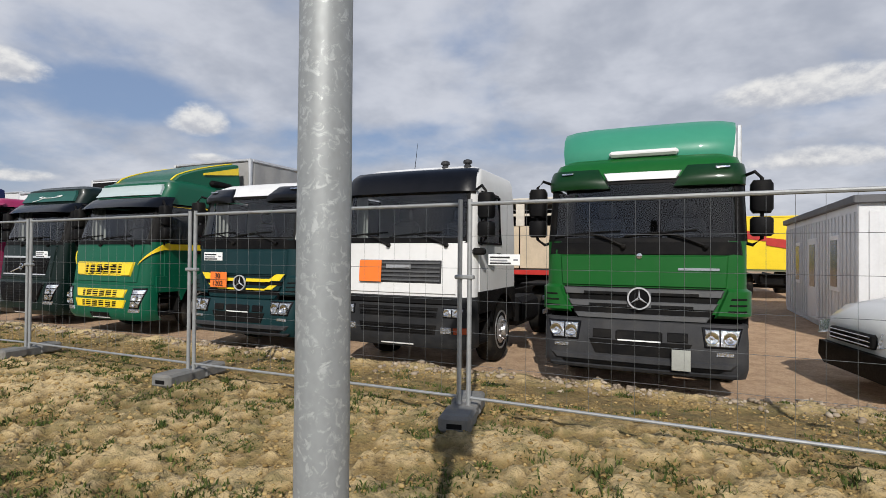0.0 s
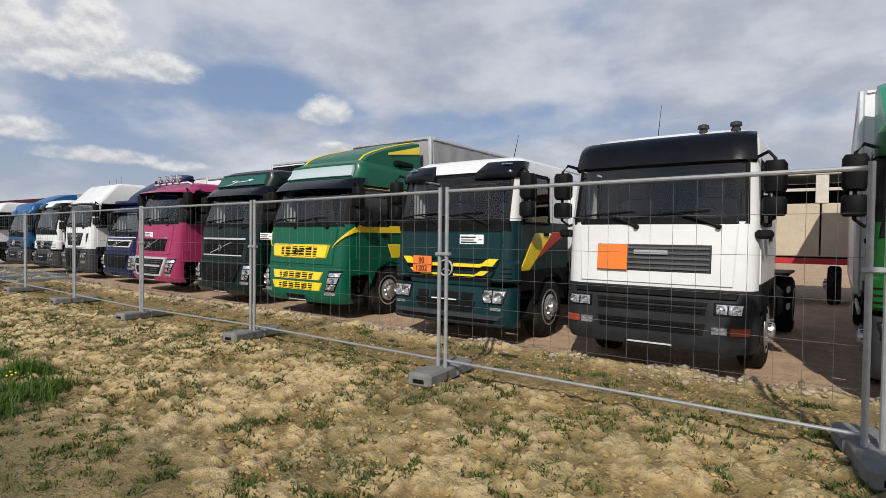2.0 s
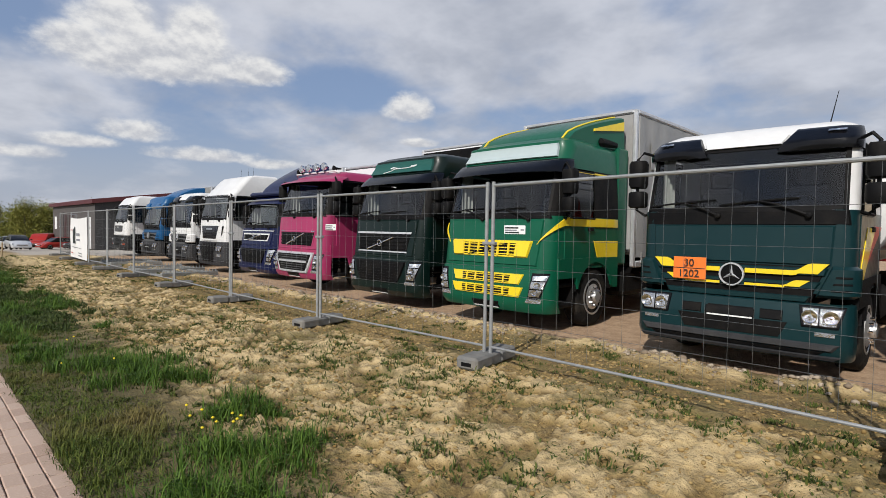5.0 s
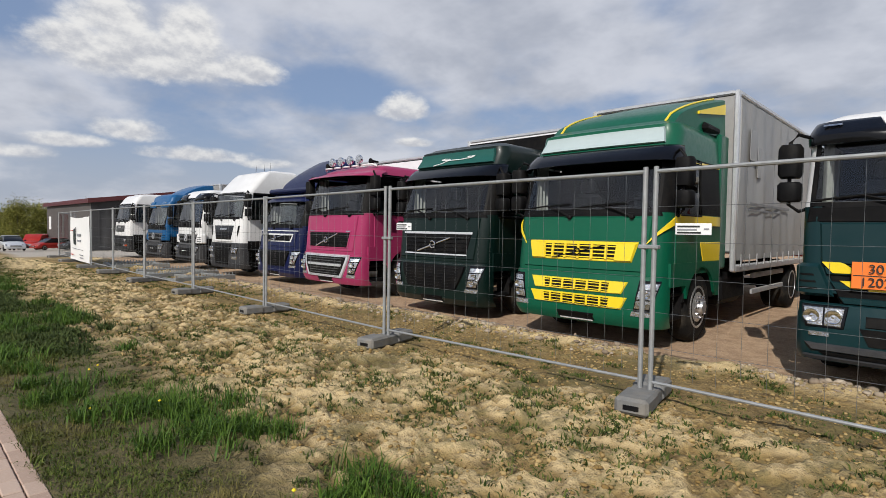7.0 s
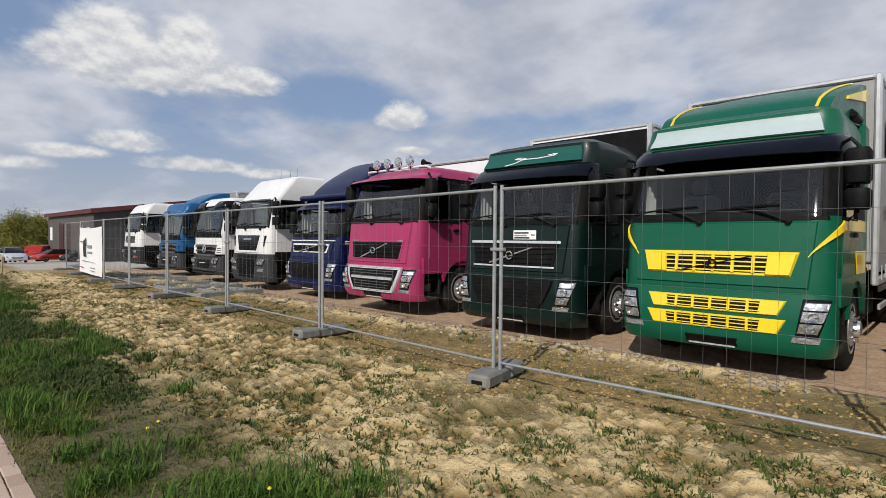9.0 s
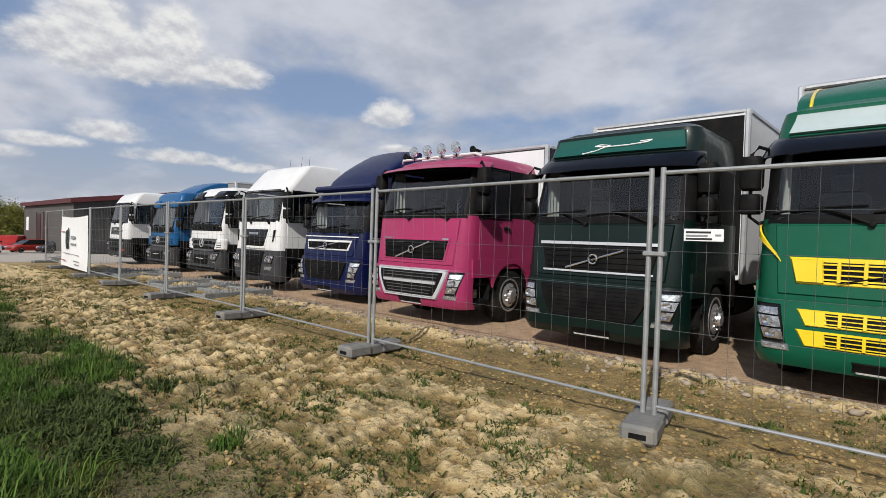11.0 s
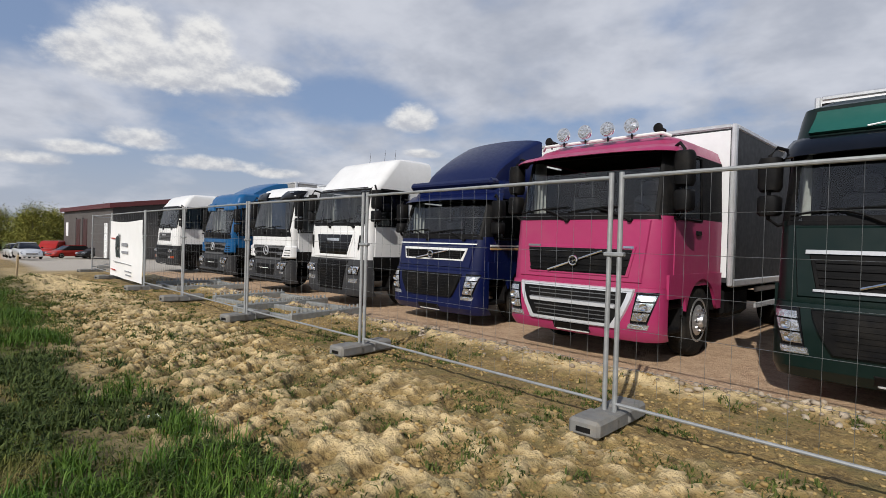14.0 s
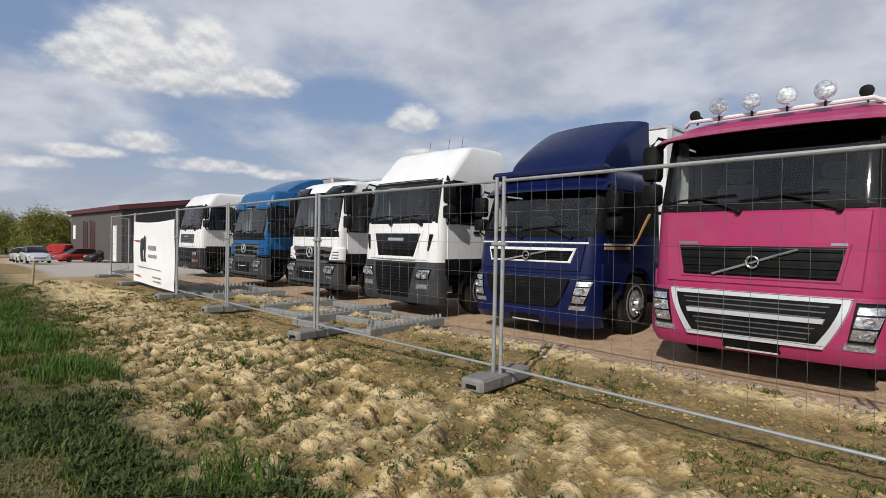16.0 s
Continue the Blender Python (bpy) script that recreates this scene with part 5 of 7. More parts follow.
def place_trucks():
    green, teal = paint("green", (0.006, 0.095, 0.014)), paint("teal", (0.045, 0.25, 0.16))
    t, sh, bs = actros("box_truck", -0.50, 6.85, green, green, 2.90, dict(low=0.27, ws0=1.84, ws1=2.60, brow=WHITE, hw=1.14, pillar=BLACK, visor=paint('visor_green', (0.003, 0.030, 0.006))), "bright green box truck with teal roof spoiler and grey bumper")
    chassis(t, 8.6, (6.6,), z=0.98)
    cargo_box(t, 2.15, 6.4, 1.0, 3.62, label="white box body")
    # broad deflector with a blunt front face
    rings = []
    for y, z, w in ((0.60, 2.91, 1.03), (0.58, 2.99, 1.04), (0.62, 3.12, 1.06), (0.76, 3.31, 1.08), (0.96, 3.44, 1.09), (1.20, 3.49, 1.09), (1.75, 3.53, 1.09)):
        rings.append([(w * p, y + 0.13 * abs(p) ** 5, z - 0.03 * abs(p) ** 8) for p in (-1, -0.96, -0.85, -0.6, -0.3, 0, 0.3, 0.6, 0.85, 0.96, 1)])
    rings.append([(p[0], 1.78, 2.91) for p in rings[-1]])
    sp = Geo().loft(rings, closed=False, caps=False).part("roof_spoiler", teal, t, "broad teal roof spoiler", 50)
    for sg in (-1, 1):
        k = 0 if sg < 0 else -1
        pts = [r[k] for r in rings]
        Geo().add(pts + [(pts[0][0], 1.78, 2.91)], [tuple(range(len(pts)))]).part("cheek", teal, sp)
    Geo().box(-0.42, 0.42, 0.47, 0.62, 2.95, 3.03, 0.03).part("light_bar", WHITE, t, "slim white bar on the roof")
    band(t, sh, 1.50, 1.53, 0.42, 0.86, 0.42, 0.86, CHROME, 0.034, "badge_bar", "slim chrome name bar")
    band(t, bs, 0.36, 0.60, 0.36, 0.56, 0.36, 0.56, mat("plate_grey", (0.33, 0.34, 0.31), 0.6), 0.075, "plate", "square grey plate on the bumper")
    Geo().lathe([(0.0, 0.035), (-0.02, 0.033), (-0.025, 0.01)], sh.front(0, 1.665, 0.02), "y", 16).part("emblem", CHROME, t, "small round emblem")

    t, sh, bs = man("tractor_unit", -3.72, 6.75, WHITE, 2.95, dict(ws0=1.85, ws1=2.58, visor=BLACK_GLOSS, hw=1.10, low=0.36, curtain=True), "white truck cab with black sun visor and orange hazard plate")
    chassis(t, 6.2, (4.9,), z=0.98)
    band(t, sh, 1.265, 1.575, -0.65, -0.27, -0.65, -0.27, ORANGE, 0.064, "hazard_plate", "blank orange hazard plate")
    for x in (0.42, 0.78):
        Geo().lathe([(2.80, 0.05), (2.83, 0.055), (2.85, 0.04), (2.87, 0.07), (2.91, 0.06), (2.925, 0.02)], (x, 0.66, 0.15), "z", 16).part("beacon", GREY, t, "small dark roof beacon")
    Geo().tube([(-0.15, 0.75, 2.94), (-0.12, 0.80, 3.42)], 0.006, 5, r1=0.002).part("antenna", BLACK, t, "thin roof antenna")
    for sg in (-1, 1):
        g = Geo().box(*sorted((sg * 1.06, sg * 1.24)), 0.12, 0.24, 1.66, 1.76, 0.03)
        g.part("kerb_mirror", BLACK, t, "small kerb mirror")
    for sg in (-1, 1):
        Geo().box(*sorted((sg * 0.55, sg * 1.14)), 4.25, 5.6, 1.04, 1.09, 0.02).part("mudguard", BLACK, t, "black mudguard")

    petrol = paint("petrol", (0.004, 0.026, 0.030))
    t, sh, bs = actros("tank_truck", -6.86, 6.95, petrol, WHITE, 2.86, dict(low=0.29, ws0=1.89, ws1=2.64, bumper_paint=petrol, louvre=petrol, hw=1.12, curtain=True, mirror=BLACK), "dark green and white tank truck with yellow stripes and hazard plate")
    chassis(t, 8.6, (6.2, 7.5), z=0.98)
    tank_body(t, (RED, YELLOW, petrol))
    for sg in (-1, 1):
        for base, thick, wide, lift in ((1.185, 0.055, 0.92, 0.060), (1.045, 0.030, 0.76, 0.045)):
            def flash(u, v, d):
                q = u if sg > 0 else 1 - u
                up = float(ramp(np.array(q), 0.60, 0.80))
                x_ = 0.13 + (wide - 0.13) * q - 0.10 * (1 - v) * up
                return sh.front(sg * x_, base + 0.35 * lift * up + v * (thick + lift * up), d)
            Geo().sheet(flash, 20, 2, 0.030, 0.044, 0.004, 0.04).part("stripe", YELLOW, t, "yellow grille stripe with a raised end")
    pl = band(t, sh, 1.07, 1.335, -0.66, -0.27, -0.66, -0.27, ORANGE, 0.085, "hazard_plate", "orange hazard plate with numbers")
    x, y, z = sh.front(-0.465, 1.20, 0.104)
    writing("number", "30", 0.125, pose(x, y, z + 0.066, 90, 0, 0), INK, pl)
    writing("number", "1202", 0.125, pose(x, y, z - 0.062, 90, 0, 0), INK, pl)
    band(pl, sh, 1.198, 1.206, -0.65, -0.28, -0.65, -0.28, INK, 0.089, "divider")
    for sg in (-1, 1):
        band(t, sh, 1.02, 1.72, 0.16, 0.40, 0.75, 1.35, YELLOW, 0.018, side=sg, label="slanting yellow door stripe")
        band(t, sh, 1.30, 1.74, 0.62, 0.80, 1.36, 1.95, RED, 0.016, side=sg, label="slanting red door stripe")
    Geo().tube([(0.75, 0.7, 2.86), (0.82, 0.75, 3.28)], 0.008, 5, r1=0.003).part("antenna", BLACK, t, "thin roof antenna")

    vgreen = paint("volvo_green", (0.003, 0.090, 0.047))
    t, sh, bs = volvo("curtain_truck", -10.68, 7.1, vgreen, 3.05, dict(style="teeth", teeth=True, gframe=YELLOW, slat=YELLOW, lightbox=mat("pale_sign", (0.42, 0.50, 0.50), 0.35, vary=0.04, scale=1.5), badge=BLACK, curtain=True), "green truck with yellow grilles and grey tarpaulin body")
    chassis(t, 9.0, (6.8,), z=0.98)
    box = cargo_box(t, 2.55, 6.6, 1.0, 3.78, hw=1.24, wall=TARP, curtain=True, label="grey curtain-sided body")
    sp = spoiler(t, 1.10, 0.75, 2.35, 3.03, 3.66, vgreen, "green roof spoiler with yellow line", 0.6)
    for sg in (-1, 1):
        def sweep(u, v, d):
            hw_, yf_, r_ = sh.at(1.65)
            end = hw_ - r_ + r_ * math.pi / 2
            q = 0.90 + (end + 0.16 - 0.90) * u
            mid = 1.36 + 0.36 * math.sin(u * math.pi / 2) ** 0.8
            return sh.front(sg * q, mid + (v - 0.5) * (0.015 + 0.13 * u), d)
        Geo().sheet(sweep, 18, 3, 0.012, 0.030, 0.004, 0.04).part("corner_sweep", YELLOW, t, "yellow line sweeping round the corner")
        band(t, sh, 1.65, 1.79, 0.52, 2.13, 0.52, 2.13, YELLOW, 0.018, side=sg, label="yellow side band")
        band(t, sh, 1.10, 1.42, 1.45, 2.13, 1.30, 2.13, YELLOW, 0.018, side=sg, label="yellow fairing panel")
        band(t, sh, 2.50, 2.53, 0.5, 2.1, 0.5, 2.1, YELLOW, 0.02, side=sg, label="thin yellow line")
        g = Geo().box(*sorted((sg * 0.98, sg * 1.13)), 2.12, 2.50, 1.0, 3.05, 0.03)
        g.part("side_fairing", vgreen, t, "green fairing behind the cab")
        pts = []
        for k in range(9):
            u = k / 8
            zz = 3.03 + 0.63 * u ** 0.6
            pts.append((sg * 1.10 * (0.86 + 0.14 * u) * 0.86, 0.75 + 1.54 * u, zz - 0.049 * (zz - 3.03) - 0.012))
        Geo().tube(pts, 0.018, 6).part("edge_line", YELLOW, sp, "yellow line along the edge")
        Geo().loft([[(sg * 0.98, 1.45, 3.25), (sg * 0.98, 1.45, 3.29), (sg * 1.04, 1.45, 3.29), (sg * 1.04, 1.45, 3.25)], [(sg * 1.06, 2.33, 3.36), (sg * 1.06, 2.33, 3.52), (sg * 1.115, 2.33, 3.52), (sg * 1.115, 2.33, 3.36)]]).part("flank_stripe", YELLOW, sp, "yellow stripe on the flank")
        Geo().box(*sorted((sg * 0.90, sg * 1.10)), 1.6, 2.2, 3.02, 3.16, 0.05).part("air_horn_box", BLACK, t, "black box on the roof side")
    grey = mat("print_faded", (0.20, 0.20, 0.20), 0.7)
    for y0, y1, z0, z1 in ((3.15, 3.55, 2.75, 3.25), (3.6, 3.8, 2.5, 3.0), (3.2, 5.9, 2.02, 2.07), (3.2, 5.2, 1.93, 1.96)):
        Geo().box(1.255, 1.262, y0, y1, z0, z1, 0.002).part("faded_print", grey if z1 - z0 < 0.2 else TARP, box, "faded print on the tarpaulin")

    dgreen = paint("dark_green", (0.0016, 0.010, 0.008))
    t, sh, bs = volvo("box_truck", -13.85, 7.35, dgreen, 3.08, dict(lightbox=paint("teal_sign", (0.012, 0.085, 0.070)), slat=BLACK, gframe=BLACK, low=0.22, curtain=True, g0=1.10, g1=1.47), "very dark green truck with teal roof sign and box body")
    chassis(t, 9.0, (6.8,), z=0.98)
    cargo_box(t, 2.25, 6.8, 1.0, 3.55, front=BLACK, label="white edged box body")
    for z0, z1, w in ((1.465, 1.505, 0.86), (1.095, 1.12, 0.78)):
        band(t, sh, z0, z1, -w, w, -w, w, SILVER, 0.045, "trim_bar", "silver grille trim bar", nu=12, nv=1)
    pts = [sh.front(s, z + 0.01, 0.065) for s, z in ((-0.45, 2.74), (-0.25, 2.77), (-0.05, 2.84), (-0.2, 2.86), (-0.28, 2.84), (-0.1, 2.82), (0.2, 2.82), (0.45, 2.84), (0.52, 2.87), (0.36, 2.86))]
    Geo().tube(pts, 0.009, 5).part("scroll_line", STICKER, t, "white scrolling line on the roof sign")

    pink = paint("pink", (0.33, 0.030, 0.105))
    t, sh, bs = volvo("box_truck", -17.45, 7.4, pink, 2.94, dict(ws0=1.88, ws1=2.74, surround=SILVER, gframe=pink, low=0.30, curtain=True, g0=1.08, g1=1.50, visor=pink, visor_low=0.05, visor_up=0.09, visor_out=0.26), "pink truck with round roof lamps and silver grille surround")
    chassis(t, 9.0, (6.2, 7.5), z=0.98)
    cargo_box(t, 2.3, 6.9, 0.98, 3.36, wall=mat("polished_panel", (0.030, 0.031, 0.034), 0.55, 0.0, 0.15, 1.0, spec=0.2), frame=ALUFRAME, front=BOXWHITE, label="polished dark grey box body")
    Geo().tube([(-0.98, 0.62, 2.93), (-0.9, 0.55, 2.97), (0.9, 0.55, 2.97), (0.98, 0.62, 2.93)], 0.024, 8).part("lamp_bar", WHITE, t, "white bar carrying the roof lamps")
    for x in (-0.55, -0.2, 0.15, 0.5):
        round_lamp(t, x, 0.50, 3.10, 0.105)
    for sg in (-1, 1):
        Geo().lathe([(0.16, 0.02), (0.02, 0.03), (-0.06, 0.065), (-0.065, 0.05)], (sg * 0.84, 0.60, 3.04), "y", 16).part("air_horn", BLACK, t, "black air horn")
        Geo().tube([(sg * 0.84, 0.63, 3.02), (sg * 0.84, 0.63, 2.94)], 0.012, 6).part("horn_bracket", BLACK, t)
    band(t, sh, 1.462, 1.49, -0.80, -0.58, -0.80, -0.58, mat("badge_grey", (0.16, 0.16, 0.17), 0.4), 0.04, "name_bar", "dark name bar")
    band(t, sh, 1.462, 1.49, 0.66, 0.80, 0.66, 0.80, CHROME, 0.04, "name_bar")

    navy = paint("navy", (0.002, 0.006, 0.045))
    t, sh, bs = volvo("box_truck", -20.9, 7.95, navy, 2.62, dict(ws0=1.58, ws1=2.28, g0=1.14, g1=1.38, gframe=mat("white_trim", (0.70, 0.70, 0.68), 0.4), low=0.2, curtain=True, visor=navy, visor_low=0.03, visor_up=0.10, visor_out=0.14), "dark blue truck with tall roof spoiler and white trim line")
    chassis(t, 9.0, (6.6,), z=0.98)
    cargo_box(t, 2.3, 6.6, 1.0, 3.5)
    spoiler(t, 1.02, 0.62, 1.95, 2.58, 3.60, navy, "tall dark blue roof spoiler", 0.66)
    Geo().box(-1.08, 1.08, 0.36, 0.62, 2.50, 2.64, 0.05).part("roof_lip", navy, t, "blue lip below the spoiler")
    gold = mat("gold_line", (0.50, 0.30, 0.12), 0.4)
    band(t, sh, 1.44, 1.462, -1.0, 1.0, -1.0, 1.0, MATS["white_trim"], 0.03, nu=12, nv=1, label="white trim line")
    for sg in (-1, 1):
        band(t, sh, 1.42, 1.45, 0.3, 1.2, 0.3, 1.2, MATS["white_trim"], 0.02, side=sg)
        band(t, sh, 1.36, 1.40, 0.3, 1.2, 0.3, 1.2, gold, 0.02, side=sg)
        band(t, sh, 1.42, 1.95, 1.2, 1.26, 1.75, 1.85, gold, 0.018, side=sg, label="gold swoosh line")

    t, sh, bs = man("tractor_unit", -24.1, 7.85, WHITE, 3.42, dict(face="new", ws0=1.86, ws1=2.68, slope=0.45, low=0.26, hw=1.16, curtain=True), "white truck cab with black trapezoid grille")
    chassis(t, 6.2, (4.9,), z=0.98)
    for x in (-0.5, 0.1, 0.5):
        Geo().tube([(x, 1.35, 3.40), (x + 0.02, 1.37, 3.75)], 0.006, 5, r1=0.003).part("antenna", BLACK, t, "thin roof antenna")

    t, sh, bs = actros("box_truck", -27.6, 8.0, WHITE, WHITE, 2.90, dict(low=0.28, ws0=1.70, ws1=2.64, curtain=True), "white truck with dark visor wings and grey bumper")
    chassis(t, 8.6, (6.6,), z=0.98)
    cargo_box(t, 2.3, 6.0, 1.0, 3.25)

    lblue = paint("mid_blue", (0.006, 0.085, 0.225))
    t, sh, bs = actros("box_truck", -31.8, 8.2, lblue, lblue, 2.92, dict(low=0.24, ws0=1.58, ws1=2.46, visor=lblue, curtain=True), "mid-blue truck with blue roof spoiler and box body")
    chassis(t, 8.6, (6.6,), z=0.98)
    cargo_box(t, 2.3, 6.0, 1.0, 3.50, wall=TARP)
    spoiler(t, 1.05, 0.8, 2.1, 2.90, 3.46, lblue, "blue roof spoiler")

    t, sh, bs = man("tractor_unit", -36.75, 8.2, WHITE, 3.10, dict(ws0=1.78, ws1=2.62, slope=0.15, low=0.3, hw=1.14), "white truck cab with battered corner panels")
    chassis(t, 6.2, (4.9,), z=0.98)


place_trucks()


# ---- lamp post beside the walk ----
def spangle():
    m = bpy.data.materials.new("zinc_spangle")
    m.use_nodes = True
    n = Nodes(m.node_tree)
    co = n.n("ShaderNodeTexCoord").outputs["Object"]
    x, y, z = n.xyz(co)
    v = n.n("ShaderNodeTexVoronoi")
    n.link(n.vec(x, y, n.math("MULTIPLY", z, 0.6)), v.inputs["Vector"])
    v.inputs["Scale"].default_value = 85.0
    f = n.noise(co, 55.0, 5.0, 0.65, 1.0)
    col = n.mix(n.step(f, 0.52, 0.66), (0.30, 0.315, 0.315), (0.50, 0.52, 0.51))
    col = n.mix(n.math("MULTIPLY", n.step(v.outputs["Distance"], 0.1, 0.7), 0.35), col, (0.36, 0.38, 0.385))
    p = n.n("ShaderNodeBsdfPrincipled")
    n.link(col, p.inputs["Base Color"])
    p.inputs["Metallic"].default_value = 0.35
    n.put(p.inputs["Roughness"], n.step(f, 0.3, 0.8, 0.6, 0.42))
    out = n.n("ShaderNodeOutputMaterial")
    n.link(p.outputs[0], out.inputs[0])
    return m


def lamp_post():
    t = tagged(empty("lamp_post", -0.540, 0.726, 0.0), "grey galvanised steel lamp post with mottled zinc", "lamp post")
    z = spangle()
    Geo().tube([(0, 0, -0.05), (0, 0, 5.5)], 0.0475, 28, r1=0.036).part("mast", z, t)
    Geo().box(-0.16, 0.16, 0.05, 0.055, 2.28, 2.86, 0.01).part("sign_plate", STICKER, t, "upright plate high on the mast")
    Geo().box(-0.12, 0.12, -0.55, 0.12, 5.45, 5.56, 0.04).part("lamp_head", GREY, t, "flat grey lamp head")


lamp_post()


# ---- banner on the fence ----
def banner():
    (x1, y1), (x0, y0) = POSTS[9], POSTS[10]
    m = tagged(empty("banner", x0, y0, 0.0, math.degrees(math.atan2(y1 - y0, x1 - x0))), "white printed banner tied to the site fence", "banner")
    ln = math.hypot(x1 - x0, y1 - y0)

    def fn(u, v, d):
        sag = 0.03 * math.sin(u * 9.0) * (1 - v) + 0.015 * math.sin(v * 8 + u * 4)
        return (0.12 + (ln - 0.14) * u, -0.05 - d + sag * 0.5, 0.12 + 1.66 * v - 0.05 * math.sin(u * 3.1) * v)
    cloth = Geo().sheet(fn, 24, 12, -0.004, 0.0, 0.001, 0.001).part("cloth", mat("banner_cloth", (0.80, 0.80, 0.79), 0.6, vary=0.03, scale=2), m)
    ink, grey = mat("print_dark", (0.02, 0.03, 0.03), 0.6), mat("print_grey", (0.25, 0.26, 0.28), 0.6)

    def mark(pts, material, name):
        g = Geo()
        k = len(pts)
        g.add([(x, -0.085, z) for x, z in pts] + [(x, -0.070, z) for x, z in pts], [tuple(range(k))] + [(i, (i + 1) % k, k + (i + 1) % k, k + i) for i in range(k)])
        g.part(name, material, cloth)
    # plain shapes for the emblem, bars for the lines of print
    mark([(1.05, 1.28), (1.32, 1.34), (1.36, 1.10), (1.18, 0.98), (1.30, 0.72), (1.12, 0.70), (1.02, 0.96)], ink, "emblem")
    mark([(1.42, 1.40), (1.52, 1.36), (1.50, 0.86), (1.58, 0.70), (1.42, 0.72)], ink, "emblem")
    for x, z, w, h in ((1.85, 1.04, 0.65, 0.10), (1.85, 0.84, 0.75, 0.07)):
        mark([(x, z), (x + w, z), (x + w, z + h), (x, z + h)], grey, "print_bar")
    for x, z, w in ((0.35, 1.24, 0.5), (0.4, 0.30, 0.55), (2.3, 0.34, 0.7), (2.4, 0.24, 0.6)):
        mark([(x, z), (x + w, z), (x + w, z + 0.03), (x, z + 0.03)], RED if x < 1 else grey, "print_bar")
    mark([(0.7, 0.56), (3.0, 0.54), (3.0, 0.555), (0.7, 0.575)], grey, "print_bar")


banner()


# ---- steel racks lying in the yard ----
def rack(x, y, rz):
    t = tagged(empty("steel_rack", x, y, GZ, rz), "grey galvanised steel rack with upright prongs lying on the ground", "rack", "steel racks on the ground")
    zinc = mat("dull_zinc", (0.26, 0.27, 0.26), 0.6, 0.3, 0.2, 10, dirt=0.3)
    for yy in (-0.85, 0.85):
        g = Geo().box(-0.9, 0.9, yy - 0.06, yy + 0.06, 0.05, 0.19, 0.015)
        beam = g.part("beam", zinc, t)
        for k in range(17):
            xx = -0.84 + 0.105 * k
            Geo().box(xx - 0.012, xx + 0.012, yy - 0.02, yy + 0.02, 0.185, 0.25, 0.006).part("prong", zinc, beam)
    for xx in (-0.82, 0.0, 0.82):
        Geo().box(xx - 0.06, xx + 0.06, -0.79, 0.79, 0.03, 0.15, 0.015).part("cross_beam", zinc, t)


rack(-22.95, 6.35, 98)
rack(-24.75, 6.65, 95)
rack(-29.0, 6.7, 88)


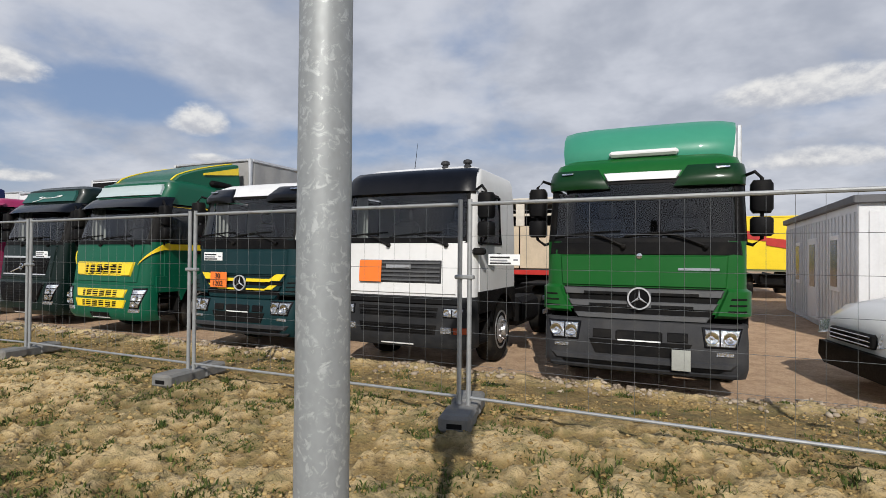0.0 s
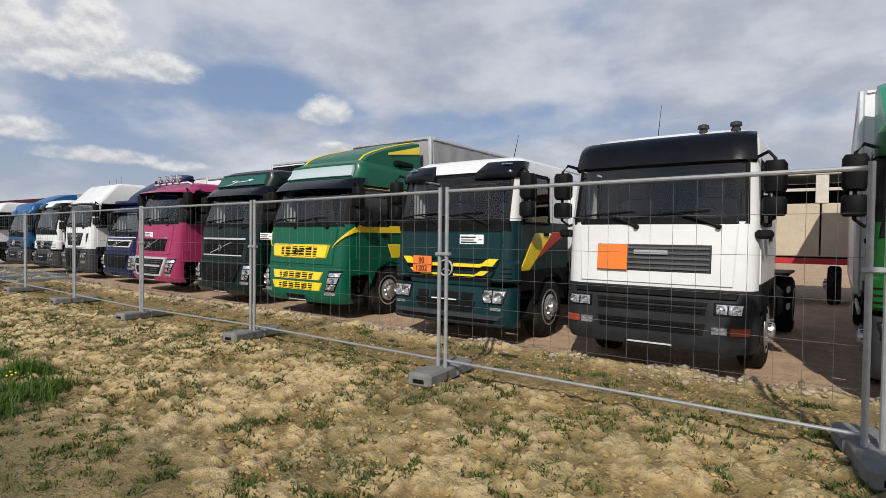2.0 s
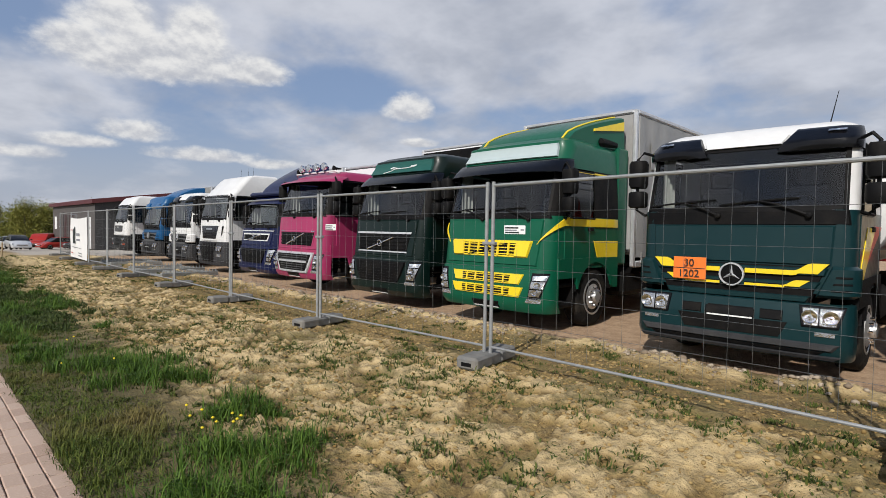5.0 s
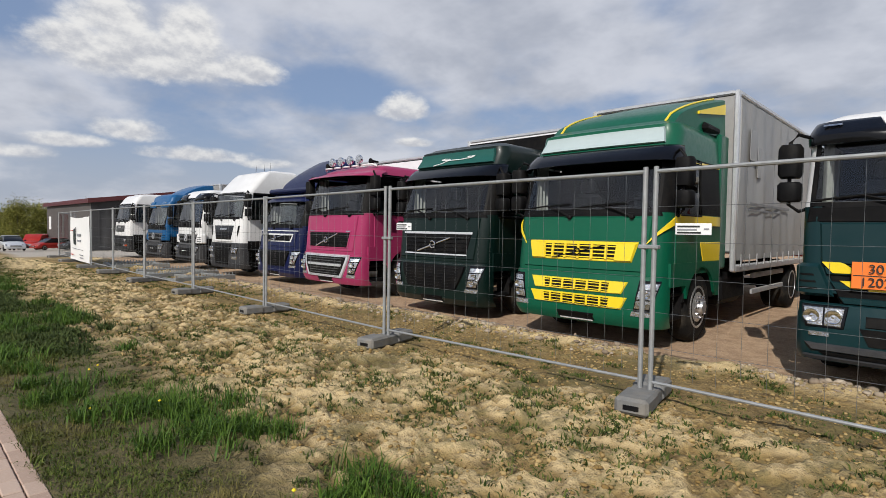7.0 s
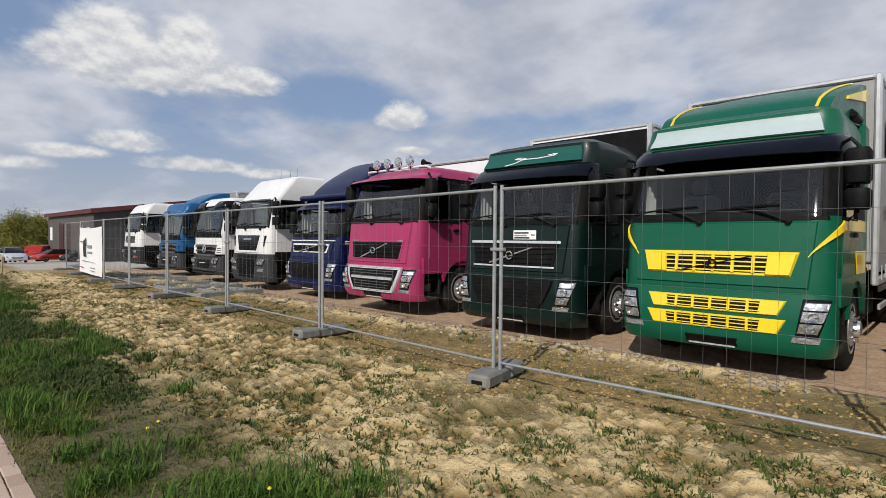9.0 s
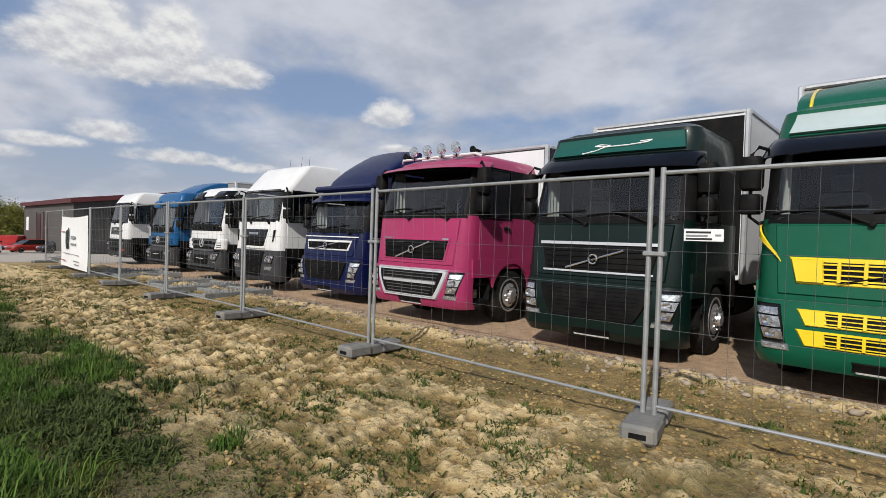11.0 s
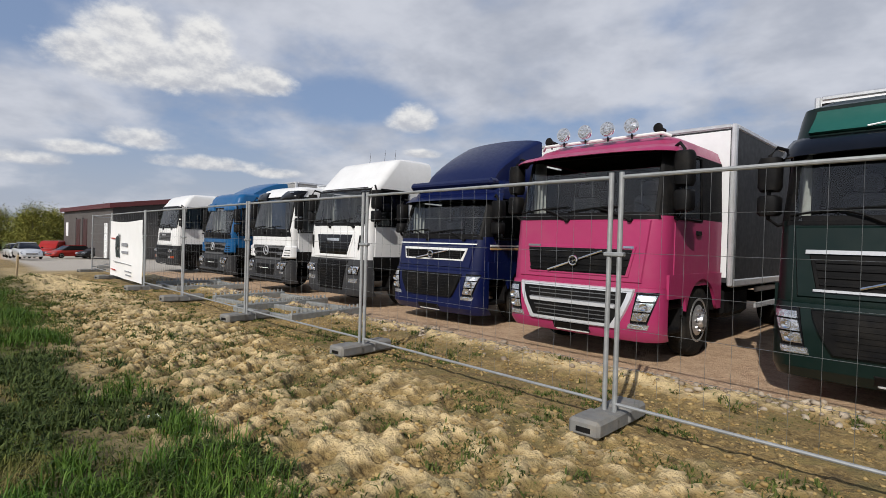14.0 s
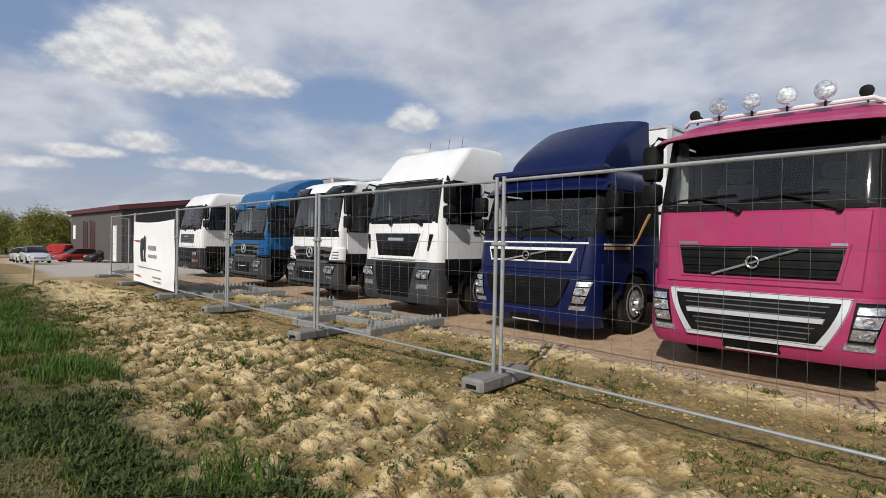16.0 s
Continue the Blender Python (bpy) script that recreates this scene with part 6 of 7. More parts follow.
# ---- cars, van and vehicles behind ----
def car(name, x, y, rz, body, label, ln=4.2, hw=0.86, h=1.45, nose=0.95, van=False, category="car"):
    """A small car or van; its front looks along -y."""
    t = tagged(empty(name, x, y, (GZ if x > -40 else float(far_fall(np.array(x)))), rz), label, category)
    hood = 0.74 if not van else 1.05
    belt = 0.92 if not van else 1.22
    secs = [(0.0, 0.80, 0.30, hood * 0.72), (0.06, 0.92, 0.24, hood * 0.86), (0.25, 0.98, 0.22, hood), (nose, 1.0, 0.22, belt), (ln - 0.35, 1.0, 0.22, belt + 0.04), (ln - 0.08, 0.97, 0.26, belt), (ln, 0.88, 0.36, belt - 0.10)]

    def ring(yy, k, z0, z1):
        w = hw * k
        side = [(w * 0.92, z0), (w, z0 + 0.10), (w, z0 + (z1 - z0) * 0.55), (w * 0.97, z1 - 0.10), (w * 0.88, z1 - 0.02), (w * 0.45, z1 + 0.02)]
        pts = side + [(-a, b) for a, b in side[::-1]]
        bow = [0.10 * (1 - (abs(a) / hw)) if yy < 0.3 else 0.0 for a, _ in pts]
        return [(a, yy - q, b) for (a, b), q in zip(pts, bow)]
    shell = Geo().loft([ring(*s) for s in secs]).part("body", body, t, "", 40)
    roof0, roof1 = nose + (0.75 if not van else 0.8), ln - (0.55 if not van else 0.08)
    gs = [(nose - 0.05, 0.90, belt + 0.01), (roof0, 0.74 if not van else 0.90, h - 0.03), (roof0 + 0.4, 0.74 if not van else 0.92, h), (roof1 - 0.3, 0.74 if not van else 0.92, h - 0.01), (roof1, 0.72 if not van else 0.90, h - 0.08), (ln - 0.12 if not van else ln - 0.02, 0.86, belt + 0.02)]
    rings = []
    for yy, k, z1 in gs:
        rings.append([(hw * 0.93, yy, belt - 0.02), (hw * (0.93 + k) / 2, yy, (belt + z1) / 2), (hw * k, yy, max(z1 - 0.05, belt)), (hw * k * 0.8, yy, z1), (-hw * k * 0.8, yy, z1), (-hw * k, yy, max(z1 - 0.05, belt)), (-hw * (0.93 + k) / 2, yy, (belt + z1) / 2), (-hw * 0.93, yy, belt - 0.02)])
    Geo().loft(rings).part("cabin", body if van else BLACK_GLOSS, t, "glazed cabin" if not van else "panelled body", 40)
    if not van:
        Geo().box(-hw * 0.70, hw * 0.70, roof0 + 0.02, roof1 - 0.02, h - 0.02, h + 0.015, 0.02).part("roof", body, t)
    else:
        g = Geo()
        g.loft([[(-hw * 0.82, nose + 0.02, belt + 0.04), (hw * 0.82, nose + 0.02, belt + 0.04), (hw * 0.80, nose + 0.04, belt + 0.05), (-hw * 0.80, nose + 0.04, belt + 0.05)], [(-hw * 0.78, roof0 - 0.06, h - 0.16), (hw * 0.78, roof0 - 0.06, h - 0.16), (hw * 0.76, roof0 - 0.04, h - 0.15), (-hw * 0.76, roof0 - 0.04, h - 0.15)]]).part("windscreen", BLACK_GLOSS, t, "dark raked windscreen")
    for sg in (-1, 1):
        for yy in (0.78, ln - 0.75):
            r = 0.31 if not van else 0.34
            w = Geo().lathe([(-0.1, r * 0.6), (-0.1, r * 0.9), (-0.06, r), (0.06, r), (0.1, r * 0.9), (0.1, r * 0.6)], (sg * (hw - 0.09), yy, r), n=20).part("wheel", RUBBER, t)
            Geo().lathe([(sg * 0.06, r * 0.62), (sg * 0.104, r * 0.60), (sg * 0.09, r * 0.2), (sg * 0.1, 0.03)], (sg * (hw - 0.09), yy, r), n=16).part("rim", ALU, w)
        x0, x1 = sorted((sg * hw * 0.55, sg * hw * 0.93))
        z0 = hood * (0.66 if not van else 0.60)
        Geo().loft([[(x0, 0.0, z0), (x1, 0.14, z0 + 0.05), (x1, 0.30, z0 + 0.20), (x0 + sg * 0.02, 0.05, z0 + 0.15)], [(x0, -0.075, z0), (x1, 0.07, z0 + 0.06), (x1 + sg * 0.02, 0.34, z0 + 0.26), (x0 + sg * 0.02, -0.04, z0 + 0.17)]]).part("headlight", LENS, t, "clear headlight")
        Geo().box(x0, x1, ln - 0.03, ln + 0.012, belt - 0.30, belt - 0.14, 0.02).part("tail_light", RED, t, "red tail light")
        a, b = sorted((sg * (hw + 0.02), sg * (hw + 0.18)))
        Geo().box(a, b, nose + 0.25, nose + 0.36, belt + 0.02, belt + (0.32 if van else 0.16), 0.04).part("door_mirror", BLACK, t)
    Geo().box(-hw * 0.5, hw * 0.5, -0.115, -0.03, hood * 0.58, hood * 0.74, 0.02).part("grille", BLACK, t, "dark grille")
    for k in range(3):
        zz = hood * (0.60 + 0.05 * k)
        Geo().box(-hw * 0.48, hw * 0.48, -0.13, -0.10, zz, zz + 0.02, 0.006).part("grille_bar", CHROME, t, "chrome grille bar")
    Geo().loft([[(-hw * 0.80, -0.06, 0.24), (hw * 0.80, -0.06, 0.24), (hw * 0.99, 0.30, 0.24), (-hw * 0.99, 0.30, 0.24)], [(-hw * 0.82, -0.12, 0.36), (hw * 0.82, -0.12, 0.36), (hw * 1.01, 0.30, 0.36), (-hw * 1.01, 0.30, 0.36)], [(-hw * 0.82, -0.11, hood * 0.52), (hw * 0.82, -0.11, hood * 0.52), (hw * 1.01, 0.30, hood * 0.52), (-hw * 1.01, 0.30, hood * 0.52)]]).part("front_bumper", BLACK if van else body, t, "front bumper")
    Geo().box(-hw * 0.9, hw * 0.9, ln - 0.06, ln + 0.05, 0.30, 0.52, 0.04).part("rear_bumper", BLACK if van else body, t, "rear bumper")


car("van", 1.95, 8.15, -78, WHITE, "white panel van with dark bumper and chrome grille bars", 5.2, 0.96, 2.3, 1.0, True, "van")
car("car", -73.0, 8.8, 92, SILVER, "silver hatchback parked on the concrete apron")
car("car", -81.0, 9.0, 90, paint("pale_grey", (0.45, 0.46, 0.46)), "pale grey estate car parked on the concrete apron")
car("car", -89.0, 9.6, 90, SILVER, "silver car parked further down the apron")
car("car", -86.7, 12.2, 20, paint("red", (0.34, 0.02, 0.015)), "red car parked nose-out on the apron")
car("car", -84.4, 14.6, 15, paint("dark", (0.012, 0.012, 0.014)), "black car parked by the hall")
car("car", -92.0, 13.2, 10, paint("red", (0.34, 0.02, 0.015)), "red car parked beyond the others")
car("pickup", -97.0, 13.0, 60, paint("red", (0.34, 0.02, 0.015)), "long red vehicle standing across the apron", 6.5, 1.1, 2.1, 1.4, True, "vehicle")


# ---- office cabin, hall, vehicles behind the row ----
def office():
    t = tagged(empty("office_cabin", 2.95, 12.5, GZ), "white corrugated office cabin with framed windows", "cabin")
    pan = mat("cabin_panel", (0.68, 0.69, 0.70), 0.5, vary=0.05, scale=2, dirt=0.12)
    wall = Geo().box(0.03, 7.0, 0.03, 7.9, 0.0, 2.72, 0.02).part("wall", pan, t)
    for k in range(26):
        yy = 0.2 + 0.3 * k
        Geo().box(0.008, 0.03, yy, yy + 0.15, 0.12, 2.55, 0.006).part("rib", pan, wall)
    for k in range(20):
        xx = 0.2 + 0.33 * k
        Geo().box(xx, xx + 0.16, 0.008, 0.03, 0.12, 2.55, 0.006).part("rib", pan, wall)
    Geo().box(-0.06, 7.1, -0.06, 8.0, 2.70, 2.86, 0.02).part("roof", mat("cabin_roof", (0.10, 0.10, 0.105), 0.6), t, "dark roof edge")
    frame = mat("cabin_frame", (0.80, 0.80, 0.80), 0.45, vary=0.03)
    for y0, y1, z0, z1 in ((1.2, 1.95, 0.95, 2.15), (5.3, 6.0, 0.95, 2.1)):
        w = Geo().box(-0.03, 0.02, y0, y1, z0, z1, 0.01).part("window", frame, t, "white framed window")
        Geo().box(-0.036, -0.028, y0 + 0.1, y1 - 0.1, z0 + 0.1, z1 - 0.1, 0.003).part("pane", BLACK_GLOSS, w)
    d = Geo().box(-0.03, 0.02, 3.3, 4.2, 0.15, 2.15, 0.01).part("door", frame, t, "white cabin door")
    Geo().box(-0.036, -0.028, 3.45, 4.05, 0.95, 2.0, 0.003).part("pane", BLACK_GLOSS, d)
    for x0, x1 in ((0.55, 1.75), (4.0, 5.2)):
        w = Geo().box(x0, x1, -0.03, 0.02, 0.85, 2.2, 0.01).part("window", frame, t, "white framed window")
        Geo().box(x0 + 0.12, x1 - 0.12, -0.036, -0.028, 1.0, 2.08, 0.003).part("pane", BLACK_GLOSS, w)


office()


def hall():
    t = tagged(empty("hall", -77.0, 16.0, -1.33), "dark grey metal hall with dark red roof edge", "hall")
    t.matrix_basis = t.matrix_basis @ Matrix.Scale(1.77, 4)
    dark = mat("hall_panel", (0.030, 0.029, 0.031), 0.6, vary=0.15, scale=0.6, dirt=0.1)
    front = mat("hall_front", (0.085, 0.075, 0.070), 0.6, vary=0.12, scale=0.6)
    red = mat("hall_red", (0.085, 0.014, 0.016), 0.5, vary=0.1, scale=0.8)
    g = Geo()
    # x runs west from the corner, y north; the gable rises to the north
    prof = [(0.0, 0.0), (0.0, 3.0), (11.0, 4.5), (22.0, 3.0), (22.0, 0.0)]
    rings = [[(x, y, z) for y, z in prof] for x in (-13.5, 0.0)]
    g.loft(rings)
    wall = g.part("wall", dark, t)
    Geo().box(-13.5, 0.02, -0.03, -0.004, 0.0, 2.98, 0.01).part("front_cladding", front, wall, "brownish grey front cladding")
    for s in (-1, 1):
        y0, y1 = (-0.25, 11.0) if s < 0 else (11.0, 22.25)
        za, zb = (2.97, 4.55) if s < 0 else (4.55, 2.97)
        Geo().loft([[(-13.8, y0, za), (-13.8, y1, zb), (-13.8, y1, zb + 0.28), (-13.8, y0, za + 0.28)], [(0.35, y0, za), (0.35, y1, zb), (0.35, y1, zb + 0.28), (0.35, y0, za + 0.28)]]).part("roof", red, t, "dark red roof edge")
    for x0 in (-9.2, -7.2):
        d = Geo().box(x0, x0 + 1.1, -0.07, -0.02, 0.02, 2.4, 0.01).part("door", mat("hall_door", (0.05, 0.02, 0.02), 0.5), t, "dark red door")
        Geo().box(x0 - 0.08, x0, -0.09, -0.02, 0.0, 2.5, 0.01).part("frame", dark, d)
    Geo().box(-12.6, -11.9, -0.06, -0.03, 1.2, 2.2, 0.005).part("notice_board", STICKER, t, "white notice board")
    Geo().box(-1.6, -0.9, -0.08, -0.03, 0.0, 2.1, 0.01).part("door", STICKER, t, "white door")
    for k in range(20):
        Geo().box(0.0, 0.025, 0.4 + 1.08 * k, 0.5 + 1.08 * k, 0.0, 3.0, 0.005).part("seam", dark, wall)


hall()


def flat_trailer():
    t = tagged(empty("trailer", -6.2, 17.0, GZ), "beige drop-side trailer with raised roof frame", "trailer")
    beige = mat("beige_boards", (0.52, 0.43, 0.31), 0.6, vary=0.12, scale=2.0, dirt=0.2)
    frame = mat("pale_frame", (0.56, 0.52, 0.44), 0.6)
    for k in range(5):
        x0 = -6.5 + 2.6 * k
        Geo().box(x0, x0 + 2.56, 0.0, 0.05, 1.25, 2.62, 0.015).part("side_board", beige, t)
        Geo().box(x0 - 0.14, x0 + 0.14, -0.02, 0.06, 2.62, 3.35, 0.01).part("stanchion", frame, t)
        Geo().box(x0 + 0.14, x0 + 2.46, 0.0, 0.04, 2.94, 3.02, 0.01).part("slat", frame, t)
    Geo().box(-6.5, 6.5, 0.06, 2.5, 1.05, 1.25, 0.02).part("deck", CHASSIS, t)
    Geo().box(-6.5, 6.5, -0.05, -0.01, 1.05, 1.20, 0.01).part("edge_rail", RED, t, "dark red edge rail")
    Geo().box(-6.5, 6.5, -0.04, 2.5, 3.35, 3.52, 0.02).part("roof", frame, t, "pale roof edge")
    # black sheet supplies the interior shade behind the trailer's openings
    Geo().box(-6.4, 6.4, 2.4, 2.46, 1.25, 3.34, 0.02).part("far_wall", BLACK, t, "black far side standing in for the shaded interior")
    for yy in (-4.6, -3.2, 4.2):
        wheel(t, yy, 0.5, -1)


flat_trailer()


def yellow_truck():
    t = tagged(empty("box_truck", 3.2, 24.5, GZ), "yellow box truck with red stripes", "truck")
    chassis(t, 7.5, (1.2, 5.5), tank=False)
    b = cargo_box(t, 0.0, 7.0, 1.2, 3.3, wall=YELLOW, frame=YELLOW, label="yellow box body")
    for k, (x0, x1, z0, z1) in enumerate(((-1.2, -0.3, 2.3, 2.75), (-0.3, 0.5, 2.0, 2.45), (0.5, 1.2, 1.75, 2.2))):
        Geo().loft([[(x0, -0.02, z1), (x0, -0.02, z1 - 0.3), (x0, 0.0, z1 - 0.3), (x0, 0.0, z1)], [(x1, -0.02, z0 + 0.35), (x1, -0.02, z0), (x1, 0.0, z0), (x1, 0.0, z0 + 0.35)]]).part("stripe", RED, b, "red stripe")


yellow_truck()
t_, sh_, bs_ = man("tractor_unit", -5.4, 20.5, WHITE, 2.9, dict(ws0=1.8, ws1=2.5, hw=1.1), "white truck cab standing behind the row")
chassis(t_, 5.5, (4.4,))


# ---- stake and far trees ----
tagged(Geo().tube([(-32.0, 2.95, -0.05), (-31.7, 2.95, 0.75)], 0.03, 7).part("wooden_stake", mat("stake_wood", (0.42, 0.32, 0.20), 0.9, bump=0.002)), "leaning wooden stake in the soil", "stake")


def leaf_material():
    m = bpy.data.materials.new("spring_leaves")
    m.use_nodes = True
    n = Nodes(m.node_tree)
    r = n.n("ShaderNodeNewGeometry").outputs["Random Per Island"]
    col = n.mix(r, (0.11, 0.115, 0.022), (0.28, 0.255, 0.055))
    o = n.n("ShaderNodeObjectInfo").outputs["Random"]
    col = n.mix(n.math("MULTIPLY", o, 0.5), col, (0.10, 0.14, 0.03))
    p = n.n("ShaderNodeBsdfPrincipled")
    n.link(col, p.inputs["Base Color"])
    p.inputs["Roughness"].default_value = 0.8
    p.inputs["Specular IOR Level"].default_value = 0.2
    out = n.n("ShaderNodeOutputMaterial")
    n.link(p.outputs[0], out.inputs[0])
    return m


def tree(seed, leaf, bark):
    rnd = random.Random(seed)
    t = tagged(empty("tree", 0, 0, 0), "leafy spring tree with yellow-green crown", "tree", "far trees")
    h = 10.0
    g = Geo().tube([(0, 0, -0.2), (0.1, 0.05, 1.5), (0.0, 0.1, 3.5), (0.2, 0, 6.0), (0.1, 0, 8.5)], 0.28, 8, r1=0.05)
    tips = []
    for k in range(9):
        a, z = k * 2.4 + rnd.random(), 0.6 + 0.8 * k
        ln = (3.4 - 0.25 * k) * (0.8 + 0.4 * rnd.random())
        tip = (ln * math.cos(a), ln * math.sin(a), z + ln * 0.55)
        g.tube([(0.1, 0, z), (tip[0] * 0.5, tip[1] * 0.5, z + ln * 0.2), tip], 0.10, 5, r1=0.02)
        tips += [tip, (tip[0] * 0.6, tip[1] * 0.6, z + ln * 0.35)]
    tips += [(0.1, 0, 9.0), (0.5, 0.3, 8.0), (-0.5, -0.2, 7.5)]
    g.part("trunk", bark, t)
    v, f = [], []
    for tip in tips:
        for _ in range(300):
            d = Vector((rnd.gauss(0, 1.0), rnd.gauss(0, 1.0), rnd.gauss(0, 0.8)))
            c = Vector(tip) + d
            a = Vector((rnd.uniform(-1, 1), rnd.uniform(-1, 1), rnd.uniform(-1, 1))).normalized() * rnd.uniform(0.10, 0.21)
            b = a.cross(Vector((rnd.uniform(-1, 1), rnd.uniform(-1, 1), 1))).normalized() * a.length * 0.7
            k = len(v)
            v += [c - a, c - b, c + a, c + b]
            f.append((k, k + 1, k + 2, k + 3))
    me = bpy.data.meshes.new("crown")
    me.from_pydata([tuple(p) for p in v], [], f)
    me.materials.append(leaf)
    ob = new("crown", me)
    ob.parent = t
    return t


def trees():
    leaf, bark = leaf_material(), mat("bark", (0.10, 0.08, 0.06), 0.95)
    kinds = [tree(s, leaf, bark) for s in (1, 2, 3)]
    rnd = random.Random(5)
    spots = [(-135 + rnd.uniform(-14, 14), -18 + 1.7 * k + rnd.uniform(-1, 1)) for k in range(34)] + [(-150, 50), (-140, 40), (-20, 95), (-12, 100), (8, 90)]
    for k, (x, y) in enumerate(spots):
        m = pose(x, y, float(far_fall(np.array(x))), 0, 0, rnd.uniform(0, 360)) @ Matrix.Scale(rnd.uniform(0.58, 0.82) * (1.0 if y < 60 else 0.62), 4)
        if k < 3:
            kinds[k].matrix_basis = m
        else:
            c = copy_thing(kinds[k % 3], m)
            c.matrix_basis = m


trees()


# ---- paving, grass, clods ----
def paving():
    pave = tagged(new("paving"), "pinkish concrete block paving of the footpath", "paving", kind="structure")
    m = bpy.data.materials.new("paver")
    m.use_nodes = True
    n = Nodes(m.node_tree)
    co = n.n("ShaderNodeTexCoord").outputs["Object"]
    r = n.n("ShaderNodeObjectInfo").outputs["Random"]
    q = n.n("ShaderNodeNewGeometry").outputs["Random Per Island"]
    f = n.noise(co, 60.0, 5.0, 0.65)
    col = n.mix(n.math("FRACT", n.math("ADD", r, q)), (0.36, 0.25, 0.19), (0.50, 0.37, 0.29))
    col = n.mix(n.step(f, 0.45, 0.75, 0.0, 0.5), col, (0.55, 0.44, 0.35))
    p = n.n("ShaderNodeBsdfPrincipled")
    n.link(col, p.inputs["Base Color"])
    p.inputs["Roughness"].default_value = 0.9
    out = n.n("ShaderNodeOutputMaterial")
    n.link(p.outputs[0], out.inputs[0])
    me = Geo().box(-0.097, 0.097, -0.047, 0.047, -0.05, 0.0, 0.006).mesh("brick")
    me.materials.append(m)
    rest = Geo()
    rnd = random.Random(3)
    for j in range(20):
        y = 0.80 - 0.1 * j
        for i in range(150):
            x = -27.0 + 0.2 * i + (0.1 if j % 2 else 0.0)
            z = rnd.uniform(-0.003, 0.003)
            if -17.2 < x < -6.2 and j < 5:
                ob = new("brick", me)
                ob.matrix_basis = pose(x, y, z, rnd.uniform(-0.8, 0.8), rnd.uniform(-0.8, 0.8), rnd.uniform(-0.6, 0.6))
                ob.parent = pave
            elif j < 12:
                rest.box(x - 0.097, x + 0.097, y - 0.047, y + 0.047, -0.05, z, 0.006)
    r = rest.part("bricks", m, pave)
    tagged(r, kind="stuff")


paving()


def stuff(name, verts, faces, material, label, category):
    me = bpy.data.meshes.new(name)
    n, k = len(verts), faces.shape[1]
    me.vertices.add(n)
    me.vertices.foreach_set("co", verts.astype(np.float32).ravel())
    me.loops.add(faces.size)
    me.loops.foreach_set("vertex_index", faces.astype(np.int32).ravel())
    me.polygons.add(len(faces))
    me.polygons.foreach_set("loop_start", np.arange(0, faces.size, k))
    me.update(calc_edges=True)
    me.materials.append(material)
    return tagged(new(name, me), label, category, kind="stuff")


def island_mat(name, a, b, rough=0.8, c=None):
    m = bpy.data.materials.new(name)
    m.use_nodes = True
    n = Nodes(m.node_tree)
    r = n.n("ShaderNodeNewGeometry").outputs["Random Per Island"]
    col = n.mix(r, a, b)
    co = n.n("ShaderNodeTexCoord").outputs["Object"]
    if c:
        col = n.mix(n.step(n.noise(co, 1.1, 4.0), 0.48, 0.68), col, c)
    col = n.mix(n.math("MULTIPLY", n.noise(co, 60.0, 4.0), 0.35), col, tuple(v * 0.5 for v in a))
    p = n.n("ShaderNodeBsdfPrincipled")
    n.link(col, p.inputs["Base Color"])
    p.inputs["Roughness"].default_value = rough
    p.inputs["Specular IOR Level"].default_value = 0.2
    out = n.n("ShaderNodeOutputMaterial")
    n.link(p.outputs[0], out.inputs[0])
    return m


def blades(rng, x, y, per, length, width, spread, lean):
    """Bent blades of grass in tufts at x, y."""
    n = len(x) * per
    bx = np.repeat(x, per) + rng.normal(0, spread, n)
    by = np.repeat(y, per) + rng.normal(0, spread, n)
    bz = ground_height(bx, by) - 0.01
    ln = np.repeat(length, per) * rng.uniform(0.5, 1.15, n)
    a = rng.uniform(0, 2 * np.pi, n)
    tilt = rng.uniform(0.1, lean, n)
    ux, uy = np.cos(a), np.sin(a)
    w = width * rng.uniform(0.6, 1.3, n)
    px, py = -uy * w, ux * w
    mid = 0.55
    mx, my, mz = bx + ux * ln * tilt * 0.35, by + uy * ln * tilt * 0.35, bz + ln * mid
    tx, ty, tz = bx + ux * ln * tilt, by + uy * ln * tilt, bz + ln * (1 - 0.35 * tilt)
    v = np.stack([np.stack([bx - px, by - py, bz], 1), np.stack([bx + px, by + py, bz], 1), np.stack([mx + px * 0.8, my + py * 0.8, mz], 1), np.stack([mx - px * 0.8, my - py * 0.8, mz], 1), np.stack([tx, ty, tz], 1)], 1)
    i = np.arange(n)[:, None] * 5
    f = np.concatenate([i + np.array([[0, 1, 2]]), i + np.array([[0, 2, 3]]), i + np.array([[3, 2, 4]])])
    return v.reshape(-1, 3), f


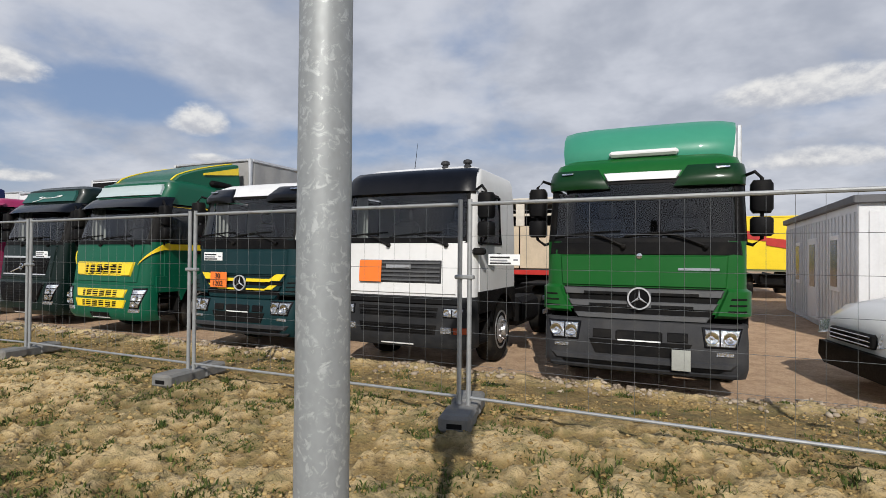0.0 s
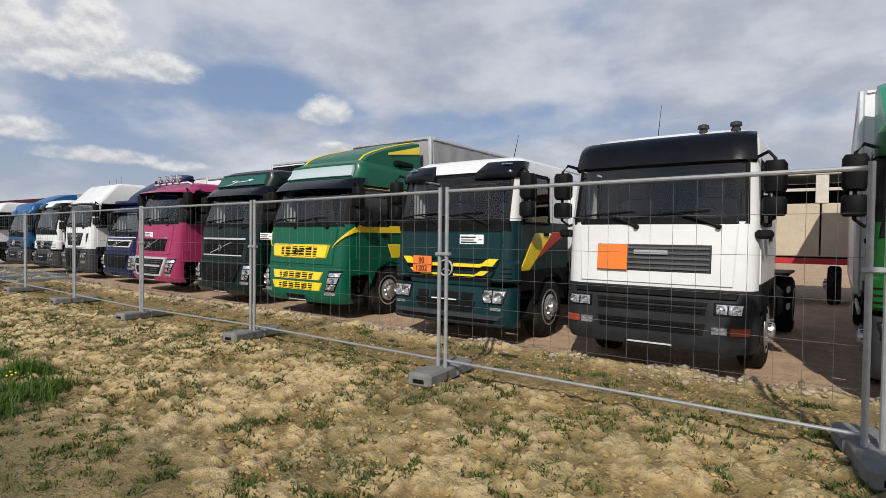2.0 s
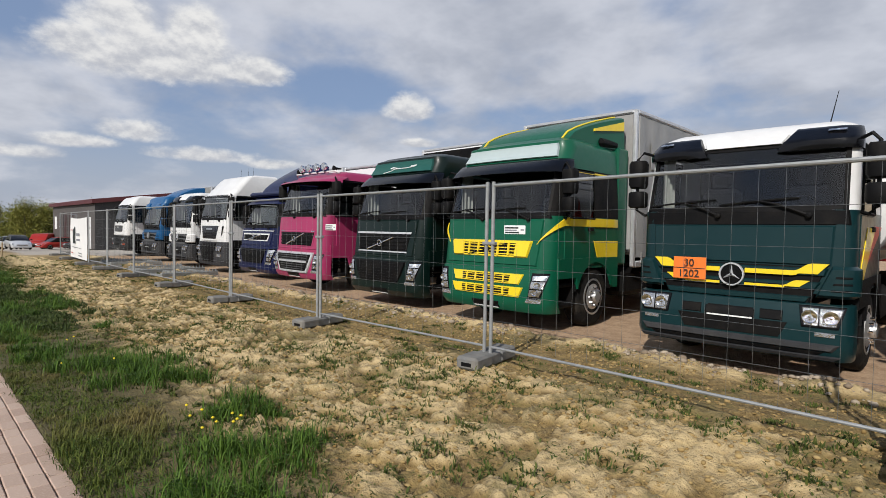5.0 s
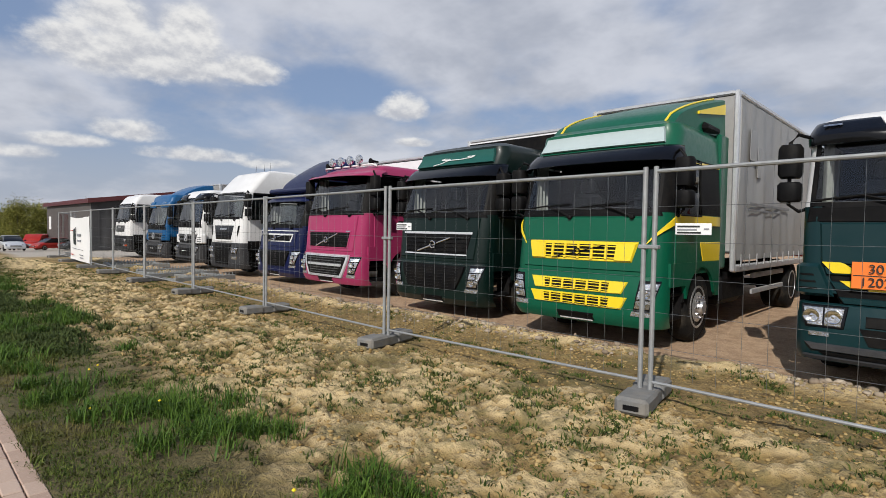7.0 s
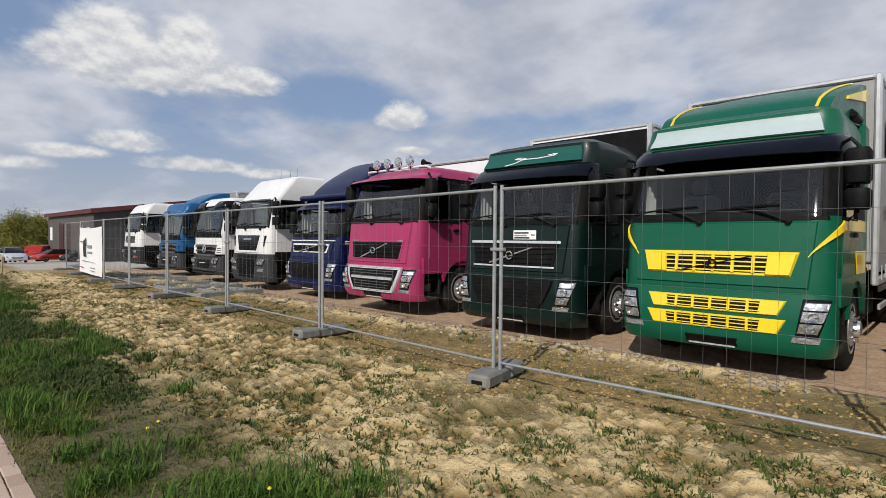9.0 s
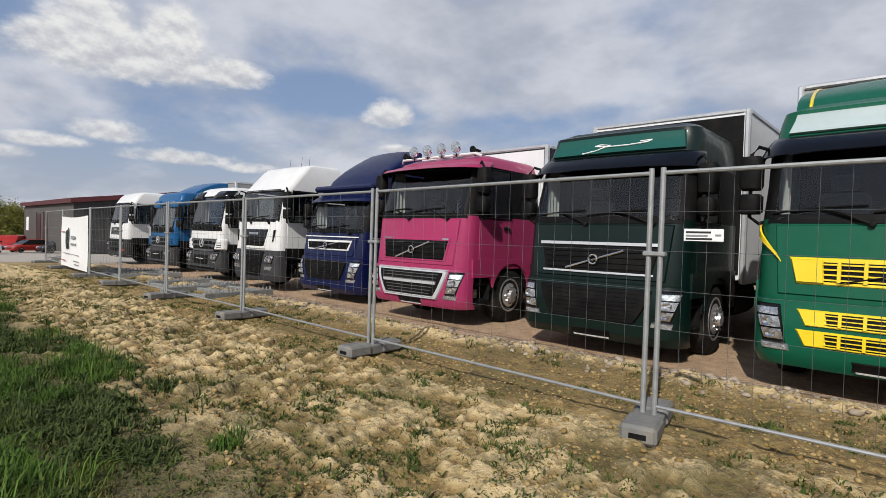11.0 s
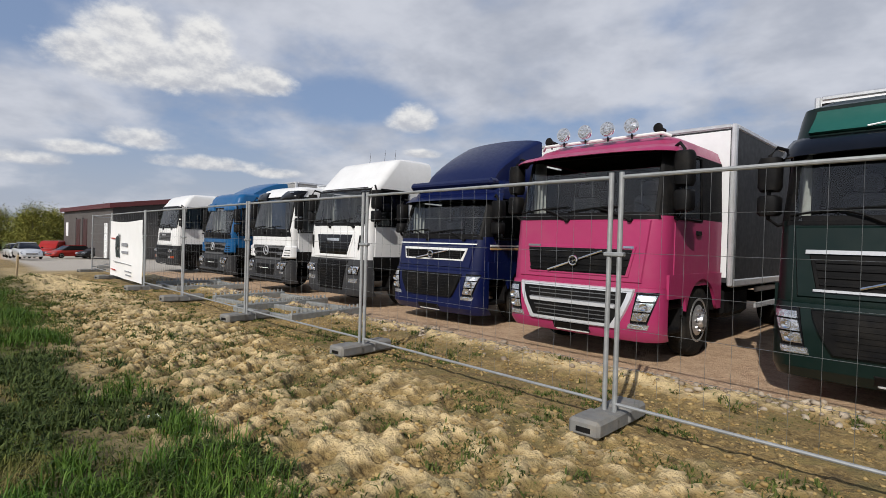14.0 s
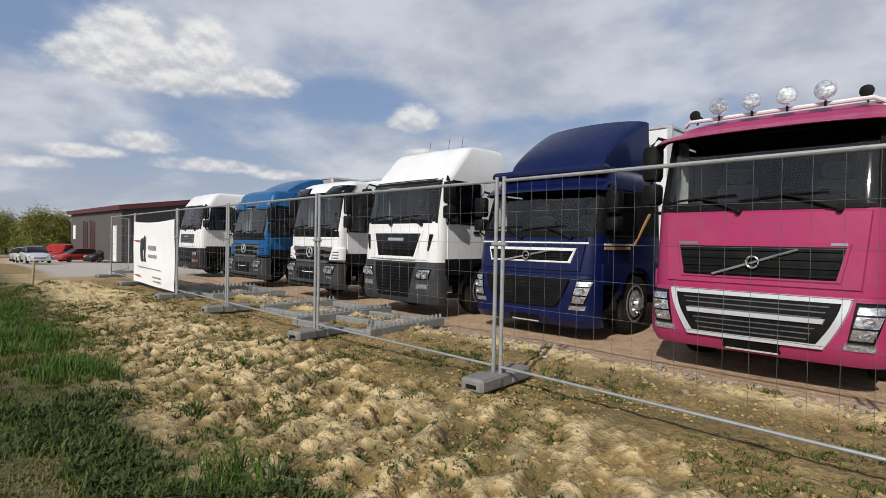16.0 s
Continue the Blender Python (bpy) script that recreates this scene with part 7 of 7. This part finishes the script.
def vegetation():
    rng = np.random.default_rng(4)
    # lush verge
    n = 80000
    x = -rng.uniform(4.0, 34.0, n)
    y = rng.uniform(0.84, 3.8, n)
    p = lattice(x * 0.9, y * 1.7, 21) * 0.34 + lattice(x * 2.9, y * 3.3, 22) * 0.36 + lattice(x * 8, y * 8, 23) * 0.30
    edge = 0.95 + 0.60 * ramp(-x, 5.0, 11.0) + 0.45 * ramp(-x, 12, 20) + 0.85 * ramp(-x, 20, 32)
    fill = p + 0.42 * np.clip(edge - y, -1.2, 0.45) - 0.42
    keep = rng.random(n) < 0.9 * ramp(fill, 0.0, 0.26) ** 1.3
    x, y, p = x[keep], y[keep], p[keep]
    lush = ramp(lattice(x * 1.1, y * 1.7, 24), 0.45, 0.75)
    ln = 0.02 + 0.04 * rng.random(len(x)) + 0.10 * lush * rng.random(len(x)) ** 1.5
    v, f = blades(rng, x, y, 8, ln, 0.0035, 0.035, 1.3)
    stuff("grass", v, f, island_mat("grass_blade", (0.035, 0.065, 0.009), (0.145, 0.170, 0.032), 0.7, (0.21, 0.170, 0.058)), "uneven green grass verge with weeds", "grass")
    # tall bright clumps standing in the verge
    m = 300
    cx, cy = -rng.uniform(7.5, 31.0, m), rng.uniform(0.98, 2.25, m)
    ok = lattice(cx * 0.55, cy * 1.1, 25) + 0.35 * lattice(cx * 2.0, cy * 2.0, 26) > 0.62
    cx, cy = cx[ok], cy[ok]
    r = rng.uniform(0.06, 0.20, len(cx))
    bx = (cx[:, None] + r[:, None] * rng.normal(0, 0.8, (len(cx), 26))).ravel()
    by = (cy[:, None] + r[:, None] * rng.normal(0, 0.6, (len(cx), 26))).ravel()
    v, f = blades(rng, bx, np.maximum(by, 0.92), 9, 0.06 + np.repeat(r, 26) * rng.uniform(0.3, 1.1, len(bx)), 0.004, 0.03, 1.2)
    stuff("tall_grass", v, f, island_mat("tall_blade", (0.028, 0.075, 0.007), (0.12, 0.20, 0.028), 0.6), "tall bright green clumps of grass in the verge", "grass")
    # weeds in rosettes scattered over the soil
    n = 26000
    x = -rng.uniform(-2.5, 32.0, n)
    y = rng.uniform(1.2, 6.7, n)
    p = lattice(x * 1.5, y * 2.0, 31) * 0.6 + lattice(x * 5, y * 5, 32) * 0.4
    keep = p + 0.06 * (3.4 - y) + 0.08 * rng.random(n) - 0.16 * (crust(x, y) - 0.5) > 0.56
    x, y = x[keep], y[keep]
    v, f = blades(rng, x, y, 11, 0.018 + 0.05 * rng.random(len(x)) ** 2, 0.006, 0.032, 1.6)
    # bushier clumps standing singly on the soil
    m = 900
    cx, cy = -rng.uniform(-2.5, 30.0, m), 1.6 + 5.0 * rng.random(m) ** 1.1
    ok = lattice(cx * 0.7, cy * 0.9, 35) > 0.40
    cx, cy = cx[ok], cy[ok]
    r = rng.uniform(0.03, 0.09, len(cx))
    bx = (cx[:, None] + r[:, None] * rng.normal(0, 1, (len(cx), 7))).ravel()
    by = (cy[:, None] + r[:, None] * rng.normal(0, 0.8, (len(cx), 7))).ravel()
    v3, f3 = blades(rng, bx, by, 9, 0.02 + np.repeat(r, 7) * 0.6, 0.006, 0.025, 1.4)
    v, f = np.concatenate([v, v3]), np.concatenate([f, f3 + len(v)])
    # dark broad-leaved patch beside the verge
    n = 2600
    x2, y2 = -rng.uniform(13.0, 21.0, n), rng.uniform(1.15, 2.5, n)
    k2 = lattice(x2 * 1.2, y2 * 1.8, 33) * 0.6 + lattice(x2 * 4, y2 * 4, 34) * 0.4 > 0.50
    v2, f2 = blades(rng, x2[k2], y2[k2], 14, 0.05 + 0.07 * rng.random(k2.sum()), 0.008, 0.045, 1.3)
    stuff("broad_weeds", v2, f2, island_mat("broad_leaf", (0.028, 0.048, 0.012), (0.10, 0.13, 0.034), 0.75), "dense dark green broad-leaved weeds", "weeds")
    stuff("weeds", v, f, island_mat("weed_leaf", (0.035, 0.060, 0.012), (0.12, 0.14, 0.032), 0.8), "low green weeds scattered over dry soil", "weeds")


vegetation()


def flowers():
    """Single dandelions and a scrap of paper on the verge."""
    rnd = random.Random(8)
    petal = mat("dandelion", (0.80, 0.60, 0.02), 0.7, vary=0.1)
    stem = mat("stem", (0.10, 0.16, 0.03), 0.7)
    for k in range(14):
        x, y = (-8.6 - rnd.random() * 0.6, 1.65 + rnd.random() * 0.3) if k < 10 else (-rnd.uniform(9.5, 13), rnd.uniform(1.2, 2.0))
        z = float(ground_height(np.array([x]), np.array([y]))[0])
        t = tagged(empty("dandelion", x, y, z), "yellow dandelion flower in the grass", "flower", "dandelions in the verge")
        h = rnd.uniform(0.05, 0.12)
        Geo().tube([(0, 0, -0.01), (0.01, 0, h)], 0.0025, 5).part("stalk", stem, t)
        Geo().lathe([(h - 0.004, 0.005), (h + 0.003, 0.013), (h + 0.008, 0.011), (h + 0.014, 0.004)], (0.01, 0, 0), "z", 10).part("bloom", petal, t)
    x, y = SCRAP
    z = float(ground_height(np.array([x]), np.array([y]))[0])
    pts = [[(0.05 * i - 0.05, 0.028 * j - 0.03, z + 0.02 + rnd.uniform(0, 0.02)) for i in range(3)] for j in range(4)]
    g = Geo().loft(pts, closed=False, caps=False)
    g.v = [(a + x, b + y, c) for a, b, c in g.v]
    tagged(g.part("paper_scrap", STICKER), "crumpled white scrap of paper on the weeds", "litter")


SCRAP = (-17.88, 2.15)
flowers()


def lumps(name, x, y, size, material, label, category, seed, sink=0.35):
    rng = np.random.default_rng(seed)
    t = (1 + 5 ** 0.5) / 2
    base = np.array([(-1, t, 0), (1, t, 0), (-1, -t, 0), (1, -t, 0), (0, -1, t), (0, 1, t), (0, -1, -t), (0, 1, -t), (t, 0, -1), (t, 0, 1), (-t, 0, -1), (-t, 0, 1)]) / 1.9
    tri = np.array([(0, 11, 5), (0, 5, 1), (0, 1, 7), (0, 7, 10), (0, 10, 11), (1, 5, 9), (5, 11, 4), (11, 10, 2), (10, 7, 6), (7, 1, 8), (3, 9, 4), (3, 4, 2), (3, 2, 6), (3, 6, 8), (3, 8, 9), (4, 9, 5), (2, 4, 11), (6, 2, 10), (8, 6, 7), (9, 8, 1)])
    n = len(x)
    s = size[:, None] * rng.uniform(0.6, 1.3, (n, 3)) * np.array([1.0, 1.0, 0.62])
    v = base[None] * rng.uniform(0.7, 1.25, (n, 12, 1))
    a = rng.uniform(0, 6.28, n)
    ca, sa = np.cos(a)[:, None], np.sin(a)[:, None]
    v = v * s[:, None]
    vx, vy = v[..., 0] * ca - v[..., 1] * sa, v[..., 0] * sa + v[..., 1] * ca
    z = ground_height(x, y) + size * sink
    v = np.stack([vx + x[:, None], vy + y[:, None], v[..., 2] + z[:, None]], 2)
    f = (np.arange(n)[:, None, None] * 12 + tri[None]).reshape(-1, 3)
    stuff(name, v.reshape(-1, 3), f, material, label, category)


def scatter():
    rng = np.random.default_rng(9)
    n = 60000
    x = -rng.uniform(-3.0, 29.0, n)
    y = rng.uniform(2.1, 6.6, n)
    p = lattice(x * 1.3, y * 2.2, 41) * 0.5 + lattice(x * 5, y * 5, 42) * 0.5
    keep = p > 0.42 + 0.06 * ramp(y, 4.6, 5.2)
    x, y = x[keep], y[keep]
    size = 0.005 + 0.021 * rng.random(len(x)) ** 3.5
    lumps("soil_clods", x, y, size, island_mat("clod", (0.24, 0.155, 0.055), (0.50, 0.365, 0.165), 0.95), "pale dry clods of soil", "soil", 11, 0.2)
    n = 5200
    x = -rng.uniform(-4.0, 34.0, n)
    y = yard_edge(x) - 0.30 + rng.normal(0, 0.17, n)
    keep = lattice(x * 1.7, y * 0.5, 51) > 0.3
    x, y = x[keep], y[keep]
    size = 0.008 + 0.045 * rng.random(len(x)) ** 3.5
    lumps("rubble", x, y, size, island_mat("rubble_stone", (0.24, 0.185, 0.13), (0.50, 0.42, 0.32), 0.9), "pale broken stones along the yard edge", "rubble", 12, 0.3)


scatter()
